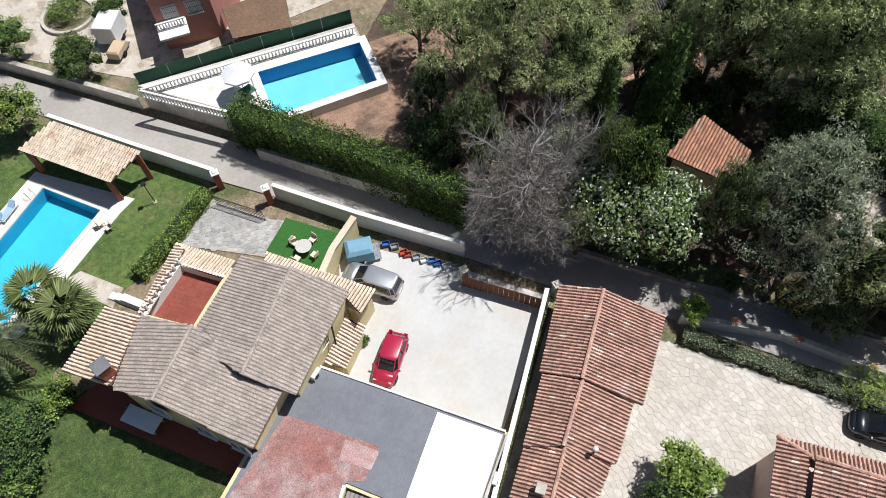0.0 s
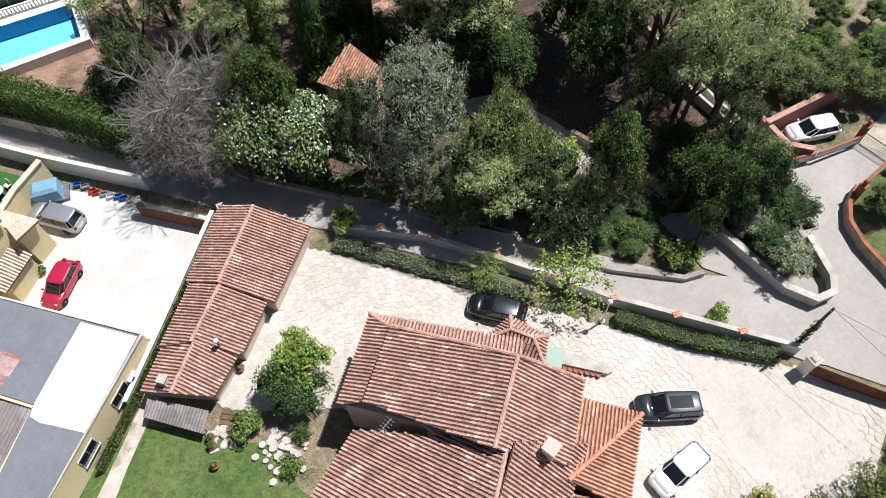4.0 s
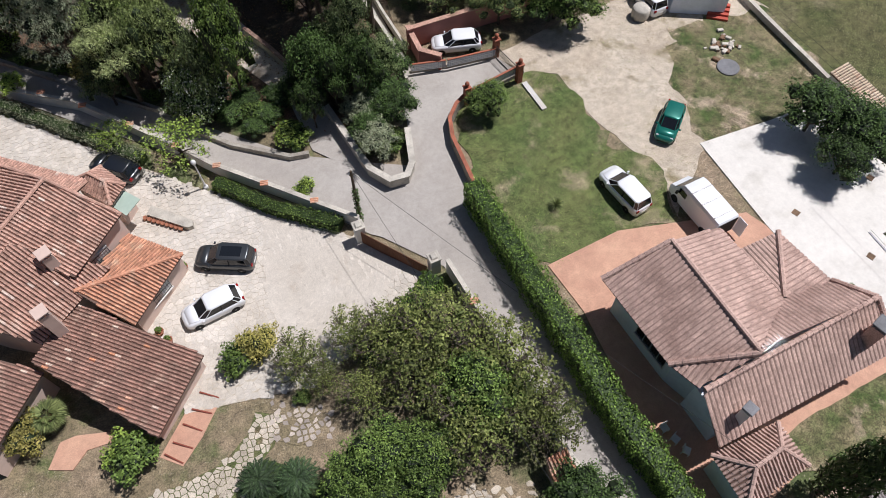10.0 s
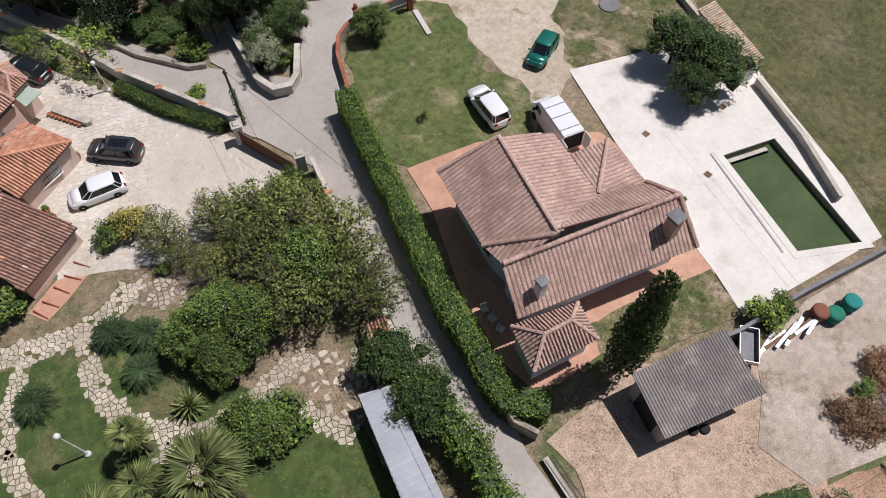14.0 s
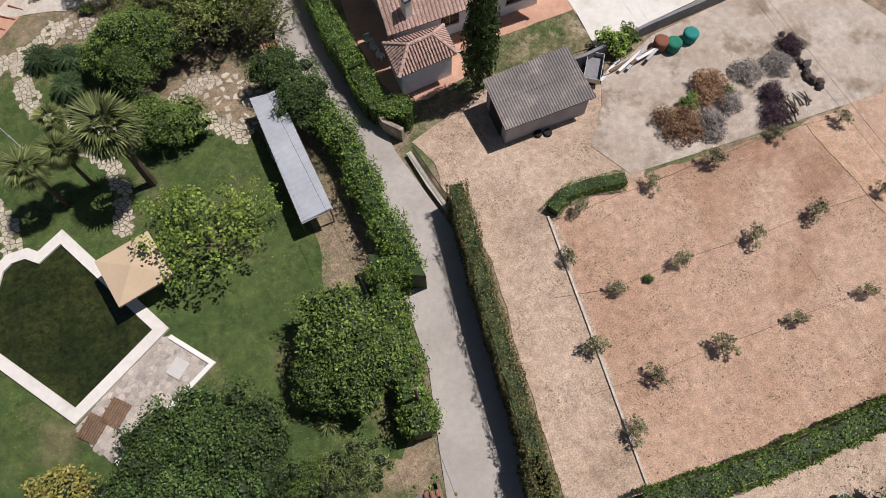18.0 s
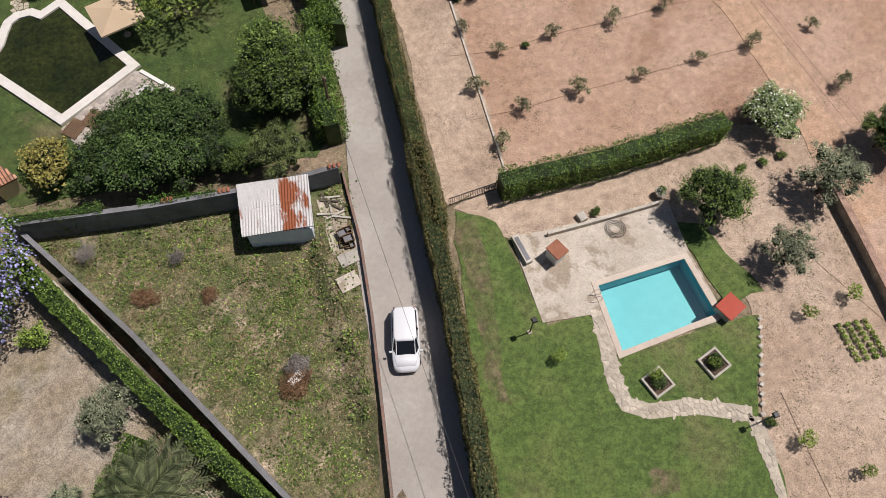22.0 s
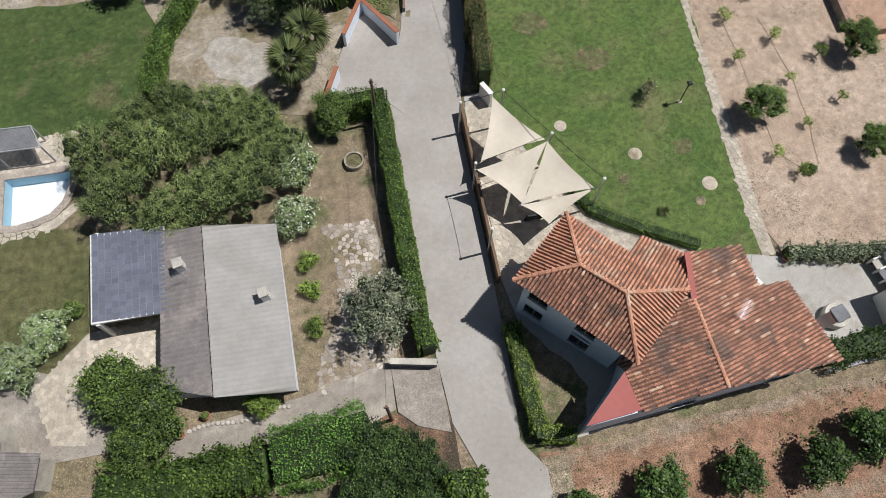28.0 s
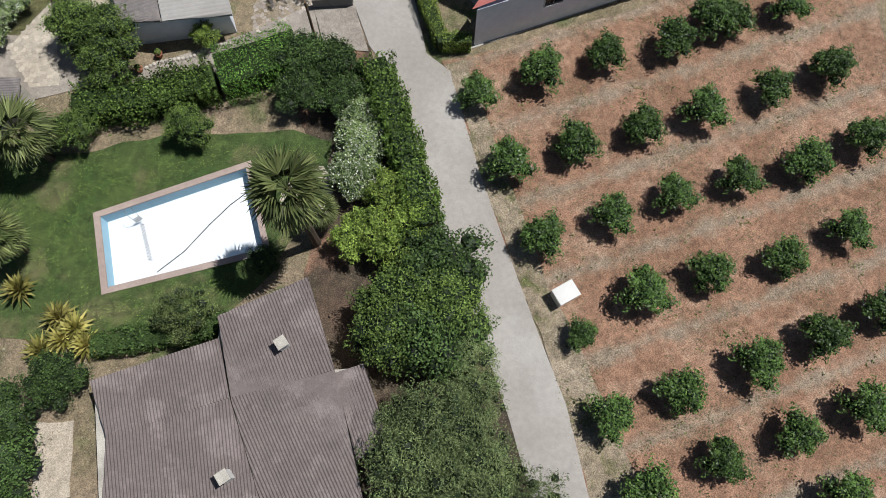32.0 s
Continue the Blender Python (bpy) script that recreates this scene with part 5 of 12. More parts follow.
WEST = [((-25.7, 65.5), (-25.5, 68.7)), ((-16.1, 53.9), (-16.0, 58.0)), ((-11.6, 49.2), (-11.3, 53.2)), ((-6.8, 42.8), (-6.4, 48.1)), ((-2.9, 38.6), (-0.7, 42.1)), ((0.5, 35.2), (0.9, 40.0)), ((5.9, 29.2), (7.8, 32.5)), ((12.0, 22.9), (13.6, 26.1)), ((15.8, 18.6), (19.2, 20.2)), ((22.3, 12.3), (22.3, 16.6)), ((28.1, 5.7), (27.8, 12.0)), ((32.6, 1.1), (33.6, 5.0)), ((36.2, -3.2), (39.0, -0.8)), ((41.4, -9.1), (42.7, -5.0)), ((45.5, -14.8), (47.4, -8.4)), ((49.8, -18.8), (53.9, -12.8))]
strip("road", WEST, 0.035, ASPHALT, "shaded asphalt lane between white garden walls", "road")
sheet("road", [(46.0, -13.4), (49.7, -11.6), (51.0, -10.6), (52.0, -6.8), (52.5, -4.8), (53.6, -1.6), (54.2, 4.0), (54.1, 8.9), (53.9, 12.4), (55.2, 12.1), (54.8, 2.9), (54.9, -1.6), (61.7, -3.0), (62.8, -5.9), (57.8, -6.4), (56.0, -7.4), (54.7, -9.0), (53.8, -15.1), (52.2, -15.9), (47.7, -15.5)], 0.05, ASPHALT, "pale asphalt fork beside curved garden walls", "road")
sheet("road", [(46.7, -1.3), (44.3, 0.1), (44.3, -5.4), (46.4, -8.5), (47.9, -9.4)], 0.045, ASPHALT, "shaded asphalt drive to a wooden gate", "road")

# plots at the start of the walk
sheet("lawn", [(-21.8, 53.6), (-15.4, 52.1), (-7.7, 44.0), (-3.6, 38.3), (-4.2, 37.4), (-11.1, 32.3), (-13.4, 31.1), (-17.2, 28.3), (-19.8, 24.3), (-22.0, 23.7), (-25.9, 27.3)], -0.03, LAWN, "clipped green lawn round the pool", "lawn")
sheet("pool_deck", [(-16.2, 46.4), (-9.4, 39.9), (-10.8, 39.0), (-19.8, 31.5), (-24.9, 34.6), (-26.3, 37.5)], 0.0, DECK, "white paved pool surround", "paving")
sheet("yard", [(3.9, 28.8), (11.3, 22.2), (15.9, 17.3), (14.5, 16.3), (8.0, 10.3), (0.4, 16.0), (-1.9, 20.7), (1.5, 22.9)], 0.0, CONCRETE, "bright pale concrete yard with parked cars", "paving")
sheet("lawn", [(-16.2, 25.5), (-6.6, 15.3), (-8.3, 14.6), (-12.7, 12.0), (-23.8, 20.7), (-19.8, 24.3)], -0.02, DARKLAWN, "green lawn behind the cream villa", "lawn")
sheet("terrace", [(-17.4, 24.8), (-14.9, 25.7), (-6.0, 15.8), (-7.9, 14.6), (-16.2, 23.5)], 0.03, REDTILE, "dark red tiled terrace along the villa", "paving")
sheet("path", [(-16.2, 34.8), (-14.6, 35.1), (-12.0, 32.2), (-13.1, 30.9)], 0.01, OLDCON, "pale concrete path from the pool to the villa", "path")
sheet("lawn", [(4.0, 6.0), (8.0, 2.4), (11.6, -0.4), (12.4, -3.5), (13.0, -6.0), (12.0, -9.5), (8.0, -12.0), (0.0, -6.0), (-2.0, 2.0)], -0.02, LAWN, "green lawn beside the red-tiled villa", "lawn")
sheet("forecourt", [(-31.1, 83.8), (-0.9, 74.1), (16.5, 54.8), (-6.1, 52.9), (-18.8, 63.5), (-31.3, 74.4)], -0.02, OLDCON, "pale concrete forecourt", "paving")
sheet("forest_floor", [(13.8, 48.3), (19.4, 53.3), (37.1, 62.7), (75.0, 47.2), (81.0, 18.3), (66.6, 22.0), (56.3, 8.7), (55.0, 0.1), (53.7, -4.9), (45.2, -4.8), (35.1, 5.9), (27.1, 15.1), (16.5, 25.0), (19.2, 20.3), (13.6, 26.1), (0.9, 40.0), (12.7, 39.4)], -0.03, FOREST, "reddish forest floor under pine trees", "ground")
sheet("earth_bank", [(2.8, 39.9), (12.9, 39.6), (13.6, 45.6), (20.5, 45.5), (23.0, 40.0), (19.8, 33.0), (14.9, 27.8), (9.2, 34.4)], 1.9, mat("reddish_bank_soil", (0.33, 0.21, 0.14), (0.24, 0.15, 0.1), s1=0.4, s2=5, fine=0.3, bump=0.6, third=(0.16, 0.105, 0.07), s3=0.35, cut3=(0.5, 0.62), specks=(0.12, 0.1, 0.06)), "bare reddish earth bank beside the raised pool", "ground", skirt=2.1)
sheet("paved_path", [(41.0, 17.1), (43.2, 12.4), (44.8, 6.6), (45.7, 1.0), (44.4, 0.4), (42.0, 6.1), (39.0, 10.9), (37.5, 18.3)], 0.0, OLDCON, "worn pale path through the trees", "path")

# plots in the middle
sheet("lawn", [(56.9, -6.6), (63.2, -6.1), (65.7, -7.4), (65.7, -12.6), (65.8, -16.1), (67.4, -20.0), (66.1, -23.3), (55.9, -23.5), (53.9, -15.3), (54.9, -9.3)], -0.02, PATCHLAWN, "patchy green lawn with parked cars", "lawn", rag=0.9)
sheet("sandy_yard", [(61.7, -3.0), (68.6, -2.1), (76.8, -1.6), (84.2, -2.0), (86.6, -8.4), (81.8, -13.7), (72.0, -19.0), (66.3, -23.4), (67.4, -20.0), (65.7, -12.6), (65.7, -7.3), (63.2, -6.0)], -0.045, SAND, "bare sandy yard with tyre tracks", "ground")
sheet("weedy_ground", [(77.3, -6.7), (86.6, -8.4), (85.5, -17.1), (80.0, -19.1), (72.2, -18.8), (73.1, -12.7)], -0.03, WEEDS, "sandy ground with weeds", "ground", rag=1.0)
sheet("dry_field", [(84.1, -6.0), (105.5, -13.2), (105.9, -34.7), (87.1, -52.1), (84.2, -38.3), (85.9, -11.8)], -0.04, DRYGRASS, "field of dry grass", "field")
sheet("terrace", [(55.7, -23.0), (61.7, -22.7), (71.0, -25.4), (71.8, -27.5), (72.3, -39.6), (58.6, -42.6), (56.9, -42.2), (56.0, -40.1), (55.4, -34.5), (56.1, -27.2)], 0.0, TERRA, "terracotta paved terrace round the villa", "paving")
sheet("pool_deck", [(71.8, -18.6), (78.4, -19.1), (86.8, -19.2), (86.2, -26.1), (85.8, -36.4), (84.9, -41.6), (72.2, -43.1), (72.3, -39.6), (71.8, -31.6), (71.6, -27.0)], 0.03, DECK, "bright white concrete pool deck", "paving")
sheet("lawn", [(62.4, -39.5), (72.2, -39.2), (72.3, -43.0), (65.2, -43.1), (62.2, -41.9)], 0.02, WEEDS, "scrubby lawn behind the villa", "lawn")
sheet("garden_ground", [(28.7, -23.6), (34.3, -21.1), (37.5, -19.3), (47.3, -20.0), (49.9, -29.0), (50.0, -36.1), (47.8, -39.8), (45.7, -40.4), (40.0, -36.0), (37.5, -34.4), (35.0, -30.4), (32.6, -28.0), (22.3, -27.2), (22.3, -24.6)], -0.04, EARTH, "brown garden soil under trees", "ground")
sheet("lawn", [(22.3, -26.4), (26.0, -26.6), (29.6, -26.6), (31.6, -27.0), (33.8, -27.3), (36.2, -30.0), (38.3, -33.5), (40.4, -35.6), (46.3, -40.5), (47.8, -50.7), (46.8, -54.6), (50.6, -63.5), (47.9, -65.6), (40.8, -64.7), (34.1, -63.9), (25.8, -62.4), (21.2, -55.0), (19.6, -31.4)], -0.02, DARKLAWN, "dense green garden lawn", "lawn")
sheet("soil_patch", [(43.5, -32.6), (47.8, -35.6), (47.6, -39.3), (45.8, -40.1), (42.1, -37.4), (40.4, -35.6)], 0.0, EARTH, "bare brown soil with loose flagstones", "ground")

# fields to the east
sheet("soil_field", [(62.7, -54.7), (69.3, -54.0), (81.8, -54.9), (86.5, -54.6), (95.0, -49.5), (103.3, -60.1), (95.7, -75.4), (81.5, -74.1), (60.6, -72.6)], -0.02, REDSOIL, "pale reddish soil planted with young trees", "field")
sheet("drive", [(57.0, -45.9), (62.0, -48.1), (63.5, -53.7), (60.7, -72.6), (55.8, -72.9), (57.9, -56.2), (56.8, -51.3)], -0.01, PALESOIL, "pale dusty earth drive", "path")
sheet("yard", [(56.5, -45.5), (63.9, -43.2), (72.1, -46.8), (70.8, -53.8), (69.6, -54.9), (63.2, -55.4), (58.1, -52.8)], -0.035, PALESOIL, "dusty pale earth yard", "ground")
sheet("concrete_pad", [(68.0, -50.7), (70.3, -47.9), (71.2, -46.0), (76.7, -43.7), (91.3, -42.0), (94.7, -49.4), (90.0, -54.7), (81.7, -54.4), (69.6, -53.8)], 0.0, PAD, "worn concrete pad", "paving")
sheet("track", [(83.2, -55.0), (86.6, -55.0), (87.6, -64.0), (86.9, -72.6), (86.6, -80.0), (86.0, -91.2), (84.6, -98.0), (83.4, -106.0), (80.3, -106.0), (80.9, -98.9), (81.8, -91.7), (82.6, -85.8), (83.3, -79.5), (84.2, -73.0), (84.2, -63.0)], 0.012, mat("pale_orange_track_earth", (0.47, 0.31, 0.205), (0.41, 0.26, 0.17), s1=0.2, s2=5, fine=0.2, bump=0.4, third=(0.5, 0.355, 0.25), s3=0.2, cut3=(0.5, 0.66)), "smooth pale orange earth track beside the field", "path", rag=0.15)
sheet("track", [(82.6, -85.0), (86.4, -84.5), (86.0, -91.2), (84.6, -98.0), (83.4, -105.5), (80.2, -105.5), (80.9, -98.9), (81.8, -91.7)], 0.8, REDSOIL, "orange earth track on top of the stone wall", "path", rag=0.0, skirt=0.9)
sheet("soil_field", [(90.4, -50.2), (97.9, -50.7), (129.1, -51.2), (88.0, -86.2), (83.5, -90.7), (86.6, -79.1), (86.6, -70.4)], -0.03, REDSOIL, "reddish soil field beyond the track", "field")
sheet("garden_soil", [(56.2, -73.2), (60.9, -72.0), (77.9, -72.6), (84.1, -76.5), (83.5, -90.7), (80.7, -106.3), (84.2, -105.8), (77.1, -123.7), (66.8, -121.4), (66.1, -119.1), (67.8, -101.8), (69.4, -94.7), (72.8, -87.7), (70.3, -79.8), (63.4, -78.6), (58.9, -77.1)], -0.03, PALESOIL, "pale pinkish bare garden soil", "ground")
sheet("lawn", [(56.1, -73.6), (58.6, -75.4), (58.9, -78.9), (58.9, -84.0), (62.3, -84.2), (62.2, -87.4), (70.2, -87.8), (73.0, -88.2), (69.3, -94.1), (69.3, -94.4), (67.3, -107.0), (65.6, -121.3), (65.4, -121.3), (61.1, -120.0), (56.4, -117.3), (53.8, -115.5), (52.6, -112.3), (49.1, -103.6), (50.3, -101.6), (49.7, -101.9), (51.3, -92.1)], -0.01, LAWN, "broad clipped lawn behind a hedge", "lawn")
sheet("pool_terrace", [(59.2, -76.9), (61.6, -77.3), (71.2, -78.0), (70.7, -82.3), (70.7, -87.4), (69.9, -87.6), (62.2, -87.4), (62.3, -84.3), (58.8, -83.7)], 0.02, OLDCON, "stained concrete pool terrace", "paving")
sheet("lawn", [(70.6, -79.6), (72.6, -80.6), (74.1, -86.6), (71.2, -86.9)], 0.0, LAWN, "small lawn beside the pool", "lawn")

for q, w in (((54.9, -97.6), 1.5), ((58.6, -102.2), 1.4), ((61.8, -95.7), 1.0), ((63.0, -111.5), 0.9)):
    ring = [(q[0] + w * math.cos(0.6 * k) * (1 + 0.25 * math.sin(2.3 * k)), q[1] + 0.8 * w * math.sin(0.6 * k)) for k in range(10)]
    sheet("worn_patch", ring, 0.004, WORNLAWN, "thin brown worn patch in the lawn", "lawn", rag=0.35, skirt=0.02)
sheet("worn_edge", [(55.9, -74.2), (57.0, -74.8), (57.2, -77.4), (55.6, -83.0), (54.6, -88.0), (53.6, -87.6)], 0.004, WORNLAWN, "dry worn strip of grass beside the hedge", "lawn", rag=0.3, skirt=0.02)
# weedy lot, west garden
sheet("weedy_lot", [(26.7, -65.6), (41.0, -67.3), (45.6, -72.3), (49.2, -67.3), (49.9, -68.1), (47.9, -77.0), (46.5, -84.8), (45.2, -90.7), (44.3, -94.5), (41.7, -92.2), (32.5, -76.2)], -0.02, WEEDS, "weedy vacant lot with dry patches", "ground", step=1.0)
sheet("garden_soil", [(11.1, -62.2), (23.1, -64.6), (26.8, -69.0), (31.0, -75.7), (38.3, -88.8), (41.6, -92.6), (39.6, -95.4), (36.7, -101.5), (33.0, -100.7), (24.9, -98.5), (26.2, -90.3), (11.2, -85.9)], -0.04, DRYSOIL, "bare pale sandy garden ground", "ground", step=1.0)
sheet("gravel_yard", [(29.9, -87.5), (34.7, -89.3), (39.6, -95.4), (37.6, -101.0), (36.5, -102.3), (24.8, -98.9), (25.1, -93.9), (27.2, -89.1)], -0.01, DRYSOIL, "pale gravel yard with palms", "ground")
sheet("gravel_patch", [(28.6, -92.8), (30.4, -92.4), (33.6, -94.4), (34.4, -97.2), (31.4, -98.4), (28.8, -96.8)], 0.006, mat("pale_grey_gravel", (0.41, 0.38, 0.33), (0.35, 0.31, 0.255), s1=0.5, s2=8, fine=0.25, third=(0.3, 0.26, 0.2), s3=0.5, cut3=(0.54, 0.66)), "patch of pale grey gravel in the yard", "ground", rag=0.5, skirt=0.02)
sheet("driveway", [(41.6, -92.2), (44.1, -96.4), (45.4, -96.4), (43.3, -104.3), (42.0, -102.5), (37.5, -101.5), (38.3, -98.6), (39.5, -96.3)], 0.05, ASPHALT, "pale concrete driveway apron", "paving")
sheet("lawn", [(5.6, -84.3), (20.0, -86.1), (23.7, -86.9), (24.9, -90.9), (24.3, -98.4), (22.1, -100.2), (13.8, -98.2), (10.5, -92.8)], -0.01, DARKLAWN, "green lawn inside a hedge", "lawn")
sheet("lawn", [(4.5, -105.0), (14.7, -107.1), (18.7, -107.6), (18.2, -115.7), (15.2, -117.7), (4.9, -113.6)], 0.0, DRYGRASS, "worn olive green lawn", "lawn")
sheet("lawn", [(9.4, -91.1), (23.6, -88.0), (24.1, -96.3), (19.1, -99.4), (12.4, -99.3)], 0.0, DARKLAWN, "green lawn", "lawn")

sheet("concrete_patch", [(46.9, -69.4), (48.9, -69.9), (48.5, -72.4), (48.0, -74.6), (46.8, -74.0)], 0.01, OLDCON, "broken concrete patch beside the rusty shed", "paving", rag=0.3, skirt=0.03)
# white-roofed house plot
sheet("garden_soil", [(32.6, -103.2), (39.2, -105.3), (39.4, -114.5), (38.6, -123.5), (33.7, -125.0), (31.8, -123.4), (31.8, -110.8)], -0.02, EARTH, "brown garden bed beside the house", "ground")
sheet("drive", [(22.8, -123.8), (31.8, -123.4), (37.7, -122.5), (37.4, -125.7), (35.0, -126.4), (22.5, -126.6)], 0.01, OLDPAVE, "grey concrete drive", "paving")
sheet("drive", [(37.7, -122.5), (40.8, -123.4), (40.6, -128.0), (38.6, -127.1), (37.5, -125.9)], 0.06, OLDPAVE, "concrete gateway apron", "paving")
sheet("yard", [(8.6, -117.3), (18.2, -115.7), (23.2, -115.7), (22.8, -124.1), (19.2, -124.0), (8.7, -123.5)], 0.0, OLDPAVE, "pale worn yard paving", "paving")

# orange-roofed villa plot
sheet("yard", [(47.8, -103.2), (49.7, -103.1), (54.8, -114.5), (61.3, -119.4), (64.6, -121.1), (67.0, -129.7), (48.0, -130.3), (47.2, -125.2), (46.5, -118.0)], -0.02, PAVE, "pale concrete yard of the villa", "paving")
sheet("courtyard", [(64.6, -121.1), (73.6, -124.2), (71.0, -129.1), (64.0, -129.0), (62.6, -124.5)], 0.02, PAVE, "pale concrete courtyard", "paving")

# orchard and last garden
sheet("orchard_soil", [(45.6, -130.5), (49.3, -131.0), (69.9, -131.2), (81.8, -131.6), (75.0, -154.1), (79.7, -165.1), (68.7, -181.4), (43.9, -172.1), (43.9, -164.3), (45.2, -155.2), (44.9, -140.8), (45.8, -132.0)], -0.02, ORCHARD, "red-brown orchard soil with dry weeds", "field")
sheet("verge", [(45.7, -130.9), (47.4, -130.9), (47.4, -135.9), (46.9, -148.7), (47.7, -158.9), (47.3, -165.5), (44.2, -164.4), (45.0, -155.6), (45.2, -140.5), (46.0, -131.8)], 0.0, VERGE, "pale dusty road verge", "ground")
sheet("lawn", [(6.5, -126.3), (17.1, -129.0), (24.5, -130.0), (33.3, -132.6), (35.9, -134.4), (34.4, -137.7), (28.9, -142.6), (25.1, -144.7), (15.4, -142.9), (4.9, -139.3)], -0.01, DARKLAWN, "green lawn round the empty pool", "lawn")
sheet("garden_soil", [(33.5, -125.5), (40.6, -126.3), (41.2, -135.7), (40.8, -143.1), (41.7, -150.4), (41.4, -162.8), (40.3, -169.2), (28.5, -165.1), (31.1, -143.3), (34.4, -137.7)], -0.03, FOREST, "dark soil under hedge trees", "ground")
sheet("path", [(11.5, -147.5), (14.0, -148.2), (12.8, -152.8), (10.7, -152.7)], 0.0, SAND, "pale gravel path beside the house", "path")

sheet("path", [(21.1, -22.0), (22.0, -20.5), (23.0, -20.5), (25.0, -21.2), (25.4, -22.0), (23.5, -21.8), (22.5, -22.7)], 0.0, TERRA, "curved terracotta path round the villa", "path")
sheet("side_steps_ground", [(31.6, -20.0), (33.0, -21.1), (30.3, -24.2), (28.8, -25.5), (27.6, -24.3), (29.3, -22.5)], 0.0, TERRA, "terracotta path beside the villa", "path")
# flagstone paving
sheet("path", [(2.4, 3.1), (5.6, 6.4), (8.7, 9.7), (15.3, 16.5), (16.0, 15.7), (8.4, 8.0), (5.9, 5.3), (3.4, 2.7), (0.5, -0.8), (-0.5, 0.2)], 0.0, OLDCON, "narrow concrete path beside the outbuilding", "path")
crazy_paving("flagstone_yard", [(20.7, 11.3), (35.7, -5.5), (44.4, -14.5), (47.8, -19.5), (41.7, -22.8), (37.6, -24.0), (29.8, -22.2), (27.0, -9.8), (18.0, -1.5), (12.6, 1.6), (11.4, 2.2), (10.2, 3.3), (9.8, 4.1), (19.0, 12.0)], FLAG, 0.43, 0.016, 0.03, label="pale crazy-paved villa yard", near=(34.0, -14.0), limit=300)
sheet("concrete_screed", [(38.6, -10.4), (41.6, -11.2), (44.6, -14.6), (46.4, -18.8), (44.2, -20.8), (41.0, -21.4), (38.2, -21.6), (36.9, -18.8), (37.4, -14.3)], 0.034, mat("worn_cream_screed", (0.56, 0.51, 0.44), (0.5, 0.45, 0.38), s1=0.3, s2=8, fine=0.12, bump=0.1, third=(0.46, 0.4, 0.33), s3=0.5, cut3=(0.58, 0.7)), "worn cream concrete screed in the middle of the yard", "paving", rag=0.8, skirt=0.02)
crazy_paving("flagstone_court", [(-3.8, 37.0), (-0.2, 33.0), (0.9, 32.3), (-1.7, 30.0), (-7.3, 34.0), (-5.7, 35.3)], FLAGG, 0.33, 0.022, 0.03, label="grey crazy-paved court", near=(-3, 36), limit=60)
crazy_paving("pond_terrace", [(30.1, -56.7), (35.8, -53.0), (36.7, -53.1), (38.7, -55.9), (31.8, -59.6)], FLAGM, 0.36, 0.032, 0.04, bed=PAVE, label="grey flagstone terrace beside the pond", limit=50)
for line, w, lab in (([(34.6, -24.6), (33.6, -26.0), (31.3, -27.4), (28.1, -27.5), (25.7, -27.3), (22.3, -26.0)], 1.9, "pale stepping stone path through the lawn"),
                     ([(31.1, -27.6), (31.1, -30.3), (31.6, -32.8), (33.0, -34.8), (35.0, -36.3), (37.2, -37.2), (40.2, -36.5), (42.7, -35.2), (44.7, -34.7)], 1.4, "pale stone path curving over the lawn"),
                     ([(27.2, -28.0), (26.3, -30.6), (25.7, -34.2)], 1.2, "pale stone path curving over the lawn"),
                     ([(25.5, -33.8), (27.1, -38.2), (28.3, -41.6), (28.4, -43.6)], 1.3, "pale stone path down to the pond"),
                     ([(34.3, -37.2), (35.9, -39.3), (36.2, -41.8), (35.6, -45.1)], 1.2, "pale stone path down to the pond"),
                     ([(45.5, -41.0), (43.2, -38.3), (40.8, -36.7)], 1.3, "pale stones laid beside brown soil"),
                     ([(62.7, -84.1), (62.2, -86.5), (61.6, -89.0), (61.7, -90.6), (62.9, -91.5), (65.6, -92.1), (69.0, -93.9)], 1.0, "pale flagstone path round the lawn"),
                     ([(69.2, -94.2), (69.0, -94.4), (67.3, -103.7), (68.1, -99.2), (67.0, -109.4), (65.9, -119.1), (65.8, -121.4)], 1.0, "pale flagstone path round the lawn")):
    l, r = side_pts(line, w / 2)
    crazy_paving("flagstone_path", [tuple(q) for q in l] + [tuple(q) for q in r[::-1]], FLAGW, 0.36 if "round the lawn" in lab else 0.38, 0.024 if "round the lawn" in lab else 0.032, 0.03, label=lab, limit=110, bed=JOINT if "round the lawn" in lab else WORNLAWN, keep=0.95)
crazy_paving("flagstone_patio", [(34.9, -24.0), (36.8, -25.0), (38.6, -26.4), (37.6, -27.8), (35.6, -27.4), (34.4, -26.4)], FLAGM, 0.4, 0.06, 0.03, label="mossy flagstones under the grove", limit=60, bed=EARTH, keep=0.7)
crazy_paving("loose_stones", [(43.7, -34.3), (47.8, -35.8), (47.7, -39.4), (45.8, -40.1), (43.3, -37.9)], FLAGW, 0.62, 0.13, 0.04, label="loose flagstones on bare soil", limit=60, bed=EARTH, keep=0.7)
crazy_paving("house_paving", [(35.0, -111.6), (38.7, -112.0), (39.1, -116.2), (38.2, -122.6), (37.6, -122.7), (32.5, -123.6), (33.1, -121.4), (34.9, -118.6), (35.6, -114.9)], FLAGM, 0.33, 0.03, 0.03, label="pale broken flagstones in the garden", limit=110, bed=DRYSOIL, keep=0.6)
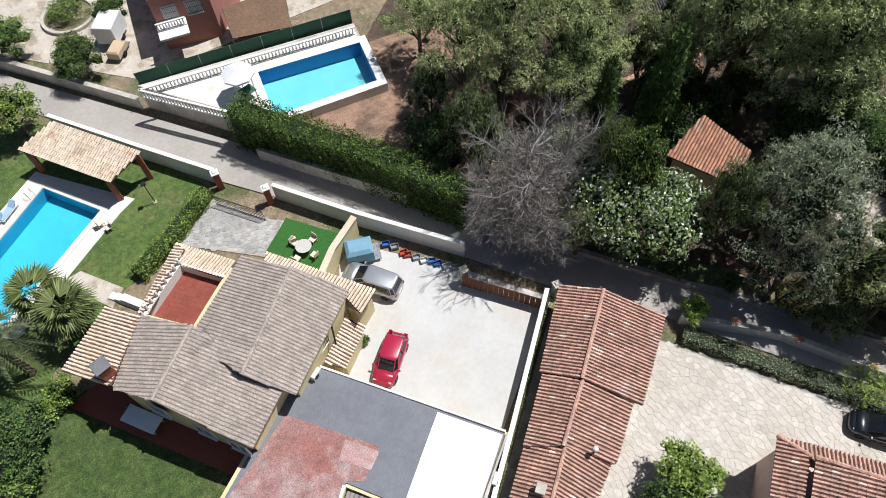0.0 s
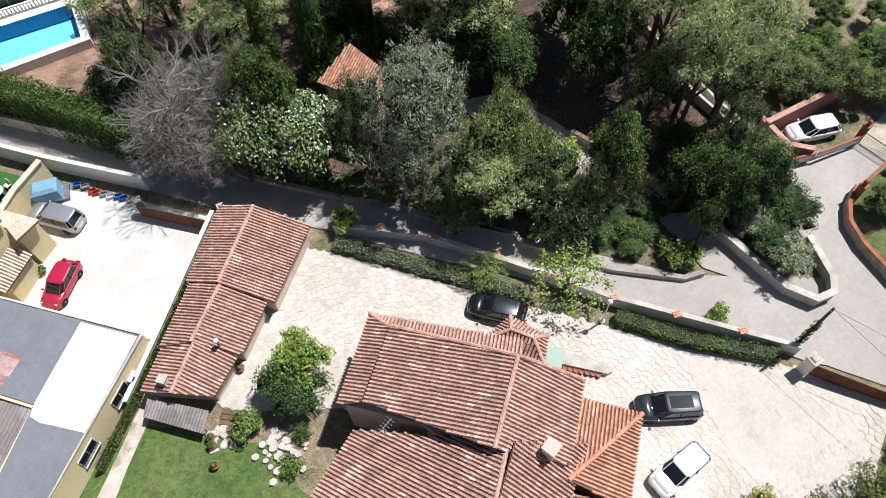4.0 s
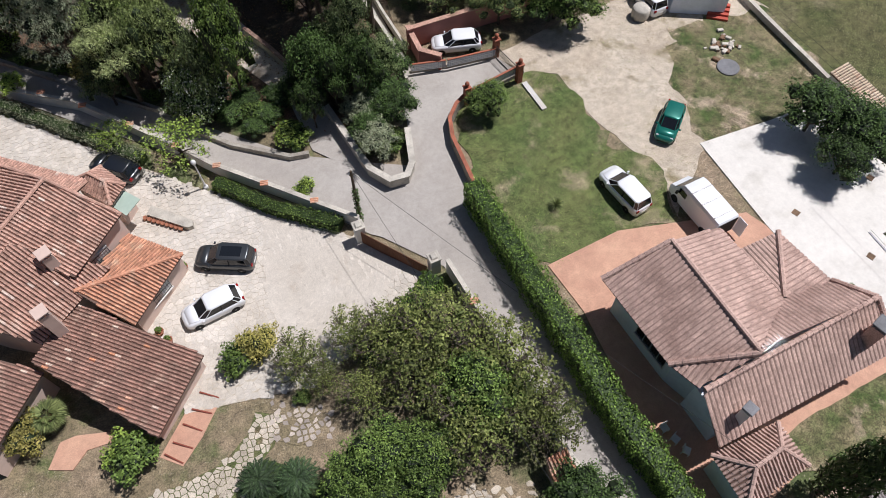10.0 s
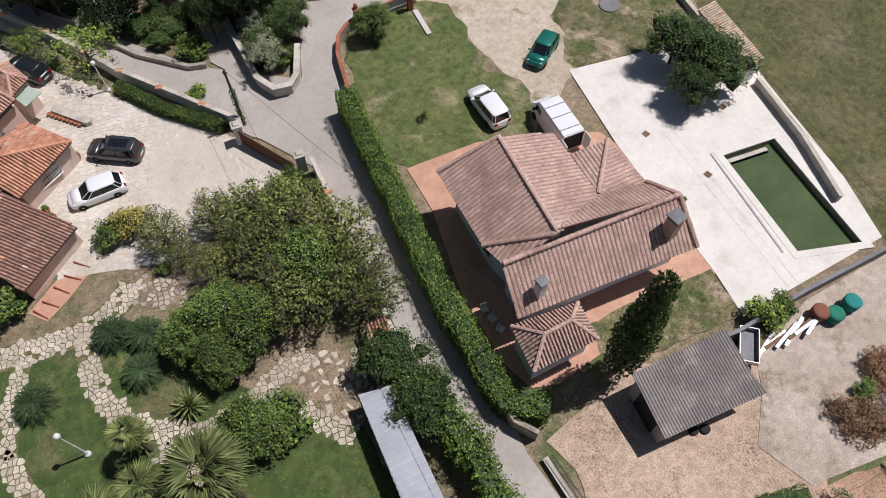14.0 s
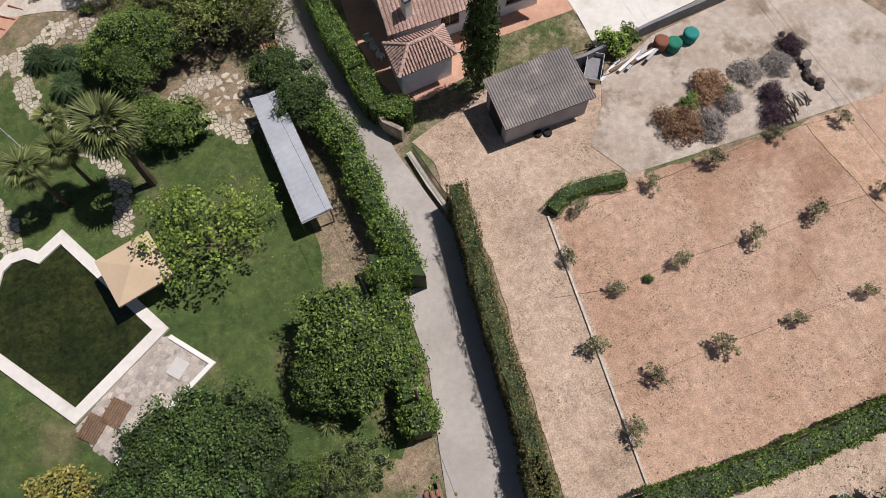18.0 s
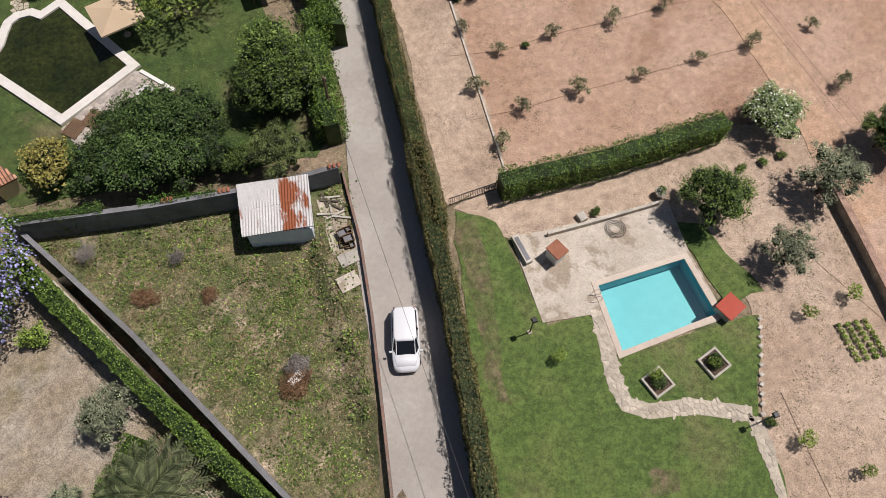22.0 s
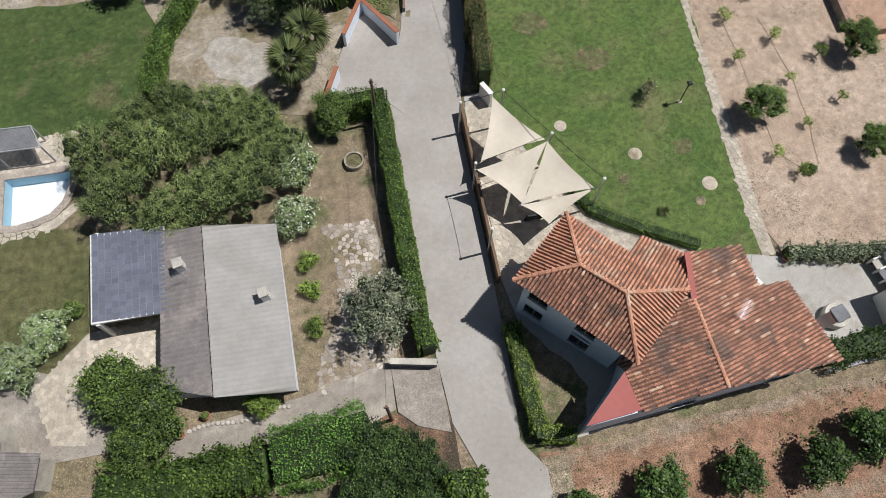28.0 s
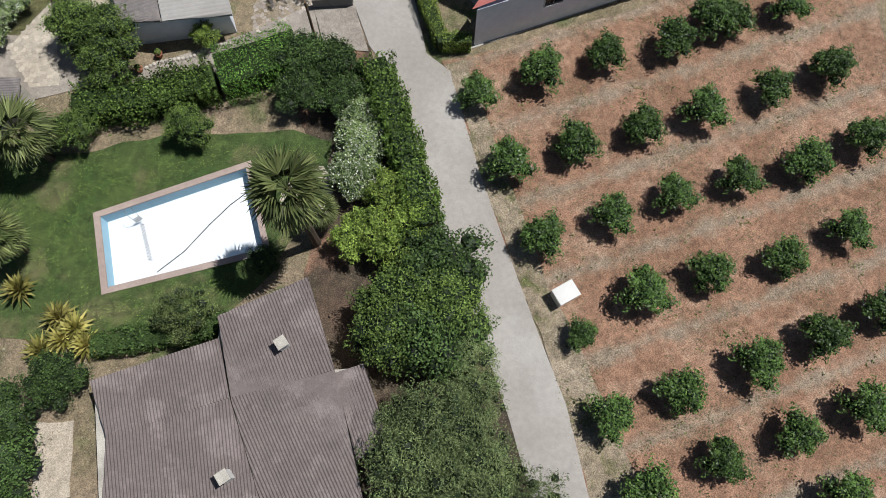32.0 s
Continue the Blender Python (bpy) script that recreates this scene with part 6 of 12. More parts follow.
crazy_paving("yard_paving", [(14.4, -118.7), (18.2, -115.7), (23.2, -116.1), (22.9, -119.3), (18.1, -118.8), (17.5, -123.2), (15.4, -122.7)], FLAGW, 0.4, 0.02, 0.04, label="pale flagstone yard", limit=110)
crazy_paving("sail_yard", [(47.6, -104.2), (49.3, -103.8), (52.8, -114.0), (57.1, -116.7), (61.2, -119.8), (56.4, -119.9), (49.3, -118.2), (46.6, -117.5)], FLAGW, 0.42, 0.025, 0.02, label="white flagstones under shade sails", limit=80)
crazy_paving("round_paving", [(32.9, -135.8), (34.6, -135.9), (34.8, -137.8), (33.2, -140.5), (31.3, -139.8), (30.7, -137.4)], FLAGW, 0.5, 0.05, 0.03, label="round patch of pale flagstones", limit=40, bed=DARKLAWN)

sheet("courtyard_soil", [(46.5, -121.4), (48.1, -123.4), (50.2, -127.1), (49.5, -129.2), (48.1, -129.8), (46.4, -129.2), (46.1, -126.1)], 0.03, EARTH, "bare brown soil inside the hedge", "ground")

crazy_paving("quarter_pool_paving", [(11.4, -101.8), (12.3, -102.0), (12.1, -106.4), (13.4, -106.8), (14.7, -106.8), (16.1, -106.4), (17.6, -105.4), (18.1, -105.8), (16.4, -107.1), (14.4, -107.5), (12.3, -107.4), (11.3, -107.2)], FLAGW, 0.42, 0.025, 0.02, label="pale flagstones round the drained pool", limit=60)
crazy_paving("quarter_pool_terrace", [(11.5, -98.6), (18.6, -99.3), (18.3, -102.3), (11.9, -101.8)], FLAGW, 0.45, 0.025, 0.02, label="pale flagstone terrace behind the pool", limit=60)

# ---------------------------------------------------------------- garden walls, kerbs and gates
TERRACOPE = mat("worn_red_brown_coping", (0.24, 0.13, 0.095), (0.2, 0.16, 0.13), s1=1.5, s2=7, fine=0.2)
PINKSTONE = mat("pinkish_rubble_wall", (0.38, 0.25, 0.19), (0.28, 0.18, 0.135), s1=1.2, s2=6, fine=0.3, bump=0.8)
KERB = mat("kerb_stone", (0.36, 0.33, 0.28), (0.25, 0.22, 0.18), s1=1.0, s2=7, fine=0.2)
wall([(-13.7, 50.3), (-7.4, 43.3), (-2.8, 38.3)], 1.7, 0.22, WHITE, WHITE, "white rendered garden wall along the lane")
wall([(0.9, 34.8), (5.8, 29.4), (11.8, 23.3)], 1.7, 0.22, WHITE, WHITE, "white rendered yard wall along the lane")
wall([(5.4, 28.8), (3.0, 27.0), (1.6, 25.5)], 2.2, 0.25, CREAM, TILE_P, "cream wall capped with tan tiles", over=0.12)
wall([(-25.8, 68.5), (-16.7, 59.8), (-6.5, 49.2)], 1.2, 0.25, OLDWHITE, OLDWHITE, "weathered white wall with balustrade", over=0.1)
wall([(15.4, 17.5), (8.4, 9.9), (5.0, 6.3)], 1.5, 0.2, OLDWHITE, WHITE, "low wall overgrown with ivy")
wall([(22.8, 11.7), (28.2, 7.5), (31.8, 2.9), (34.6, -0.8), (36.7, -3.8), (40.6, -8.3), (45.1, -13.7)], 1.1, 0.22, WHITE, OLDWHITE, "white roadside wall with terracotta accents")
wall([(15.8, 25.4), (19.1, 20.1), (24.5, 14.3), (34.2, 4.1), (29.1, 10.0), (34.3, 4.2), (34.3, 3.4), (38.6, -2.0), (42.5, -5.4), (43.9, -5.8)], 0.5, 0.35, KERB, None, "low stone kerb wall under the trees")
wall([(1.0, 39.2), (7.4, 32.4), (13.4, 25.8)], 1.3, 0.35, OLDWHITE, None, "old retaining wall below the ivy")
wall([(46.6, -1.6), (47.1, -6.1), (47.5, -9.9), (48.5, -11.7), (49.8, -11.9), (50.6, -11.0), (51.6, -7.8)], 1.0, 0.3, OLDWHITE, OLDWHITE, "curved white wall with balustrade at the fork", over=0.1)
wall([(57.7, -6.5), (56.1, -7.3), (55.0, -8.4), (54.4, -10.2), (53.9, -15.3)], 0.9, 0.3, STONEW, BRICKW, "curved stone wall topped with brick", over=0.0)
wall([(63.0, -5.9), (57.7, -6.6)], 0.35, 0.3, STONEW, None, "stone base of the screen-block fence")
wall([(54.6, -1.7), (57.6, -2.6), (61.8, -3.3)], 0.45, 0.3, STONEW, None, "stone base of the screen-block fence")
wall([(55.5, 1.1), (66.1, 0.7), (67.2, 0.7)], 2.0, 0.25, SALMON, TILE_R, "salmon wall capped with red tiles", over=0.1)
wall([(55.9, 1.9), (55.7, -1.2), (57.0, -2.6)], 1.6, 0.25, SALMON, TILE_R, "salmon wall corner", over=0.1)
wall([(54.0, 8.3), (54.3, 0.7), (53.7, -2.9)], 0.9, 0.25, OLDWHITE, None, "old track wall")
wall([(53.4, -15.5), (53.8, -20.8), (53.7, -29.6), (53.8, -36.7), (54.1, -39.0), (54.8, -44.0), (55.8, -45.2)], 1.4, 0.3, STONEW, None, "mossy stone wall under the ivy hedge")
wall([(49.2, -20.2), (49.4, -24.1), (50.2, -32.7), (49.9, -35.0), (50.5, -38.4)], 1.6, 0.2, WHITE, OLDWHITE, "white garden wall along the lane")
wall([(85.3, -2.0), (85.1, -9.7), (85.0, -17.8)], 0.5, 0.25, OLDWHITE, OLDWHITE, "low weathered boundary wall")
wall([(85.2, -25.8), (84.9, -32.0), (83.9, -37.9)], 0.7, 0.25, OLDWHITE, OLDWHITE, "low weathered boundary wall")
wall([(86.9, -41.0), (86.3, -42.5), (76.6, -43.3), (70.6, -44.1), (67.2, -44.0)], 1.1, 0.25, DARKWALL, None, "grey block wall behind the deck")
wall([(43.4, 9.6), (44.6, 6.4), (45.6, 3.0), (46.2, -0.2)], 0.9, 0.25, OLDWHITE, PINKSTONE, "pale retaining wall beside the shaded path")
wall([(55.9, 16.7), (55.3, 11.4), (55.1, 5.8), (55.2, 1.0)], 0.7, 0.22, OLDWHITE, None, "pale boundary wall at the edge of the wood")
wall([(61.7, -77.75), (66.0, -78.0), (70.4, -78.15)], 0.4, 0.16, OLDCON, OLDWHITE, "low stained kerb wall along the pool terrace", cap=0.05, over=0.02)
wall([(55.7, -46.5), (56.1, -49.4), (56.6, -51.8)], 0.3, 0.25, OLDCON, OLDWHITE, "low white kerb wall with railing")
wall([(26.3, -65.4), (35.9, -67.0), (41.9, -67.7), (49.1, -68.5)], 2.2, 0.25, DARKWALL, DARKWALL, "grey block wall between gardens")
wall([(49.4, -67.8), (49.0, -73.6), (48.1, -79.3), (46.6, -86.7), (45.1, -93.9)], 0.4, 0.18, DARKWALL, TERRACOPE, "low lane-side retaining wall", over=0.0)
wall([(26.9, -65.6), (32.7, -75.3), (37.3, -84.0), (41.6, -92.2)], 1.1, 0.22, DARKWALL, DARKWALL, "narrow ditch wall")
wall([(27.7, -69.0), (39.9, -91.3)], 0.12, 0.22, OLDWHITE, None, "pale kerb between hedge and ditch")
wall([(43.9, -97.1), (41.7, -92.8), (39.7, -96.3)], 1.5, 0.25, BLUEW, TERRAPOT, "pale blue gate wall with red coping", over=0.05)
wall([(38.6, -99.2), (37.3, -101.7)], 1.5, 0.25, BLUEW, TERRAPOT, "pale blue gate wall with red coping", over=0.05)
wall([(47.2, -104.6), (46.8, -110.3), (46.3, -118.8)], 1.3, 0.2, WOOD, None, "long lane-side wall below shade sails")
wall([(49.1, -103.4), (49.6, -104.6)], 1.6, 0.25, WHITE, WHITE, "white gate pier")
wall([(37.7, -122.7), (40.7, -123.5)], 1.0, 0.3, DARKWALL, OLDWHITE, "grey garden wall at the gateway")
wall([(65.9, -130.2), (69.5, -130.1), (75.3, -130.5)], 0.5, 0.25, GREYW, None, "low grey wall along the orchard")
wall([(83.0, -80.4), (82.4, -85.6), (81.5, -91.5), (80.6, -98.7), (80.0, -104.5)], 0.85, 0.4, STONEW, PINKSTONE, "dry stone terrace wall below the track")
wall([(36.8, -53.2), (38.9, -55.9), (32.0, -59.7)], 0.14, 0.3, WHITE, None, "white kerb round the pond terrace")
wall([(62.8, -54.6), (60.8, -72.5)], 0.12, 0.15, ROCK, None, "pale stone edging of the drive")


def gate(a, b, h, label, material=GATEWOOD, boards=10, rails=True, name="gate"):
    ob = thing(name, a[0], a[1], g(*a), math.degrees(math.atan2(b[1] - a[1], b[0] - a[0])), label=label, category="gate")
    l = math.dist(a, b)
    for i in range(boards):
        w = l / boards
        part("board", mesh("board", *box_vf(i * w + 0.01, -0.025, 0.08, (i + 1) * w - 0.01, 0.025, h, 0.008), material), ob)
    for z in (0.15, h - 0.3):
        part("rail", mesh("rail", *box_vf(0, 0.026, z, l, 0.075, z + 0.1), material), ob)
    return ob


def bar_gate(a, b, h, label, step=0.14, r=0.014, name="railing"):
    ob = thing(name, a[0], a[1], g(*a), math.degrees(math.atan2(b[1] - a[1], b[0] - a[0])), label=label, category="railing")
    l = math.dist(a, b)
    for i in range(int(l / step) + 1):
        part("bar", mesh("bar", *box_vf(i * step - r, -r, 0.08, i * step + r, r, h), IRON), ob)
    for z in (0.1, h - 0.05):
        part("rail", mesh("rail", *box_vf(0, -0.025, z, l, 0.025, z + 0.05), IRON), ob)
    return ob


def pier(x, y, h, w=0.55, material=None, cap=None, label="rendered gate pier with a cap", ball=False):
    ob = thing("gate_pier", x, y, label=label, category="pillar")
    part("shaft", mesh("shaft", *box_vf(-w / 2, -w / 2, -0.2, w / 2, w / 2, h), material or WHITE), ob)
    c = part("cap", mesh("cap", *join(box_vf(-w / 2 - 0.07, -w / 2 - 0.07, h, w / 2 + 0.07, w / 2 + 0.07, h + 0.1, 0.03), box_vf(-w / 3, -w / 3, h + 0.1, w / 3, w / 3, h + 0.22, 0.06)), cap or OLDWHITE), ob)
    if ball:
        part("finial", mesh("finial", *lathe_vf([(0.06, h + 0.2), (0.16, h + 0.3), (0.19, h + 0.42), (0.14, h + 0.55), (0.03, h + 0.62)], 10), BRICKW, True), c)
    return ob


SB = mesh("screen_block", *join(box_vf(0.0, -0.05, 0.0, 0.36, 0.05, 0.04), box_vf(0.0, -0.05, 0.32, 0.36, 0.05, 0.36), box_vf(0.0, -0.05, 0.04, 0.04, 0.05, 0.32), box_vf(0.32, -0.05, 0.04, 0.36, 0.05, 0.32), box_vf(0.15, -0.04, 0.04, 0.21, 0.04, 0.32), box_vf(0.04, -0.04, 0.15, 0.15, 0.04, 0.21), box_vf(0.21, -0.04, 0.15, 0.32, 0.04, 0.21)), PLASTICW)


def screen_fence(a, b, z, label):
    """Two courses of pierced white blocks between two points."""
    ob = thing("screen_block_fence", a[0], a[1], g(*a) + z, math.degrees(math.atan2(b[1] - a[1], b[0] - a[0])), label=label, category="fence")
    l = math.dist(a, b)
    for i in range(int(l / 0.365)):
        for j in range(2):
            part("screen_block", SB, ob, m=pose(i * 0.365, 0, 0.365 * j))
    part("backing", mesh("backing", *box_vf(0, -0.02, 0.02, l, 0.02, 0.7), GREYW), ob)
    part("rail", mesh("rail", *box_vf(0, -0.09, 0.73, l, 0.09, 0.8, 0.02), BRICKW), ob)


for a, b in (((62.9, -5.9), (57.7, -6.7)), ((54.5, -2.0), (57.3, -2.8)), ((57.4, -2.9), (61.6, -3.5))):
    screen_fence(a, b, 0.35 if a[0] > 60 else 0.45, "pierced white screen-block fence with brick rail")
gate((44.7, -15.2), (47.8, -19.8), 1.5, "brown panelled sliding gate of the villa yard", boards=14)
gate((44.5, -0.5), (46.8, -0.3), 1.3, "dark wooden drive gate in shade", boards=8)
gate((10.5, 21.1), (14.9, 16.7), 1.5, "brown slatted yard gate", boards=16)
bar_gate((-3.6, 36.3), (-0.6, 33.1), 1.2, "black iron sliding gate")
bar_gate((61.7, -3.5), (62.2, -6.7), 1.4, "open black iron yard gate")
bar_gate((55.9, -73.1), (59.6, -73.0), 1.1, "rusty iron gate between hedges")
bar_gate((56.0, -46.6), (56.9, -51.7), 1.2, "thin rusty railing on the kerb wall")
for q in ((44.7, -14.8), (48.4, -19.7),):
    pier(*q, 1.8, 0.7)
for q in ((-2.8, 37.8), (0.3, 34.6),):
    pier(*q, 1.9, 0.5, BRICKW, WHITE, "brick gate pier with a white cap")
for q in ((61.8, -3.2), (62.2, -6.6), (57.2, -7.0),):
    pier(*q, 1.9, 0.45, BRICKW, BRICKW, "brick gate pier with a finial", True)
for q in ((10.8, 21.4), (16.1, 17.4),):
    pier(*q, 1.7, 0.45, OLDWHITE, OLDWHITE, "weathered yard gate pier")

# terracotta accents on the roadside wall
acc = thing("terracotta_cap", 0, 0, 0, label="small terracotta tile cap on the roadside wall", category="wall cap", group="wall caps")
for i in range(3):
    part("tile", mesh("tile", *tube_vf([(-0.3, -0.16 + 0.16 * i, 0.02), (0.3, -0.16 + 0.16 * i, 0.02)], [0.085, 0.075], 8), TILE_O), acc)
for q in ((25.8, 9.7), (28.7, 6.7), (31.8, 3.0), (34.6, -0.8), (37.0, -4.2), (39.8, -7.5), (42.7, -10.8), (49.4, -23.9)):
    put(acc, *q, 1.0, -18, g(*q) + (1.17 if q[1] > -18 else 1.66))

for c in list(acc.children_recursive) + [acc]:
    bpy.data.objects.remove(c)

# ---------------------------------------------------------------- cream villa with the grey flat roof
A = thing("cream_villa", 0.0, 22.0, -1.9, label="cream two-storey villa with greyed tile roof", category="house")
walls_block(A, [(-2.7, 27.2), (2.2, 21.8), (-2.8, 17.3), (-3.4, 17.8), (-6.3, 15.2), (-12.7, 22.3), (-10.3, 25.7), (-9.8, 26.1), (-7.3, 23.9), (-4.7, 26.3)], -2.2, 3.0, CREAM)
r0, r1 = (-0.2, 24.3, 4.3), (-5.3, 18.75, 4.3)
tl, tr, br, bl = (-2.9, 27.2, 3.4), (2.6, 21.6, 3.4), (-2.9, 16.5, 3.4), (-7.7, 22.9, 3.4)
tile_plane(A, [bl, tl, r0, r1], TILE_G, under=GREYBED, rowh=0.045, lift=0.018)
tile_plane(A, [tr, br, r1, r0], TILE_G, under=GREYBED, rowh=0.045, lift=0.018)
ridge(A, [r0, r1], TILE_G)
r2, r3 = (-7.1, 23.2, 4.25), (-10.5, 19.6, 4.25)
c0, c1, c2, c3 = (-10.0, 25.9, 3.4), (-3.2, 17.4, 3.4), (-6.2, 14.6, 3.4), (-12.7, 21.8, 3.4)
tile_plane(A, [c3, c0, r2, r3], TILE_G, under=GREYBED, rowh=0.045, lift=0.018)
tile_plane(A, [c1, c2, r3, r2], TILE_G, under=GREYBED, rowh=0.045, lift=0.018)
ridge(A, [r2, r3], TILE_G)
tile_plane(A, [(-15.7, 25.0, 2.3), (-12.2, 28.3, 2.3), (-10.1, 26.0, 3.1), (-12.7, 22.0, 3.1)], TILE_P)
tile_plane(A, [(-6.9, 31.5, 1.7), (-3.5, 28.1, 1.7), (-4.5, 26.8, 2.2), (-7.0, 29.3, 2.2)], TILE_P)
tile_plane(A, [(-10.5, 27.1, 1.9), (-6.8, 31.3, 1.9), (-6.4, 30.4, 2.1), (-9.9, 26.5, 2.1)], TILE_P)
tile_plane(A, [(-1.4, 27.9, 1.7), (4.3, 21.7, 1.7), (2.7, 20.2, 2.3), (2.3, 21.9, 2.3), (-1.7, 27.0, 2.3)], TILE_P)
walls_block(A, [(-7.3, 30.3), (-4.5, 27.5), (-7.5, 24.5), (-10.3, 27.1)], -2.2, 1.3, REDTILE, "terrace_floor")
walls_block(A, [(-0.3, 27.2), (4.0, 22.1), (2.6, 21.0), (2.1, 21.7), (2.3, 23.2)], -2.2, 1.3, CREAM, "porch")
walls_block(A, [(2.5, 20.3), (0.5, 18.4), (-0.6, 19.3), (1.6, 21.5)], -2.2, 0.1, CREAM, "side_porch")
tile_plane(A, [(2.8, 20.2, 0.4), (0.4, 18.0, 0.4), (-0.7, 18.7, 1.1), (1.7, 21.1, 1.1)], TILE_P)
fl, fr, fd = Vector((-10.1, 27.1)), Vector((-7.6, 24.9)), Vector((-7.2, 29.9))
FT = mesh("floor_tile", *box_vf(0.01, 0.01, 0, 0.31, 0.31, 0.012), REDTILE)
ue, ve = (fr - fl).normalized(), (fd - fl).normalized()
for i in range(int((fr - fl).length / 0.33)):
    for j in range(int((fd - fl).length / 0.33)):
        q = fl + ue * (0.33 * i) + ve * (0.33 * j)
        part("floor_tile", FT, A, m=pose(q.x - A.matrix_basis.translation.x, q.y - A.matrix_basis.translation.y, 1.301 - A.matrix_basis.translation.z, 0, 0, math.degrees(math.atan2(ue.y, ue.x))))
pq = (0.7, 20.2, 3.1), (0.5, 19.6, 1.1)
part("flue_pipe", mesh("flue_pipe", *tube_vf([tuple(Vector(v) - A.matrix_basis.translation) for v in pq], [0.06, 0.06], 8), IRON), A)
rc = (-0.1, 24.4, 4.2), (-2.0, 24.2, 4.0), (-4.0, 23.2, 3.7), (-5.4, 22.1, 3.7), (-6.3, 21.6, 3.9)
part("roof_cable", mesh("roof_cable", *tube_vf([tuple(Vector(v) - A.matrix_basis.translation) for v in rc], [0.025] * 5, 5), PLASTICW), A)
wa, wb = (-3.0, 17.7), (2.0, 21.4)
window_on(A, wa, wb, 0.5, 1.3, 1.5, 1.1, 1)
wall_pts = [(-10.2, 26.6), (-7.0, 29.4), (-4.5, 27.0)]
part("parapet", mesh("parapet", *rel(wall_vf(wall_pts, 0.2, 0.0, 0.9, 1.3), A.matrix_basis.translation), WHITE), A)
for k in range(9):
    bx = tuple(Vector(wall_pts[0]).lerp(Vector(wall_pts[1]), k / 8))
    part("baluster", mesh("baluster", *rel(([(v[0] + bx[0], v[1] + bx[1], v[2] + 2.2) for v in lathe_vf([(0.08, 0), (0.13, 0.2), (0.07, 0.5), (0.1, 0.6)], 8)[0]], lathe_vf([(0.08, 0), (0.13, 0.2), (0.07, 0.5), (0.1, 0.6)], 8)[1]), A.matrix_basis.translation), WHITE), A)
fa, fb = (-13.0, 22.4), (-6.1, 14.4)
for f, zz in ((0.3, 1.2), (0.62, 1.2), (0.85, 1.2)):
    window_on(A, fa, fb, f, zz, 1.2, 1.3, 1, False)
# chimney of the tan skirt roof
chimney(A, *((-12.7, 22.9)), 2.5, 4.6, 0.8, BRICKW, DARKWALL, 20)
B2 = thing("flat_roofed_annex", 5.0, 12.0, -1.9, label="low annex with grey and red-coated flat roof", category="house")
walls_block(B2, [(-1.1, 18.7), (7.8, 9.5), (-1.2, 1.2), (-3.9, 3.9), (0.1, 8.3), (-2.3, 10.9), (-5.5, 7.2), (-9.7, 13.2), (-3.7, 18.3)], -2.2, 0.85, CREAM)
walls_block(B2, [(-0.95, 18.4), (7.6, 9.5), (-1.2, 1.5), (-3.6, 3.9), (0.3, 8.4), (-2.2, 11.1), (-5.5, 7.6), (-9.4, 13.1), (-3.6, 18.0)], 0.85, 0.95, FLATGREY, "roof_membrane")
walls_block(B2, [(-4.1, 16.6), (0.4, 12.2), (-1.2, 10.7), (-2.3, 11.2), (-5.5, 7.8), (-9.2, 13.1), (-6.2, 15.1)], 0.95, 0.97, FLATRED, "roof_coating")
walls_block(B2, [(-1.3, 13.5), (0.3, 11.9), (-0.6, 11.1), (-2.1, 12.5)], 0.97, 0.985, mat("roof_patch_coating", (0.44, 0.24, 0.22), (0.4, 0.3, 0.28), s1=0.9, s2=6, fine=0.2), "roof_patch")
walls_block(B2, [(4.5, 12.55), (7.45, 9.5), (5.1, 7.25), (2.6, 4.9), (1.7, 5.75), (0.9, 6.5), (0.35, 7.0), (-0.1, 7.75), (0.4, 8.5), (2.3, 10.4)], 0.95, 0.966, WHITE, "white_roof_coating")
part("parapet", mesh("parapet", *rel(wall_vf([(-1.0, 18.6), (7.7, 9.6)], 0.14, 0.0, 0.12, 0.93), B2.matrix_basis.translation), WHITE), B2)
part("parapet", mesh("parapet", *rel(wall_vf([(7.7, 9.4), (-1.2, 1.3)], 0.14, 0.0, 0.12, 0.93), B2.matrix_basis.translation), OLDWHITE), B2)
part("step_wall", mesh("step_wall", *rel(wall_vf([(-2.35, 11.0), (-5.5, 7.3)], 0.18, 0.0, 0.1, 0.95), B2.matrix_basis.translation), WHITE), B2)
walls_block(B2, [(-2.5, 10.6), (0.1, 8.2), (-3.9, 4.0), (-6.6, 6.0)], -2.2, 0.1, CREAM, "lower_room")
sheet_plane(B2, [(-2.3, 10.7, 0.62), (0.1, 8.3, 0.62), (-3.6, 4.2, 0.3), (-6.3, 6.4, 0.3)], FIBRE, pitch=0.28, amp=0.05)
for f in (0.36, 0.68):
    window_on(B2, (-1.2, 1.2), (7.8, 9.5), f, -0.7, 1.5, 0.9, 1)
for q, zz, w in (((-1.4, 18.1), 1.0, 35), ((6.0, 7.6), -0.6, 45)):
    AC = thing("air_conditioner", q[0], q[1], zz, w, label="small white outdoor air-conditioning unit on the annex", category="air conditioner")
    part("casing", mesh("casing", *box_vf(-0.4, -0.15, 0, 0.4, 0.15, 0.55, 0.03), PLASTICW), AC)
    part("fan_grille", mesh("fan_grille", *[[(x, -0.152 - y, z) for x, y, z in [(v[0] - 0.12, v[2], v[1] + 0.28) for v in lathe_vf([(0.2, 0), (0.2, 0.02), (0.05, 0.03)], 12)[0]]], lathe_vf([(0.2, 0), (0.2, 0.02), (0.05, 0.03)], 12)[1]], IRON), AC)

# ---------------------------------------------------------------- pool pergola
PG = thing("pool_pergola", -14.0, 47.0, label="open pavilion with pale tan tile roof beside the pool", category="pavilion")
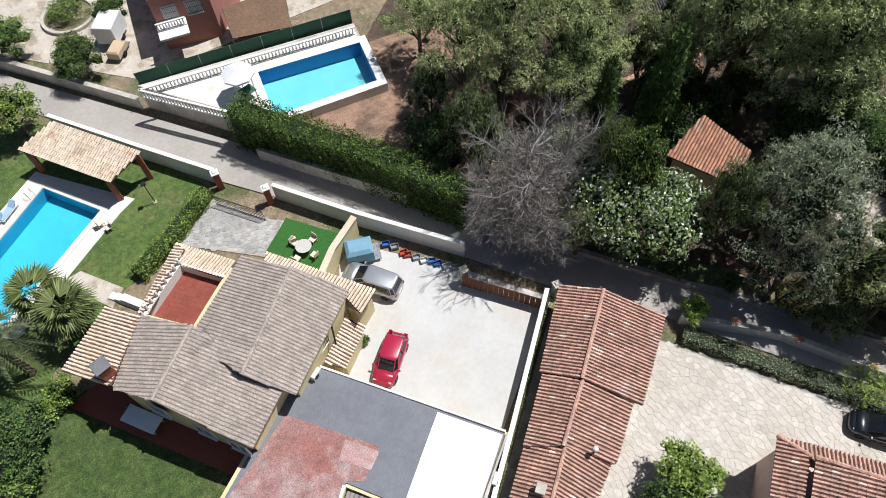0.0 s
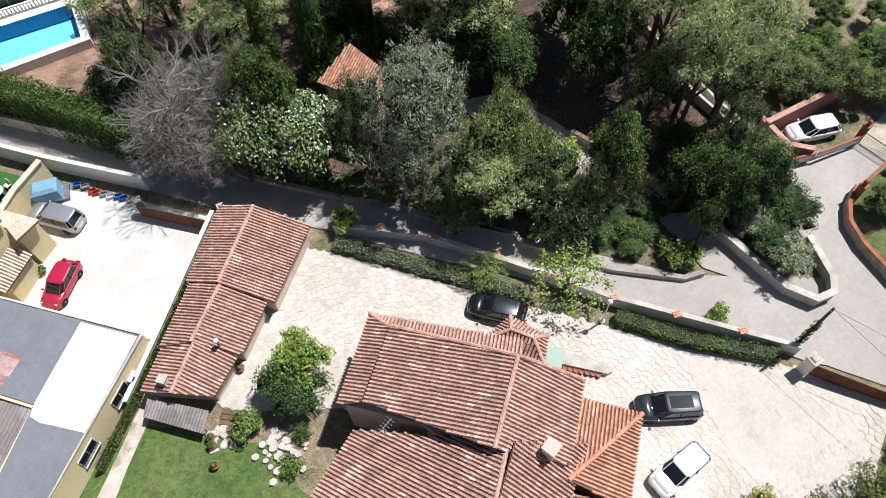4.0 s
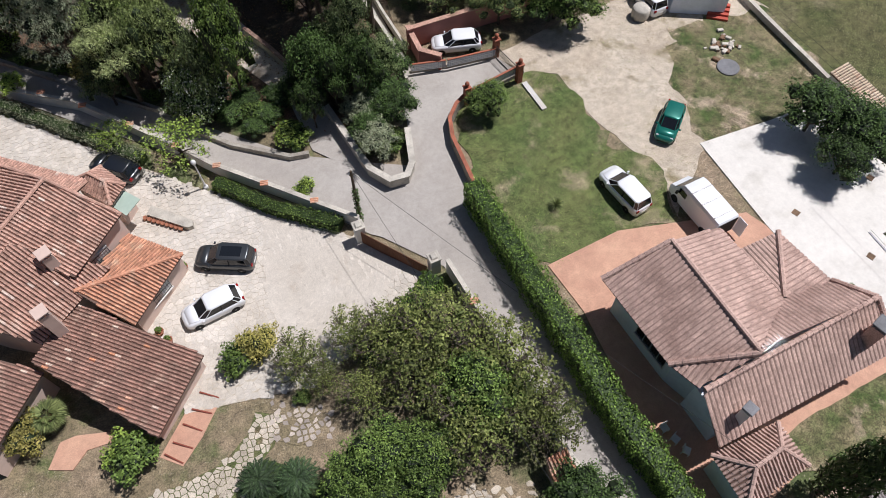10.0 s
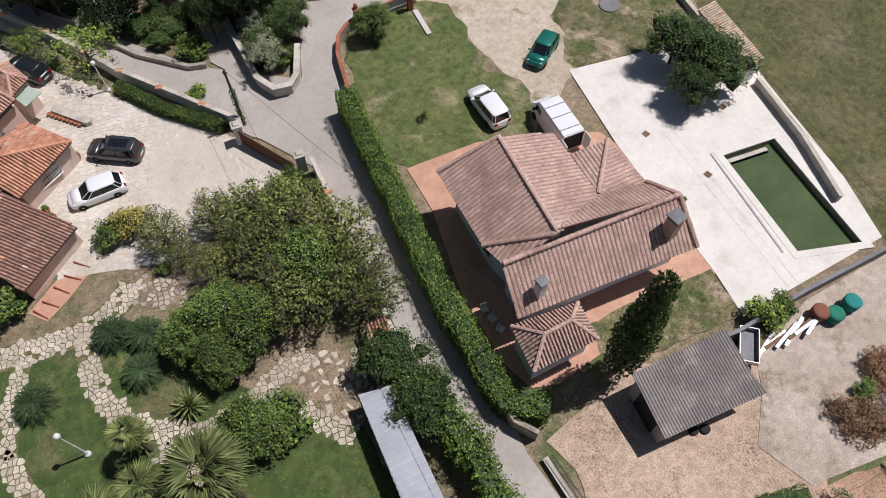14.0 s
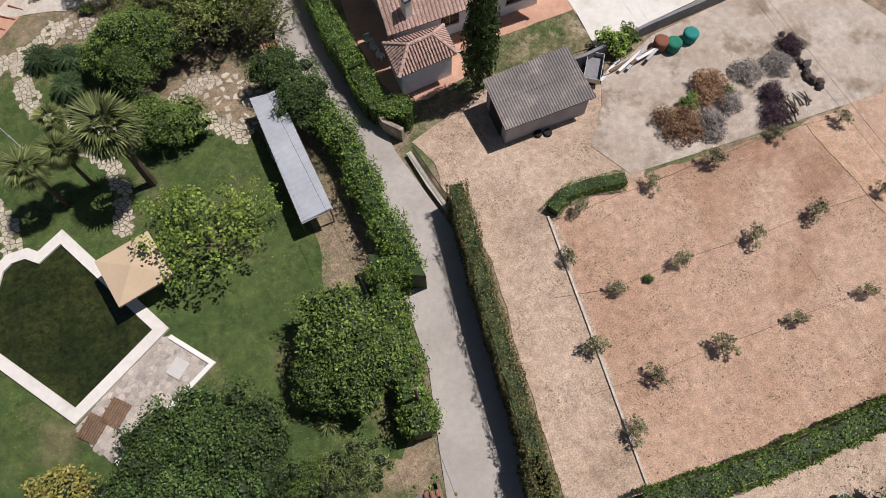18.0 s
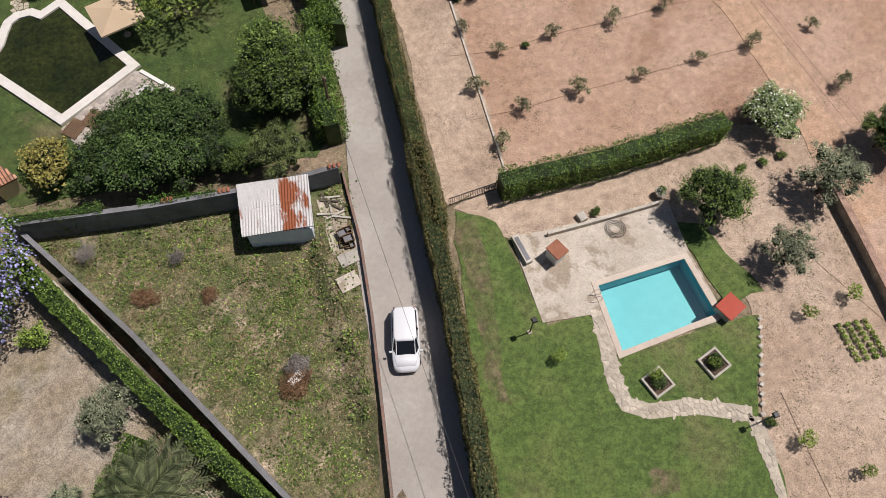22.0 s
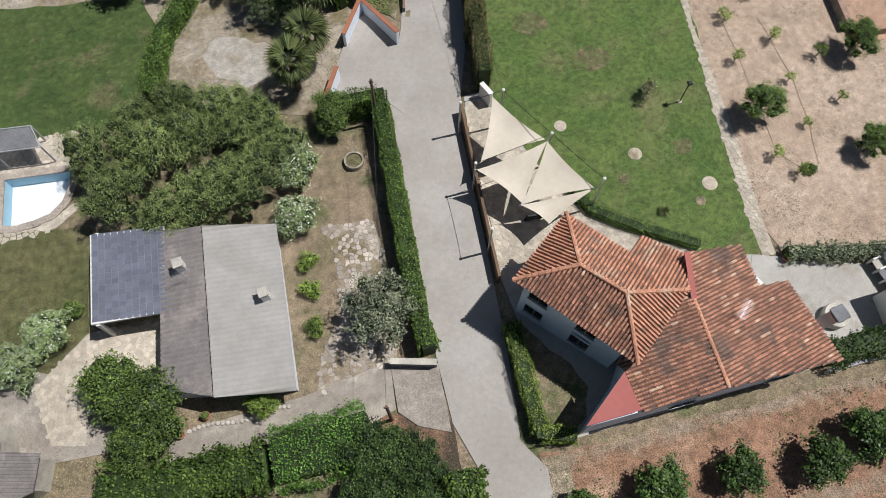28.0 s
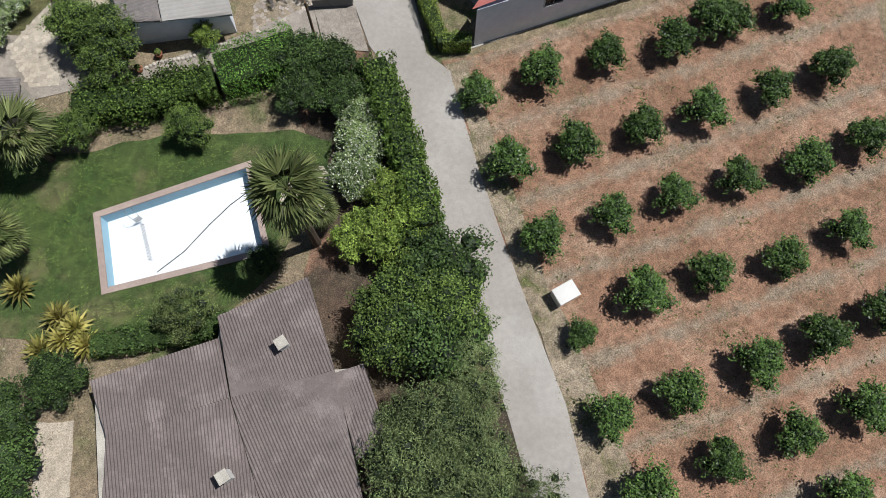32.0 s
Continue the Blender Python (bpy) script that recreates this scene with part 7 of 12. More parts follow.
e0, e1, e2, e3 = (-16.1, 46.5, 0.8), (-10.2, 39.9, 0.8), (-7.2, 41.1, 1.5), (-12.9, 47.5, 1.5)
tile_plane(PG, [e0, e1, e2, e3], TILE_P)
for q in (e0, e1, e2, e3):
    cx, cy = (e0[0] + e2[0]) / 2, (e0[1] + e2[1]) / 2
    x, y = q[0] + (cx - q[0]) * 0.12, q[1] + (cy - q[1]) * 0.12
    o = PG.matrix_basis.translation
    part("post", mesh("post", *box_vf(x - o.x - 0.2, y - o.y - 0.2, -0.2, x - o.x + 0.2, y - o.y + 0.2, q[2] - o.z - 0.2), BRICKW), PG)
pool(P_LEFT, "blue tiled swimming pool with clear water", 0.45, 1.3, 0.15, mat("pale_blue_pool_wall", (0.06, 0.4, 0.6), (0.05, 0.36, 0.56), s2=9, fine=0.05, rough=0.4), mat("blue_pool_floor", (0.12, 0.62, 0.74), (0.1, 0.56, 0.7), s1=0.3, s2=5, fine=0.06), DECK)

# ---------------------------------------------------------------- raised pool terrace across the lane
TP = thing("raised_pool_terrace", 3.0, 44.0, -1.9, label="raised white terrace with a bright blue pool", category="terrace")
walls_block(TP, [(-6.0, 49.1), (13.1, 47.7), (13.0, 45.6), (3.3, 46.3), (2.7, 40.3), (0.1, 42.6)], -2.2, 0.7, OLDWHITE, "terrace_base")
walls_block(TP, [(-5.8, 48.9), (12.8, 47.3), (12.8, 45.4), (3.4, 46.1), (2.7, 40.6), (0.1, 42.8)], 0.7, 0.74, DECK, "terrace_floor")
PB = ccw([(3.6, 45.7), (12.6, 45.0), (12.2, 40.2), (3.3, 40.4)])
ox, oy = 3.0, 44.0
out = offset_poly(PB, -0.7)
n = len(PB)
V = [(x - ox, y - oy, 2.8) for x, y in PB] + [(x - ox, y - oy, 2.8) for x, y in out] + [(x - ox, y - oy, -0.4) for x, y in out]
F = []
for i in range(n):
    j = (i + 1) % n
    F += [(i, n + i, n + j, j), (n + i, 2 * n + i, 2 * n + j, n + j)]
part("pool_shell", mesh("pool_shell", V, F, WHITE), TP)
part("basin_wall", mesh("basin_wall", [(x - ox, y - oy, z) for z in (2.8, 1.3) for x, y in PB], [(i, (i + 1) % n, n + (i + 1) % n, n + i) for i in range(n)], POOLBLUE), TP)
part("basin_floor", mesh("basin_floor", [(x - ox, y - oy, 1.3) for x, y in PB], [tuple(range(n))], POOLPALE), TP)
part("water", mesh("water", [(x - ox, y - oy, 2.6) for x, y in PB], [tuple(range(n))], WATER), TP)


def balustrade(a, b, z, label, h=0.85, step=0.3):
    ob = thing("balustrade", a[0], a[1], z, math.degrees(math.atan2(b[1] - a[1], b[0] - a[0])), label=label, category="railing")
    l = math.dist(a, b)
    part("top_rail", mesh("top_rail", *box_vf(0, -0.1, h - 0.1, l, 0.1, h, 0.02), WHITE), ob)
    part("bottom_rail", mesh("bottom_rail", *box_vf(0, -0.09, 0, l, 0.09, 0.1), WHITE), ob)
    bal = mesh("baluster", *lathe_vf([(0.05, 0.1), (0.09, 0.25), (0.045, 0.5), (0.06, h - 0.1)], 8), WHITE, True)
    for i in range(int(l / step)):
        part("baluster", bal, ob, m=pose((i + 0.5) * step, 0, 0))
    return ob


b0, b1, b2 = (-5.9, 47.6), (12.7, 46.3), (0.1, 41.8)
balustrade(b0, b1, 0.74, "white balustrade of the pool terrace")
balustrade(b0, b2, 0.74, "white balustrade above the lane")
nb = [(-5.8, 49.2), (13.1, 48.1)]
NET = thing("shade_net_fence", nb[0][0], nb[0][1], 0.2, label="green shade netting fence behind the pool", category="fence")
part("netting", mesh("netting", *rel(wall_vf(dense(nb, 2.0), 0.03, 0.4, 1.9, 0.0), (nb[0][0], nb[0][1], 0.2)), GREENNET), NET)
for k in range(8):
    q = Vector(nb[0]).lerp(Vector(nb[1]), k / 7)
    part("post", mesh("post", *tube_vf([(q.x - nb[0][0], q.y - nb[0][1], -1.9), (q.x - nb[0][0], q.y - nb[0][1], 1.75)], [0.03, 0.03], 6), STEEL), NET)

# ---------------------------------------------------------------- long tiled outbuilding
G1 = thing("tiled_outbuilding", 14.0, 8.0, -1.9, label="long low outbuilding with weathered red tile roof", category="building")
for lo, hi in ((((16.1, 17.1, 0.3), (21.2, 11.9, 0.3), (16.3, 7.4, 0.3), (11.7, 12.2, 0.3)), ((18.2, 15.1, 1.1), (13.6, 10.4, 1.1))), (((12.0, 12.2, 0.1), (15.9, 7.8, 0.1), (12.9, 5.1, 0.1), (8.4, 8.5, 0.1)), ((13.8, 10.5, 0.9), (10.4, 7.3, 0.9))), (((8.9, 8.9, -0.1), (12.7, 5.3, -0.1), (10.2, 3.4, -0.1), (6.2, 6.2, -0.1)), ((10.6, 7.3, 0.7), (8.0, 4.7, 0.7)))):
    tile_plane(G1, [lo[3], lo[0], hi[0], hi[1]], TILE_R)
    tile_plane(G1, [lo[1], lo[2], hi[1], hi[0]], TILE_R)
    ridge(G1, list(hi), TILE_R)
    walls_block(G1, offset_poly(ccw([q[:2] for q in lo]), 0.35), -2.2, lo[0][2] - 0.1, PINKW)
chimney(G1, 7.9, 5.7, 0.0, 1.1, 0.5, OLDWHITE, OLDWHITE, 45)
part("flue_pipe", mesh("flue_pipe", *tube_vf([tuple(Vector(v) - G1.matrix_basis.translation) for v in ((11.9, 6.2, 0.2), (11.9, 6.2, 1.3))], [0.08, 0.08], 8), TERRAPOT), G1)
part("cowl", mesh("cowl", *rel(([(v[0] + 11.9, v[1] + 6.2, v[2] + 1.3) for v in lathe_vf([(0.08, 0), (0.2, 0.06), (0.16, 0.22), (0.02, 0.26)], 10)[0]], lathe_vf([(0.08, 0), (0.2, 0.06), (0.16, 0.22), (0.02, 0.26)], 10)[1]), G1.matrix_basis.translation), PLASTICW, True), G1)
sheet_plane(G1, [(8.6, 1.8, -0.85), (5.6, 4.9, -0.85), (6.4, 5.8, -0.5), (9.5, 2.9, -0.5)], FIBRE, pitch=0.22)
for q in ((5.9, 4.9), (8.7, 2.2)):
    part("post", mesh("post", *tube_vf([tuple(Vector((*q, z)) - G1.matrix_basis.translation) for z in (-2.2, -0.85)], [0.05, 0.05], 6), WOOD), G1)
WS = thing("wooden_steps", 10.4, 2.1, g(10.4, 2.1), -40, label="short flight of grey timber garden steps", category="steps")
for k in range(5):
    part("tread", mesh("tread", *box_vf(-0.75, -0.17, 0.0, 0.75, 0.17, 0.1, 0.02), OLDWHITE if k < 0 else WOOD), WS, m=pose(0.02 * k, 0.42 - 0.34 * k, 0.3 - 0.08 * k))
for k in range(22):
    q = (8.4 + 1.8 * rnd.random(), 0.4 + 1.7 * rnd.random())
    w = rnd.uniform(0.14, 0.3)
    BS = thing("white_stone", q[0], q[1], rz=rnd.uniform(0, 360), label="rough white stone in the rockery", category="stone", group="rockery stones")
    part("stone", mesh("stone", *box_vf(-w, -w * 0.7, -0.05, w, w * 0.7, w * 0.7, w * 0.25), ROCK), BS)

# ---------------------------------------------------------------- red-tiled villa with several roofs
VB = thing("red_tiled_villa", 24.0, -8.0, -1.9, label="rambling villa with weathered red tile roofs", category="house")
w0, w1 = (21.3, 2.0, 2.7), (16.8, -2.3, 2.7)
q0, q1 = (26.9, -6.3, 5.9), (22.9, -10.0, 5.9)
v0, v1 = (30.2, -8.8, 3.1), (26.5, -12.4, 3.1)
m0, m1 = (21.9, 0.1, 3.7), (18.2, -3.3, 3.7)
tile_plane(VB, [m1, m0, q0, q1], TILE_R)
tile_plane(VB, [v0, v1, q1, q0], TILE_R)
tile_plane(VB, [m0, v0, q0], TILE_R)
tile_plane(VB, [w1, w0, (21.9, 0.3, 3.3), (18.1, -3.1, 3.3)], TILE_R)
tile_plane(VB, [w0, (28.6, -4.6, 2.7), (27.6, -5.9, 3.2), (22.0, 0.2, 3.3)], TILE_R)
ridge(VB, [q0, q1], TILE_R), ridge(VB, [m0, q0], TILE_R), ridge(VB, [q0, v0], TILE_R), ridge(VB, [w0, (21.9, 0.2, 3.3)], TILE_R)
walls_block(VB, [(21.4, 1.5), (29.9, -8.5), (26.5, -11.8), (22.9, -8.2), (17.2, -2.4)], -2.2, 2.4, PINKW)
x0, x1 = (17.0, -4.0, 2.1), (13.1, -6.2, 2.1)
y0, y1 = (23.9, -9.9, 5.3), (20.1, -13.6, 5.3)
z0, z1 = (28.4, -11.8, 2.0), (23.4, -15.5, 2.0)
tile_plane(VB, [x1, x0, y0, y1], TILE_R)
tile_plane(VB, [z0, z1, y1, y0], TILE_R)
ridge(VB, [y0, y1], TILE_R)
walls_block(VB, [(17.2, -4.4), (28.0, -11.8), (23.5, -15.0), (19.9, -12.3), (13.4, -6.3)], -2.2, 1.6, PINKW)
h0, h1, h2, h3 = (29.7, -8.6, 0.6), (32.8, -11.9, 0.6), (28.6, -15.9, 0.6), (26.1, -13.0, 2.5)
tile_plane(VB, [h0, h1, h3], TILE_O)
tile_plane(VB, [h1, h2, h3], TILE_O)
ridge(VB, [h1, h3], TILE_O)
walls_block(VB, [(29.3, -8.8), (32.5, -11.6), (28.6, -15.2), (26.0, -11.6)], -2.2, 0.4, PINKW)
s0, s1, s2, s3 = (32.1, -19.7, 0.3), (28.3, -23.9, 0.7), (22.7, -16.5, 2.1), (25.9, -13.4, 2.1)
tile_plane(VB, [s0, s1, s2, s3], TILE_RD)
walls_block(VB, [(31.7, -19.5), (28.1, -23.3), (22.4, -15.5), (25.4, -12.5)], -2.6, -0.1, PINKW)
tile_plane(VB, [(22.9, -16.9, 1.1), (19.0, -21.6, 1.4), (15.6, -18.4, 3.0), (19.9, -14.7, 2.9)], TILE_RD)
walls_block(VB, [(22.5, -16.7), (18.7, -21.3), (14.8, -17.5), (19.2, -13.8)], -2.6, 0.9, PINKW)
n0, n1, n2, n3 = (29.3, -2.4, 1.3), (30.6, -4.8, 1.3), (29.3, -6.2, 1.3), (27.0, -2.8, 1.3)
hip_roof(VB, [n0, n1, n2, n3], 0.8, TILE_R)
walls_block(VB, [(29.2, -2.5), (30.4, -4.7), (29.4, -5.8), (27.2, -2.8)], -2.2, 1.2, PINKW)
part("awning", mesh("awning", *rel(prism_vf([(30.3, -4.8), (31.2, -6.1), (30.0, -7.1), (29.2, -5.8)], 0.7, 0.76), (24.0, -8.0, -1.9)), mat("green_sheet", (0.4, 0.5, 0.42), fine=0.05)), VB)
for q, zz in zip(((25.7, -11.4), (24.7, -15.1), (21.1, -6.6)), (5.2, 4.7, 3.6)):
    chimney(VB, *q, 1.5, zz, 0.7, PINKW, PINKW, 20)
window_on(VB, *((28.5, -14.9), (32.4, -12.0)), 0.5, -1.0, 1.8, 1.1, 1, True, PLASTICW)
window_on(VB, *((25.9, -11.8), (29.1, -9.7)), 0.6, 1.0, 1.6, 1.1, 1, True, PLASTICW)
plan = thing("raised_planter", 34.0, -6.5, label="curved white planter with clipped green edging", category="planter")
part("bed_wall", mesh("bed_wall", *rel(prism_vf([(31.4, -5.1), (33.9, -7.8), (33.8, -8.3), (33.4, -8.3), (30.9, -5.8)], -1.95, -1.45), (34.0, -6.5, g(34, -6.5))), OLDWHITE), plan)

# ---------------------------------------------------------------- brown-roofed villa with pool
VC = thing("brown_roofed_villa", 62.0, -33.0, -0.7, label="pale blue villa with brown tile roof", category="house")
p0, p1 = (56.6, -27.2, 3.6), (57.1, -33.7, 3.6)
p2 = (61.1, -35.8, 5.7)
p3 = (60.8, -27.6, 5.8)
p4 = (65.5, -33.3, 4.2)
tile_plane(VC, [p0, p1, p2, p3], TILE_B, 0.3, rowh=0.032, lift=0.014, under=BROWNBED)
p5 = (65.1, -27.5, 4.2)
tile_plane(VC, [p4, p5, p3, p2], TILE_B, 0.3, rowh=0.032, lift=0.014, under=BROWNBED)
p6 = (57.7, -35.6, 3.8)
tile_plane(VC, [p1, p6, p2], TILE_B, 0.3, rowh=0.032, lift=0.014, under=BROWNBED)
p7, p8, p9, p10 = (57.2, -38.8, 2.7), (70.2, -38.6, 2.7), (69.8, -35.8, 5.1), (57.3, -36.1, 5.1)
tile_plane(VC, [p7, p8, p9, p10], TILE_B, 0.3, rowh=0.032, lift=0.014, under=BROWNBED)
p11, p12 = (65.5, -33.3, 4.2), (69.1, -33.5, 3.9)
tile_plane(VC, [p11, p12, p9, p2], TILE_B, 0.3, rowh=0.032, lift=0.014, under=BROWNBED)
p13, p14, p15 = (65.8, -29.1, 3.3), (68.6, -29.2, 3.7), (65.5, -33.3, 4.2)
tile_plane(VC, [p13, p14, p15], TILE_B, 0.3, rowh=0.032, lift=0.014, under=BROWNBED)
tile_plane(VC, [p14, p12, p15], TILE_B, 0.3, rowh=0.032, lift=0.014, under=BROWNBED)
for pr in ([p3, p2], [p1, p2], [p10, p9], [p14, p15], [p9, p8], [p9, p12], [p0, p3]):
    ridge(VC, pr, TILE_B, 0.17)
walls_block(VC, [(57.7, -27.9), (61.5, -27.4), (65.0, -27.9), (65.4, -32.5), (62.4, -34.2), (58.7, -35.3), (58.1, -33.5)], -1.0, 3.3, BLUEW)
walls_block(VC, [(58.2, -35.3), (62.5, -34.3), (66.6, -32.2), (69.4, -33.1), (70.8, -34.9), (69.8, -37.6), (58.3, -37.9)], -1.0, 2.5, BLUEW, "wing_shell")
hip_roof(VC, [(56.8, -39.0, 2.2), (61.3, -39.1, 2.2), (61.3, -41.7, 2.2), (56.8, -42.1, 2.2)], 1.1, TILE_B)
walls_block(VC, [(57.1, -39.2), (61.0, -39.2), (61.1, -41.3), (57.1, -41.7)], -1.0, 1.9, BLUEW, "porch_shell")
chimney(VC, *((59.0, -38.0)), 3.0, 4.9, 0.55, WHITE, DARKWALL, 15)
chimney(VC, *((68.5, -37.4)), 3.0, 5.6, 0.8, TILE_B, DARKWALL, 15)
wa, wb = (57.7, -27.9), (58.1, -33.5)
for f in (0.55, 0.8):
    window_on(VC, wa, wb, f, 0.6, 1.3, 1.3, 1)
wa, wb = (58.3, -37.93), (69.8, -37.63)
for f in (0.35, 0.6, 0.82):
    window_on(VC, wa, wb, f, 0.6, 1.4, 1.2, 1)
pool(P_GREEN, "pool of murky green water with pale coping", 0.55, 1.6, 0.5, mat("stained_pool_wall", (0.3, 0.27, 0.19), (0.2, 0.2, 0.13), s1=0.6, s2=6, fine=0.2), GREENWATER, DECK, GREENWATER)
ps = (78.7, -31.5), (82.4, -31.6)
for k in range(3):
    STP = thing("pool_step", *ps[0], -1.2 - 0.02 * k, label="pale concrete step at the pool end", category="step")
    part("tread", mesh("tread", *rel(wall_vf([ps[0], ps[1]], 0.35 + 0.3 * k, -0.3, 0.14 - 0.12 * k, -1.2), (*ps[0], -1.2)), OLDWHITE), STP)

# ---------------------------------------------------------------- barn, sheds, huts
BN = thing("barn", 65.0, -47.0, -0.7, label="grey barn with corrugated fibre-cement roof", category="barn")
k0, k1, k2, k3 = (62.1, -48.5, 1.6), (69.1, -48.4, 1.6), (68.8, -44.1, 2.3), (62.1, -44.5, 2.3)
sheet_plane(BN, [k0, k1, k2, k3], FIBRE, 0.2, 0.035)
walls_block(BN, offset_poly(ccw([q[:2] for q in (k0, k1, k2, k3)]), 0.3), -1.0, 1.55, GREYW)
bo = BN.matrix_basis.translation
dm = [Vector(k0).lerp(Vector(k3), f) for f in (0.25, 0.75)]
# black sheet on the wall, painting the dark inside of an open doorway
part("doorway", mesh("doorway", *rel(wall_vf([tuple(q.to_2d() + (Vector(k1) - Vector(k0)).normalized().to_2d() * 0.26) for q in dm], 0.06, 0.0, 1.9), bo), IRON), BN)
for q in ((64.9, -48.4), (65.6, -48.6),):
    ty = thing("old_tyre", *q, label="old tyre leaning by the barn", category="tyre")
    part("tread", mesh("tread", *lathe_vf([(0.18, 0.0), (0.3, 0.0), (0.32, 0.08), (0.3, 0.18), (0.18, 0.18)], 14), TYRE), ty)
TS = thing("tin_roofed_shed", 46.0, -42.0, label="open shed with shiny corrugated tin roof", category="shed")
t0, t1, t2, t3 = (47.1, -49.8, 1.3), (46.6, -39.2, 1.3), (48.6, -39.5, 1.7), (49.3, -49.7, 1.7)
sheet_plane(TS, [t0, t1, t2, t3], TIN, 0.42, 0.05)
for q in (t0, t1, t2, t3):
    part("post", mesh("post", *tube_vf([(q[0] - 46 + (46.6 - q[0]) * 0.06, q[1] + 42 + (-43 - q[1]) * 0.04, -0.2), (q[0] - 46 + (46.6 - q[0]) * 0.06, q[1] + 42 + (-43 - q[1]) * 0.04, q[2] + 0.6)], [0.06, 0.06], 6), WOOD), TS)
RS = thing("rusty_roofed_shed", 44.0, -69.0, -1.5, label="pale shed with rust-streaked corrugated roof", category="shed")
u0, u1, u2, u3 = (41.3, -71.3, 0.7), (46.2, -72.5, 1.4), (46.9, -68.6, 1.8), (41.9, -67.4, 1.3)
sheet_plane(RS, [u0, u1, u2, u3], RUST, 0.2, 0.03)
walls_block(RS, offset_poly(ccw([q[:2] for q in (u0, u1, u2, u3)]), 0.25), -1.8, 0.6, BLUEW)
HU = thing("small_tiled_hut", 20.0, -62.0, label="small hut with orange tile roof", category="hut")
u0, u1, u2, u3 = (25.5, -62.0, 1.1), (27.4, -61.5, 1.1), (26.6, -60.5, 1.6), (24.9, -60.8, 1.6)
HU.matrix_basis = pose(u0[0], u0[1], g(u0[0], u0[1]))
tile_plane(HU, [u0, u1, u2, u3], TILE_O)
walls_block(HU, offset_poly(ccw([q[:2] for q in (u0, u1, u2, u3)]), 0.15), g(u0[0], u0[1]) - 0.2, g(u0[0], u0[1]) + 1.7, CREAM)
HV = thing("brick_shelter", 49.0, -34.0, label="little lane-side shelter with red tile roof", category="hut")
u0, u1, u2, u3 = (48.3, -36.3, 0.8), (49.9, -36.3, 0.8), (49.8, -34.9, 1.3), (48.5, -35.0, 1.3)
tile_plane(HV, [u0, u1, u2, u3], TILE_O)
HV.matrix_basis = pose(u0[0], u0[1], g(u0[0], u0[1]))
for c in list(HV.children):
    c.matrix_basis = pose(49.0 - u0[0], -34.0 - u0[1], g(49.0, -34.0) - g(u0[0], u0[1]))
walls_block(HV, offset_poly(ccw([q[:2] for q in (u0, u1, u2, u3)]), 0.12), -0.9, 0.7, STONEW)

# ---------------------------------------------------------------- white-roofed house
VE = thing("white_roofed_house", 26.0, -116.0, -0.7, label="low blue house with pale sheet roof and slate porch", category="house")
e0, e1, e2, e3 = (32.2, -112.0, 2.1), (31.7, -123.6, 2.1), (26.8, -122.9, 2.7), (27.4, -111.2, 2.7)
sheet_plane(VE, [e0, e1, e2, e3], FIBRE_L, 0.34, 0.035, lap=0.45)
f0, f1, f2, f3 = (23.5, -121.4, 2.0), (24.4, -110.6, 2.0), (27.3, -111.1, 2.5), (26.7, -122.8, 2.5)
sheet_plane(VE, [f0, f1, f2, f3], FIBRE, 0.34, 0.035, lap=0.45)
walls_block(VE, [(24.7, -110.8), (31.8, -112.1), (31.4, -123.0), (23.7, -121.6)], -1.0, 2.0, BLUEW)
pz = [(19.8, -109.8), (24.7, -110.3), (24.3, -116.5), (19.5, -116.2)]
walls_block(VE, pz, 1.85, 2.05, WHITE, "porch_slab")
walls_block(VE, offset_poly(ccw(pz), 0.15), 2.05, 2.06, DARKWALL, "porch_bed")
for q in pz[:1] + pz[3:]:
    part("porch_post", mesh("porch_post", *box_vf(q[0] - 26 + 0.25, q[1] + 116 - 0.12, 0, q[0] - 26 + 0.5, q[1] + 116 + 0.12, 2.6), WHITE), VE)
a, b, d4 = Vector(pz[0]), Vector(pz[1]), Vector(pz[3])
slate = mesh("slate", *box_vf(0.012, 0.012, 0, 0.4, 0.4, 0.012), SLATE)
nu, nv = int((b - a).length / 0.42), int((d4 - a).length / 0.42)
for i in range(nu):
    for j in range(nv):
        if (i * nv + j) < 290:
            q = a + (b - a) * (i + 0.15) / (nu + 0.2) + (d4 - a) * (j + 0.9) / (nv + 0.2)
            part("slate", slate, VE, m=pose(q.x - 26, q.y + 116, 2.762, 0, 0, math.degrees(math.atan2((b - a).y, (b - a).x))))
for q in ((30.8, -117.1), (25.7, -113.8),):
    chimney(VE, *q, 1.5, 3.3, 0.55, WHITE, OLDWHITE, 8)

# ---------------------------------------------------------------- orange-roofed villa
VD = thing("orange_roofed_villa", 54.0, -122.0, -0.7, label="pale blue villa with bright orange tile roofs", category="house")
w0, w1, w2 = (46.2, -120.8, 5.5), (50.7, -117.3, 5.5), (51.9, -127.5, 5.2)
k0, k1 = (50.0, -121.3, 7.0), (52.1, -123.6, 7.0)
k3, k4, k5, k2 = (53.7, -120.8, 5.6), (55.1, -119.6, 4.7), (57.5, -121.4, 4.4), (56.3, -124.0, 5.7)
tile_plane(VD, [w0, w1, k0], TILE_O)
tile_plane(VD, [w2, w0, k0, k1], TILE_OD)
tile_plane(VD, [w1, k3, k4, k5, k2, k1, k0], TILE_O)
tile_plane(VD, [w2, k2, k1], TILE_O)
for pr in ([w0, k0], [w1, k0], [k0, k1], [k1, k2], [k1, w2]):
    ridge(VD, pr, TILE_O)
s0, s1, s2, s3 = (51.4, -127.5, 4.1), (51.6, -130.1, 4.1), (56.5, -130.1, 5.4), (56.5, -124.6, 5.4)
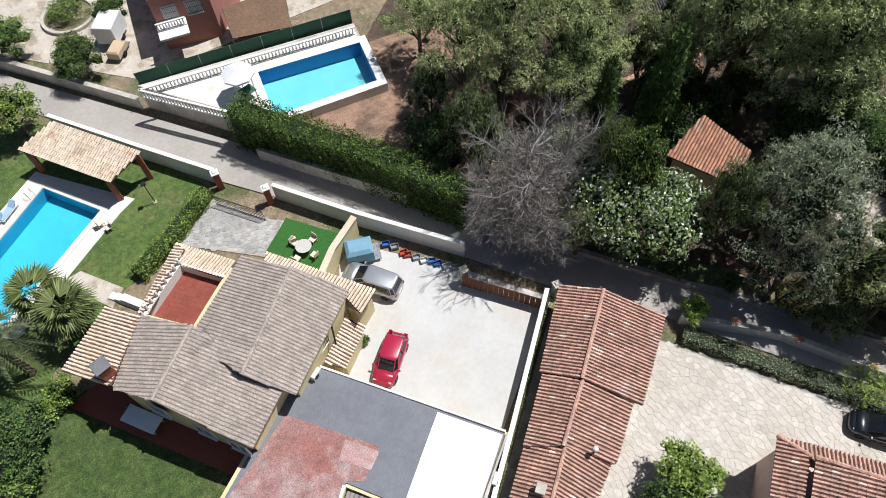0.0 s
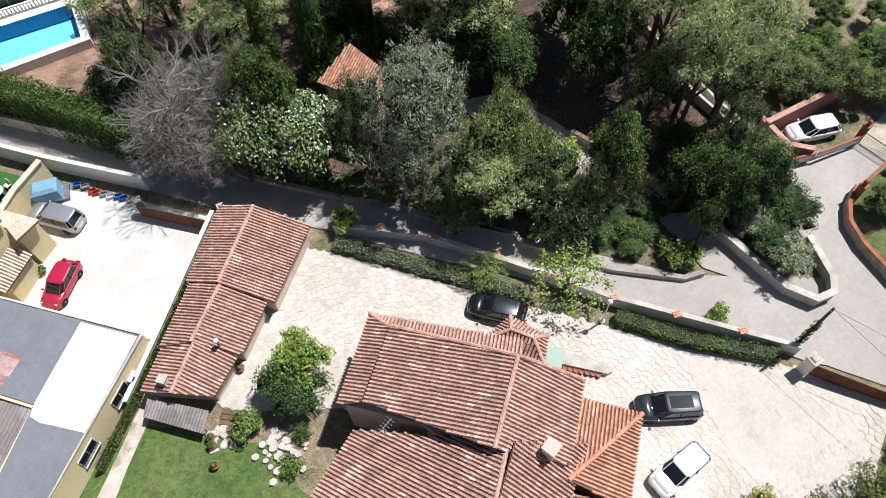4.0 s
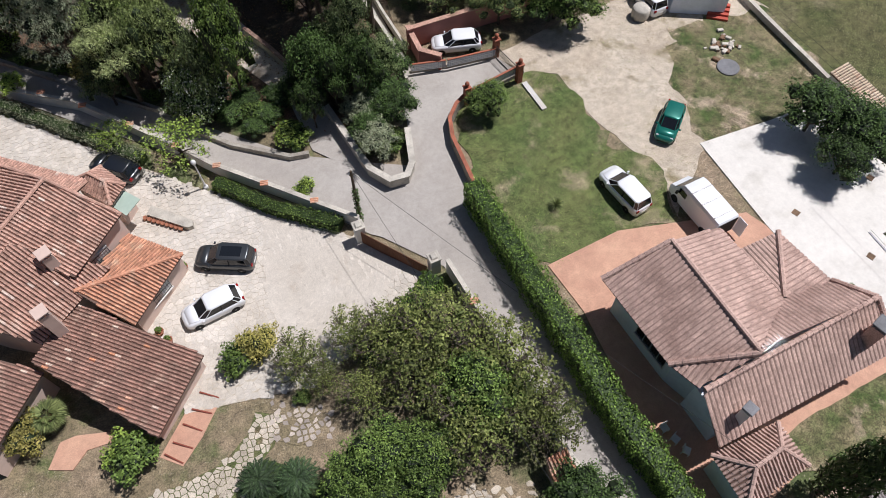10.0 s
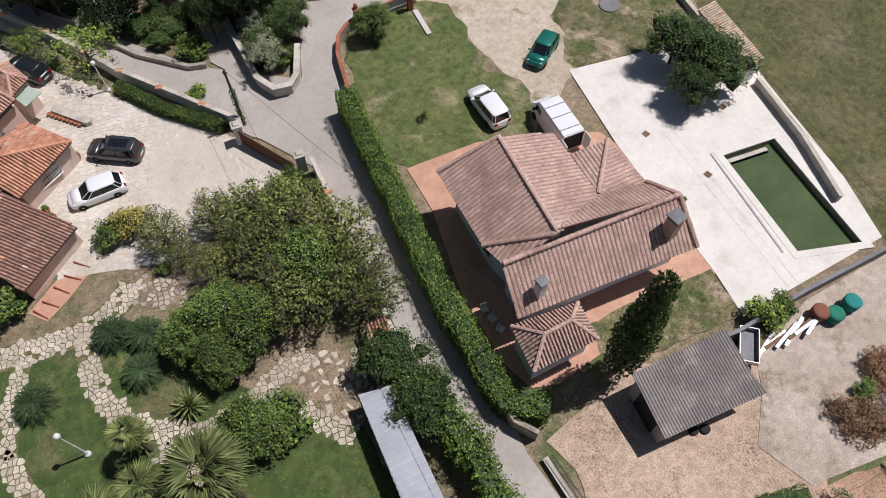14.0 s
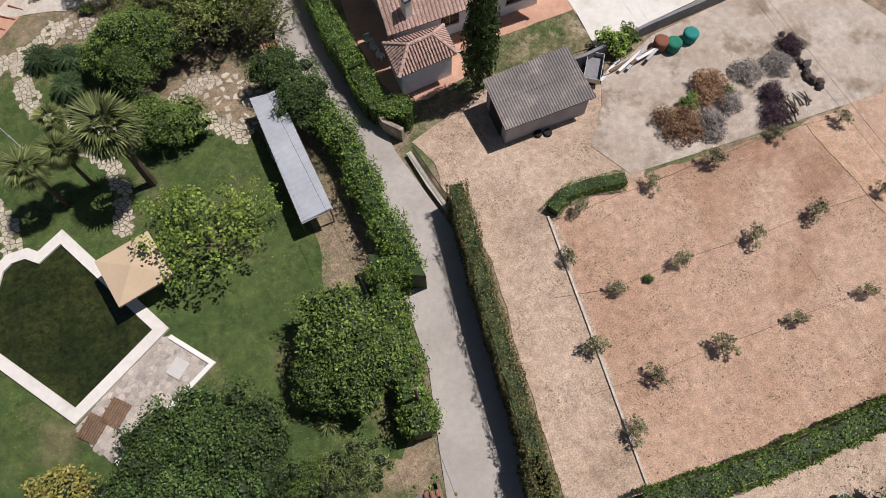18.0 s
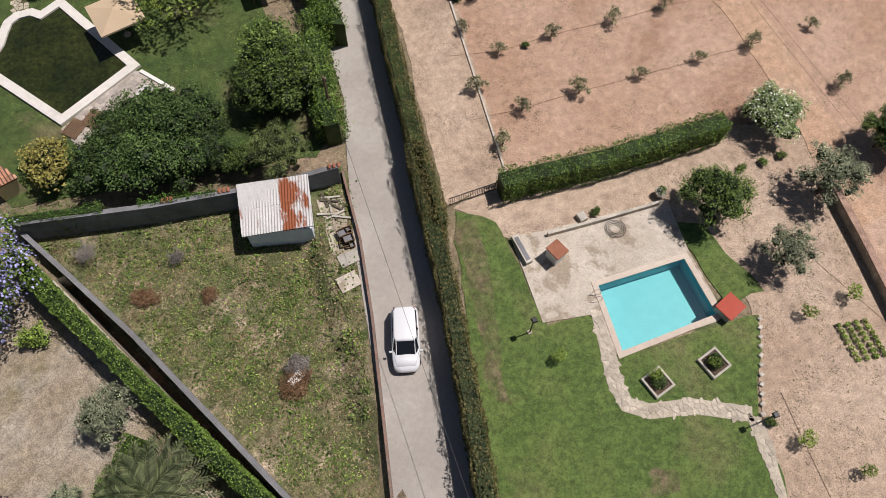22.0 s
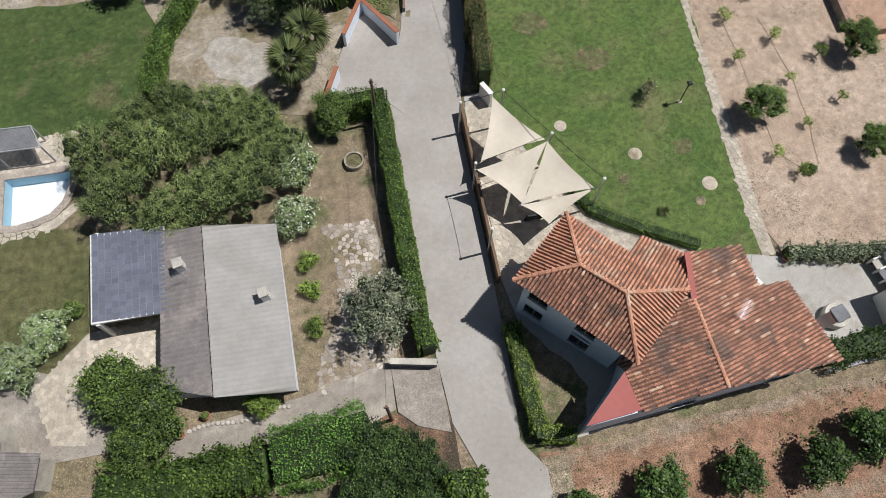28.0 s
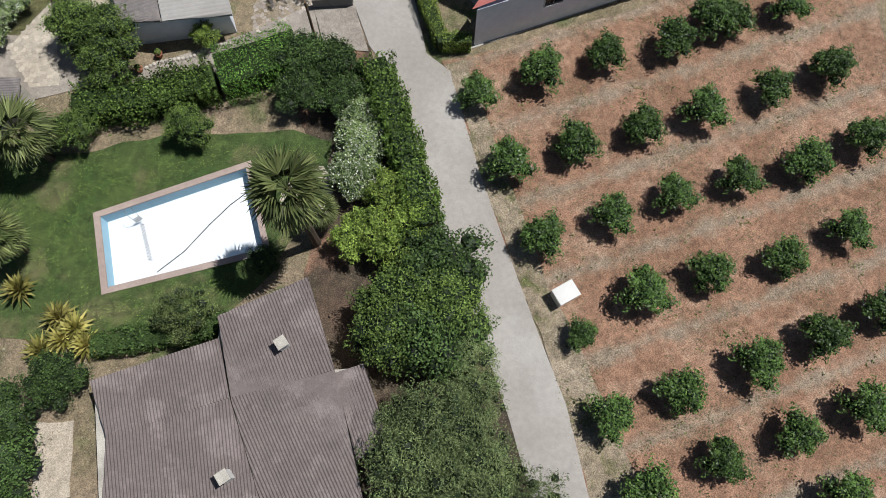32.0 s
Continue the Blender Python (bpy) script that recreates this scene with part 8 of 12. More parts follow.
se = (55.5, -123.8, 5.2), (51.1, -127.0, 4.0)
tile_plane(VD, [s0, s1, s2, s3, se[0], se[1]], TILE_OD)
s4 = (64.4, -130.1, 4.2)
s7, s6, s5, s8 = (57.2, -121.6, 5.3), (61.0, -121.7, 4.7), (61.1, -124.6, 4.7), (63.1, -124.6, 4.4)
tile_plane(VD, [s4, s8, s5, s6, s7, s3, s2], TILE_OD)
part("gutter_board", mesh("gutter_board", [tuple(Vector(q) - Vector((54.0, -122.0, -0.7 + dz))) for q, dz in ((w2, 0.02), (k2, 0.02), (k2, 0.4), (w2, 0.4))], [(0, 1, 2, 3)], WHITE), VD)
part("valley_gutter", mesh("valley_gutter", *rel(wall_vf([q[:2] for q in (s7, s3)], 0.35, 5.45, 5.52, 0.0), (54.0, -122.0, -0.7)), PINKROOF), VD)
ridge(VD, [s3, s2], TILE_O)
part("lean_to_roof", mesh("lean_to_roof", [tuple(Vector(q) - Vector((54.0, -122.0, -0.7))) for q in ((51.3, -127.6, 4.3), (51.5, -130.0, 4.3), (48.1, -130.1, 4.0))], [(0, 1, 2)], PINKROOF), VD)
walls_block(VD, [(46.9, -121.1), (50.8, -117.7), (53.6, -120.5), (55.7, -123.2), (51.8, -126.4)], -1.0, 5.0, BLUEW)
walls_block(VD, [(48.5, -130.1), (51.5, -127.7), (54.0, -124.4), (60.2, -122.7), (61.7, -123.6), (64.3, -129.8)], -1.0, 3.75, BLUEW, "wing_shell")
wa, wb = (46.6, -120.7), (52.0, -127.0)
for f in (0.2, 0.62):
    window_on(VD, wa, wb, f, 3.4, 1.3, 1.2, 1)
    window_on(VD, wa, wb, f, 0.6, 1.3, 1.3, 1)
wa, wb = (48.6, -130.1), (64.8, -129.9)
for f in (0.38, 0.78):
    window_on(VD, wa, wb, f, 1.8, 1.4, 0.9, 1)
chimney(VD, *((64.9, -127.5)), 3.0, 5.2, 0.75, PINKW, DARKWALL, 10)
HG = thing("tiled_outhouse", 76.0, -123.0, label="small outhouse with red tile roof", category="hut")
g0, g1, g2, g3 = (71.1, -128.5, 1.7), (76.4, -128.7, 1.7), (76.6, -125.7, 2.3), (71.3, -125.9, 2.3)
HG.matrix_basis = pose(g0[0], g0[1], -0.7)
tile_plane(HG, [g0, g1, g2, g3], TILE_R)
walls_block(HG, offset_poly(ccw([q[:2] for q in (g0, g1, g2, g3)]), 0.2), -0.9, 1.6, WHITE)

# ---------------------------------------------------------------- brown sheet-roofed house
VF = thing("brown_sheet_roofed_house", 26.0, -150.0, -0.7, label="low house with brown corrugated roofs", category="house")
a0, a1, a2, a3 = (16.7, -146.7, 2.1), (25.0, -146.7, 2.1), (24.9, -150.7, 2.8), (17.3, -150.5, 2.8)
sheet_plane(VF, [a0, a1, a2, a3], FIBRE_B, 0.2, 0.035)
a4, a5 = (15.0, -157.7, 1.8), (25.0, -159.5, 1.8)
sheet_plane(VF, [a5, a4, a3, a2], FIBRE_B, 0.2, 0.035)
b0, b1, b2, b3 = (25.3, -145.3, 2.2), (31.5, -144.7, 2.2), (31.5, -151.2, 2.9), (25.0, -150.7, 2.9)
sheet_plane(VF, [b0, b1, b2, b3], FIBRE_B, 0.2, 0.035)
b4, b5 = (30.8, -158.9, 1.9), (25.0, -159.6, 1.9)
sheet_plane(VF, [b4, b5, b3, b2], FIBRE_B, 0.2, 0.035)
sheet_plane(VF, [(31.1, -156.7, 2.0), (33.3, -156.6, 2.0), (33.3, -151.3, 2.4), (31.4, -151.3, 2.6)], FIBRE_B, 0.2, 0.035)
walls_block(VF, [(16.8, -146.9), (24.8, -146.8), (25.3, -145.5), (31.1, -144.9), (31.1, -150.9), (33.0, -151.4), (33.0, -156.3), (30.9, -156.5), (30.4, -158.7), (15.2, -157.4)], -1.0, 1.75, OLDWHITE)
for q in ((28.9, -148.6), (23.6, -155.1),):
    chimney(VF, *q, 1.5, 3.6, 0.6, WHITE, OLDWHITE, 15)

# ---------------------------------------------------------------- pools further on
pool(P_TEAL, "turquoise swimming pool with clear water", 0.4, 1.4, 0.2, POOLTEAL, mat("turquoise_pool_floor", (0.36, 0.7, 0.68), (0.33, 0.66, 0.65), s1=0.3, s2=5, fine=0.05), mat("beige_coping", (0.6, 0.51, 0.42), (0.54, 0.45, 0.37), s2=8, fine=0.1))
pool(P_WHITE, "drained white swimming pool with blue walls", 0.45, 1.2, None, POOLSKY, POOLWHITE, mat("pinkish_coping", (0.42, 0.33, 0.28), (0.36, 0.28, 0.24), s2=8, fine=0.12))
pool(P_QUART, "drained quarter-round pool with blue rim", 0.55, 1.1, None, POOLSKY, POOLWHITE, mat("stone_coping", (0.4, 0.34, 0.28), s2=8))
DT = thing("drainage_ditch", *DITCH[0], -1.5, label="narrow deep concrete drainage ditch beside the lot", category="ditch", kind="structure")
dv = [(x - DITCH[0][0], y - DITCH[0][1], z) for z in (0.02, -1.5) for x, y in DITCH]
part("side_wall", mesh("side_wall", dv, [(i, (i + 1) % 4, 4 + (i + 1) % 4, 4 + i) for i in range(4)], OLDWHITE), DT)
part("bed", mesh("bed", dv[4:], [(0, 1, 2, 3)], FOREST), DT)
PD = thing("garden_pond", 32.0, -50.0, label="dark algae-filled pond with white coping", category="pond")
pp = ccw([(31.5, -44.2), (35.9, -52.4), (30.4, -55.5), (25.5, -48.8), (26.8, -46.9), (27.2, -45.7), (27.6, -44.8), (28.2, -44.4), (29.1, -44.4), (29.9, -45.1)])
o = (32.0, -50.0, -0.7)
rg = offset_poly(pp, -0.75)
n = len(pp)
V = [(x - o[0], y - o[1], 0.22) for x, y in pp] + [(x - o[0], y - o[1], 0.22) for x, y in rg] + [(x - o[0], y - o[1], -0.2) for x, y in rg] + [(x - o[0], y - o[1], -0.1) for x, y in pp]
F = []
for i in range(n):
    j = (i + 1) % n
    F += [(i, n + i, n + j, j), (n + i, 2 * n + i, 2 * n + j, n + j), (j, i, 3 * n + i, 3 * n + j)]
part("coping", mesh("coping", V, F, DECK), PD)
part("water", mesh("water", [(x - o[0], y - o[1], 0.08) for x, y in pp], [tuple(range(n))], WEEDWATER), PD)


# ---------------------------------------------------------------- neighbours on the west side
GR = thing("grey_sheet_roofed_barn", *((10.5, -123.9)), label="low barn with grey-brown sheet roof", category="barn")
gp = [(15.9, -123.5, 1.7), (15.4, -125.7, 1.7), (8.5, -127.6, 2.3), (8.5, -120.0, 2.5), (13.5, -120.8, 2.0), (13.7, -122.9, 1.9)]
sheet_plane(GR, gp, FIBRE, 0.2, 0.035)
walls_block(GR, offset_poly(ccw([q[:2] for q in gp]), 0.25), -0.9, 1.55, OLDWHITE)
gq = [(12.7, -128.8, 1.6), (11.6, -130.8, 1.6), (8.5, -131.7, 2.2), (8.4, -128.3, 2.2)]
sheet_plane(GR, gq, FIBRE_B, 0.2, 0.035)
WB = thing("white_neighbour_house", *((9.5, -101.6)), label="white house wall with pale ledge beside the pool", category="house")
walls_block(WB, [(11.4, -100.4), (11.3, -106.7), (10.3, -106.9), (3.8, -105.3), (3.2, -92.4), (9.8, -95.7)], -0.9, -0.3, WHITE, "ledge")
walls_block(WB, [(10.8, -99.6), (10.5, -107.3), (2.9, -105.7), (2.2, -92.1), (9.5, -94.9)], -0.3, 2.4, BLUEW)

# ---------------------------------------------------------------- shade sails beside the orange villa
def sail(a, b, c, label, sag=0.25, cut=0.16):
    """A triangular shade sail with hollow edges."""
    a, b, c = Vector(a), Vector(b), Vector(c)
    n = 12
    m = (a + b + c) / 3
    ob = thing("shade_sail", m.x, m.y, m.z, label=label, category="awning", group="shade sails")
    V, ids = [], {}
    for i in range(n + 1):
        for j in range(n + 1 - i):
            u, v = i / n, j / n
            w = 1 - u - v
            p = a * u + b * v + c * w
            edge = max(0.0, 4 * u * v * (1 - w) + 4 * v * w * (1 - u) + 4 * u * w * (1 - v)) / 1.4
            near = min(u, v, w)
            p = p.lerp(m, cut * edge * (1 - min(1, near * 3)))
            ids[i, j] = len(V)
            V.append(tuple(p - m - Vector((0, 0, sag * 27 * u * v * w * 0.6))))
    F = []
    for i in range(n):
        for j in range(n - i):
            F.append((ids[i, j], ids[i + 1, j], ids[i, j + 1]))
            if i + j < n - 1:
                F.append((ids[i + 1, j], ids[i + 1, j + 1], ids[i, j + 1]))
    me = mesh("cloth", V, F, CLOTH, True)
    part("cloth", me, ob)
    for q in (a, b, c):
        part("corner_ring", mesh("corner_ring", *tube_vf([tuple(q - m), tuple((q - m) * 1.04 + Vector((0, 0, 0.03)))], [0.03, 0.02], 6), STEEL), ob)
    return ob


def mast(x, y, z0, h, label, material=None, r=0.08, lean=(0, 0), name="post"):
    ob = thing(name, x, y, z0, label=label, category="post")
    part("shaft", mesh("shaft", *tube_vf([(0, 0, -0.1), (lean[0], lean[1], h)], [r, r * 0.9], 10), material or STEEL), ob)
    part("cap", mesh("cap", *lathe_vf([(r * 1.4, h), (r * 1.5, h + 0.06), (r * 0.8, h + 0.12)], 10), PLASTICW), ob, m=pose(lean[0], lean[1], 0))
    return ob


def cable(a, b, name, label, r=0.015, sag=0.3, n=10):
    a, b = Vector(a), Vector(b)
    ob = tagged(new(name, mesh(name, *tube_vf([tuple((b - a) * (i / n) - Vector((0, 0, sag * 4 * (i / n) * (1 - i / n)))) for i in range(n + 1)], [r] * (n + 1), 5), IRON)), label, "cable")
    ob.matrix_basis = Matrix.Translation(a)
    return ob


sail(*[(49.0, -106.3, 3.3), (51.8, -110.4, 2.9), (47.0, -110.7, 2.1)], "cream triangular shade sail on masts")
sail(*[(51.7, -110.9, 3.5), (46.4, -111.6, 2.9), (49.1, -114.5, 1.9)], "cream triangular shade sail on masts")
sail(*[(51.7, -110.9, 3.5), (54.0, -114.9, 2.9), (48.9, -114.5, 1.9)], "cream triangular shade sail on masts")
sail(*[(48.9, -114.5, 1.9), (54.0, -114.9, 2.9), (50.3, -116.5, 2.3)], "cream triangular shade sail on masts")
MT = [(49.7, -106.5, 4.1), (52.0, -110.7, 4.1), (54.4, -114.9, 4.1)] + [(46.4, -111.4, 3.5), (46.6, -106.4, 3.5), (46.2, -116.4, 3.5)]
for q in MT:
    mast(q[0], q[1], g(q[0], q[1]), q[2] - g(q[0], q[1]), "grey steel mast with white cap")
for i, j in ((4, 0), (0, 1), (1, 2), (3, 1), (3, 5)):
    cable(MT[i], MT[j], "guy_cable", "dark steel cable between sail masts", 0.02, 0.1)
sc = thing("motor_scooter", *((50.1, -114.7)), label="dark motor scooter under the shade sails", category="scooter")
part("body", mesh("body", *join(box_vf(-0.6, -0.15, 0.3, 0.2, 0.15, 0.8, 0.08), box_vf(0.2, -0.2, 0.25, 0.5, 0.2, 0.4), box_vf(0.5, -0.18, 0.3, 0.65, 0.18, 1.0, 0.05)), IRON), sc)
for x in (-0.5, 0.75):
    part("wheel", mesh("wheel", *lathe_vf([(0.12, -0.05), (0.24, -0.05), (0.24, 0.05), (0.12, 0.05)], 12), TYRE), sc, m=pose(x, 0, 0.24, 90))


def lamp_post(x, y, h, label, material=PLASTICW, globe=0.2, rz=0):
    ob = thing("lamp_post", x, y, label=label, category="lamp")
    part("base", mesh("base", *lathe_vf([(0.2, -0.05), (0.2, 0.15), (0.12, 0.25), (0.09, 0.5)], 12), material), ob)
    part("shaft", mesh("shaft", *lathe_vf([(0.07, 0.5), (0.06, h * 0.45), (0.085, h * 0.47), (0.055, h * 0.5), (0.045, h - 0.35), (0.08, h - 0.3)], 10), material), ob)
    part("globe", mesh("globe", *lathe_vf([(0.08, h - 0.3), (globe * 0.8, h - 0.25), (globe, h - 0.1), (globe * 0.8, h + 0.06), (0.05, h + 0.14)], 12), PLASTICW, True), ob)
    return ob


lamp_post(*((35.6, -4.9)), 3.2, "white ornamental lamp post with globe")
lamp_post(*((30.3, -35.8)), 4.0, "white ornamental lamp post with globe")


def garden_lamp(x, y, h, label):
    ob = thing("garden_lamp", x, y, label=label, category="lamp")
    part("shaft", mesh("shaft", *tube_vf([(0, 0, -0.05), (0, 0, h)], [0.045, 0.035], 8), IRON), ob)
    part("head", mesh("head", *box_vf(-0.18, -0.18, h, 0.18, 0.18, h + 0.16, 0.05), IRON), ob)
    part("base", mesh("base", *box_vf(-0.15, -0.15, -0.05, 0.15, 0.15, 0.08, 0.02), OLDCON), ob)


for q in ((64.2, -107.7), (69.1, -94.5), (57.7, -84.0), (-8.0, 38.8)):
    garden_lamp(*q, 2.4, "dark iron garden lamp on the lawn")

# poles and overhead lines
def utility_pole(x, y, h, label, ivy=False):
    ob = thing("utility_pole", x, y, label=label, category="pole")
    part("shaft", mesh("shaft", *tube_vf([(0, 0, -0.2), (0, 0, h)], [0.13, 0.09], 10), WOOD if not ivy else BARK), ob)
    arm = 0.5 if h > 7 else 0.16
    part("crossarm", mesh("crossarm", *box_vf(-arm, -0.04, h - 0.4, arm, 0.04, h - 0.3), WOOD), ob)
    for k in (-0.8 * arm, 0.8 * arm):
        part("insulator", mesh("insulator", *lathe_vf([(0.03, h - 0.3), (0.05, h - 0.22), (0.02, h - 0.12)], 8), PLASTICW), ob, m=pose(k, 0, 0))
    if ivy:
        part("ivy", quads("ivy", leaf_cloud([(0, 0, 0.6 * k, 0.28, 0.28, 0.5) for k in range(7)], 420, 0.16), 420, L_DARK), ob)
    return ob


PL = [(45.3, -13.3), (50.0, -63.2), (37.0, -126.3), (40.7, -103.9)]
utility_pole(*PL[0], 6.0, "wooden pole wrapped in ivy", True)
for q in PL[1:]:
    utility_pole(*q, 5.5, "weathered wooden utility pole")
tops = [(*PL[0], g(*PL[0]) + 5.9), (*PL[1], g(*PL[1]) + 5.4), (49.7, -106.5, 4.15), (*PL[3], g(*PL[3]) + 5.4), (*PL[2], g(*PL[2]) + 5.4)]
for p, q in ((tops[0], tops[1]), (tops[1], tops[2]), (tops[3], tops[4])):
    for k in (0.0,):
        cable((p[0] + k, p[1], p[2]), (q[0] + k, q[1], q[2]), "overhead_cable", "thin dark overhead cable along the lane", 0.012, 0.5, 16)
cable((45.4, -13.4, 4.4), (59.2, -42.3, 3.8), "overhead_cable", "thin dark overhead cable", 0.012, 0.4, 16)


# ---------------------------------------------------------------- parasols, tables, chairs, loungers
def parasol(x, y, z, label, r=1.5, h=2.3, square=False, material=None):
    ob = thing("parasol", x, y, z, label=label, category="parasol")
    n = 4 if square else 8
    V = [(0, 0, h + 0.45)] + [(r * math.cos(2 * math.pi * k / n + 0.4), r * math.sin(2 * math.pi * k / n + 0.4), h) for k in range(n)] + [(r * math.cos(2 * math.pi * k / n + 0.4), r * math.sin(2 * math.pi * k / n + 0.4), h - 0.15) for k in range(n)]
    F = [(0, 1 + k, 1 + (k + 1) % n) for k in range(n)] + [(1 + k, 1 + n + k, 1 + n + (k + 1) % n, 1 + (k + 1) % n) for k in range(n)]
    part("canopy", mesh("canopy", V, F, material or PLASTICW), ob)
    part("pole", mesh("pole", *tube_vf([(0, 0, 0), (0, 0, h + 0.4)], [0.035, 0.03], 8), STEEL), ob)
    part("foot", mesh("foot", *lathe_vf([(0.3, 0), (0.3, 0.06), (0.1, 0.12)], 12), OLDCON), ob)
    return ob


parasol(*((1.9, 44.0)), 0.74, "white garden parasol on the terrace", 1.35)
parasol(*((36.4, -49.0)), -0.7, "square tan canvas parasol by the pond", 2.6, 2.5, True, TANCLOTH).matrix_basis @= pose(0, 0, 0, 0, 0, 35)
part("cloth_flap", mesh("cloth_flap", *box_vf(-0.6, -0.5, 0.7, 0.6, 0.5, 0.74), GREENNET), thing("folded_awning", *((2.1, 43.5)), 0.74, 20, label="green folded awning on the terrace", category="awning"))


def garden_chair(label, material):
    ob = thing("garden_chair", 0, 0, 0, label=label, category="chair", group="chairs round the table")
    part("seat", mesh("seat", *box_vf(-0.25, -0.25, 0.4, 0.25, 0.25, 0.45, 0.015), material), ob)
    part("backrest", mesh("backrest", *box_vf(-0.28, -0.25, 0.45, -0.22, 0.25, 0.9, 0.02), material), ob)
    for sx in (-0.21, 0.21):
        for sy in (-0.21, 0.21):
            part("leg", mesh("leg", *box_vf(sx - 0.02, sy - 0.02, 0, sx + 0.02, sy + 0.02, 0.4), material), ob)
    return ob


sheet("artificial_turf", [(0.9, 32.6), (4.3, 29.1), (1.8, 26.9), (-1.6, 30.3)], 0.035, TURF, "bright artificial turf patch", "lawn")
tx, ty = (1.2, 29.1)
tb = thing("round_table", tx, ty, label="round pale garden table on artificial turf", category="table")
part("tabletop", mesh("tabletop", *lathe_vf([(0.58, 0.7), (0.62, 0.72), (0.62, 0.745), (0.58, 0.76)], 20), CONCRETE), tb)
part("column", mesh("column", *lathe_vf([(0.3, 0), (0.28, 0.05), (0.05, 0.1), (0.05, 0.7)], 10), IRON), tb)
CH = garden_chair("cream wooden garden chair", CLOTH)
for a in (30, 120, 215, 300):
    put(CH, tx + 1.0 * math.cos(radians(a)), ty + 1.0 * math.sin(radians(a)), 1.0, a + 180)
for q, a in zip(((-12.3, 38.5), (-11.8, 37.8), (0.7, 30.2)), (20, 200, 90)):
    put(CH, *q, 1.0, a)
for c in list(CH.children_recursive) + [CH]:
    bpy.data.objects.remove(c)


def lounger(x, y, rz, label, material=None):
    ob = thing("sun_lounger", x, y, rz=rz, label=label, category="lounger")
    part("frame", mesh("frame", *box_vf(-0.95, -0.32, 0.25, 0.95, 0.32, 0.31), PLASTICW), ob)
    part("mattress", mesh("mattress", *box_vf(-0.9, -0.29, 0.31, 0.45, 0.29, 0.38, 0.02), material or PLASTICW), ob)
    part("backrest", mesh("backrest", *box_vf(0.0, -0.29, 0.0, 0.6, 0.29, 0.07, 0.02), material or PLASTICW), ob, m=pose(0.42, 0, 0.34, 0, -35, 0))
    for sx in (-0.8, 0.7):
        for sy in (-0.27, 0.27):
            part("leg", mesh("leg", *box_vf(sx - 0.025, sy - 0.025, 0, sx + 0.025, sy + 0.025, 0.25), PLASTICW), ob)


LB = mat("pale_blue_fabric", (0.35, 0.5, 0.65), fine=0.05)
lounger(*((-18.7, 43.0)), 45, "pale blue sun lounger by the pool", LB)
lounger(*((-19.8, 42.3)), 45, "pale blue sun lounger by the pool", LB)
for q, a in zip(((31.1, -57.1), (32.6, -56.7)), (45, 45)):
    pl = thing("wooden_pallet", *q, rz=a, label="weathered slatted wooden pallet on the terrace", category="pallet")
    for k in range(8):
        part("slat", mesh("slat", *box_vf(-0.8, -0.68 + 0.17 * k, 0.12, 0.8, -0.55 + 0.17 * k, 0.16, 0.01), WOOD), pl)
    for x in (-0.6, 0, 0.6):
        part("bearer", mesh("bearer", *box_vf(x - 0.05, -0.68, 0.03, x + 0.05, 0.77, 0.12), WOOD), pl)


def ladder(x, y, z, rz, label):
    ob = thing("pool_ladder", x, y, z, rz, label=label, category="ladder")
    for sy in (-0.25, 0.25):
        part("rail", mesh("rail", *tube_vf([(-0.5, sy, 0.05), (-0.45, sy, 0.6), (-0.15, sy, 0.75), (0.08, sy, 0.5), (0.1, sy, -0.9)], [0.02] * 5, 6), STEEL), ob)
    for k in range(3):
        part("rung", mesh("rung", *box_vf(0.07, -0.25, -0.3 - 0.25 * k, 0.15, 0.25, -0.27 - 0.25 * k), STEEL), ob)


ladder(*((-16.8, 43.8)), g(-15, 40), -60, "chrome pool ladder at the blue pool")
ladder(*((63.2, -83.3)), -0.65, -20, "chrome pool ladder at the turquoise pool")
ladder(*((20.7, -135.4)), -0.65, -75, "steel ladder in the drained pool")

PT = thing("porch_table", -12.9, 21.4, rz=-48, label="pale blue covered table on the villa terrace", category="table")
part("tabletop", mesh("tabletop", *box_vf(-1.3, -0.6, 0.68, 1.3, 0.6, 0.76, 0.03), BLUEW), PT)
for x in (-1.1, 1.1):
    for y in (-0.45, 0.45):
        part("leg", mesh("leg", *box_vf(x - 0.04, y - 0.04, 0, x + 0.04, y + 0.04, 0.68), PLASTICW), PT)
for k in range(3):
    ST = thing("terrace_step", -12.1 + 0.42 * k, 31.0 - 0.38 * k, rz=42, label="white concrete step up to the villa", category="step", group="villa terrace steps")
    part("tread", mesh("tread", *box_vf(-0.28, -1.3, -0.05, 0.28, 1.3, 0.16 + 0.17 * k, 0.015), WHITE), ST)
# ---------------------------------------------------------------- yard things at the start
BX = thing("box_trailer", *((-6.8, 59.1)), rz=60, label="white box trailer on the forecourt", category="trailer")
part("box", mesh("box", *box_vf(-1.3, -0.95, 0.5, 1.3, 0.95, 2.3, 0.04), PLASTICW), BX)
for sy in (-0.85, 0.85):
    part("wheel", mesh("wheel", *lathe_vf([(0.15, -0.1), (0.3, -0.1), (0.3, 0.1), (0.15, 0.1)], 12), TYRE), BX, m=pose(0, sy, 0.3, 90))
part("drawbar", mesh("drawbar", *box_vf(1.3, -0.05, 0.4, 2.2, 0.05, 0.5), STEEL), BX)
CT = thing("covered_trailer", *((-6.9, 56.7)), rz=55, label="small trailer under a pale cover", category="trailer")
part("cover", mesh("cover", *box_vf(-0.9, -0.6, 0.45, 0.9, 0.6, 1.1, 0.15), TANCLOTH), CT)
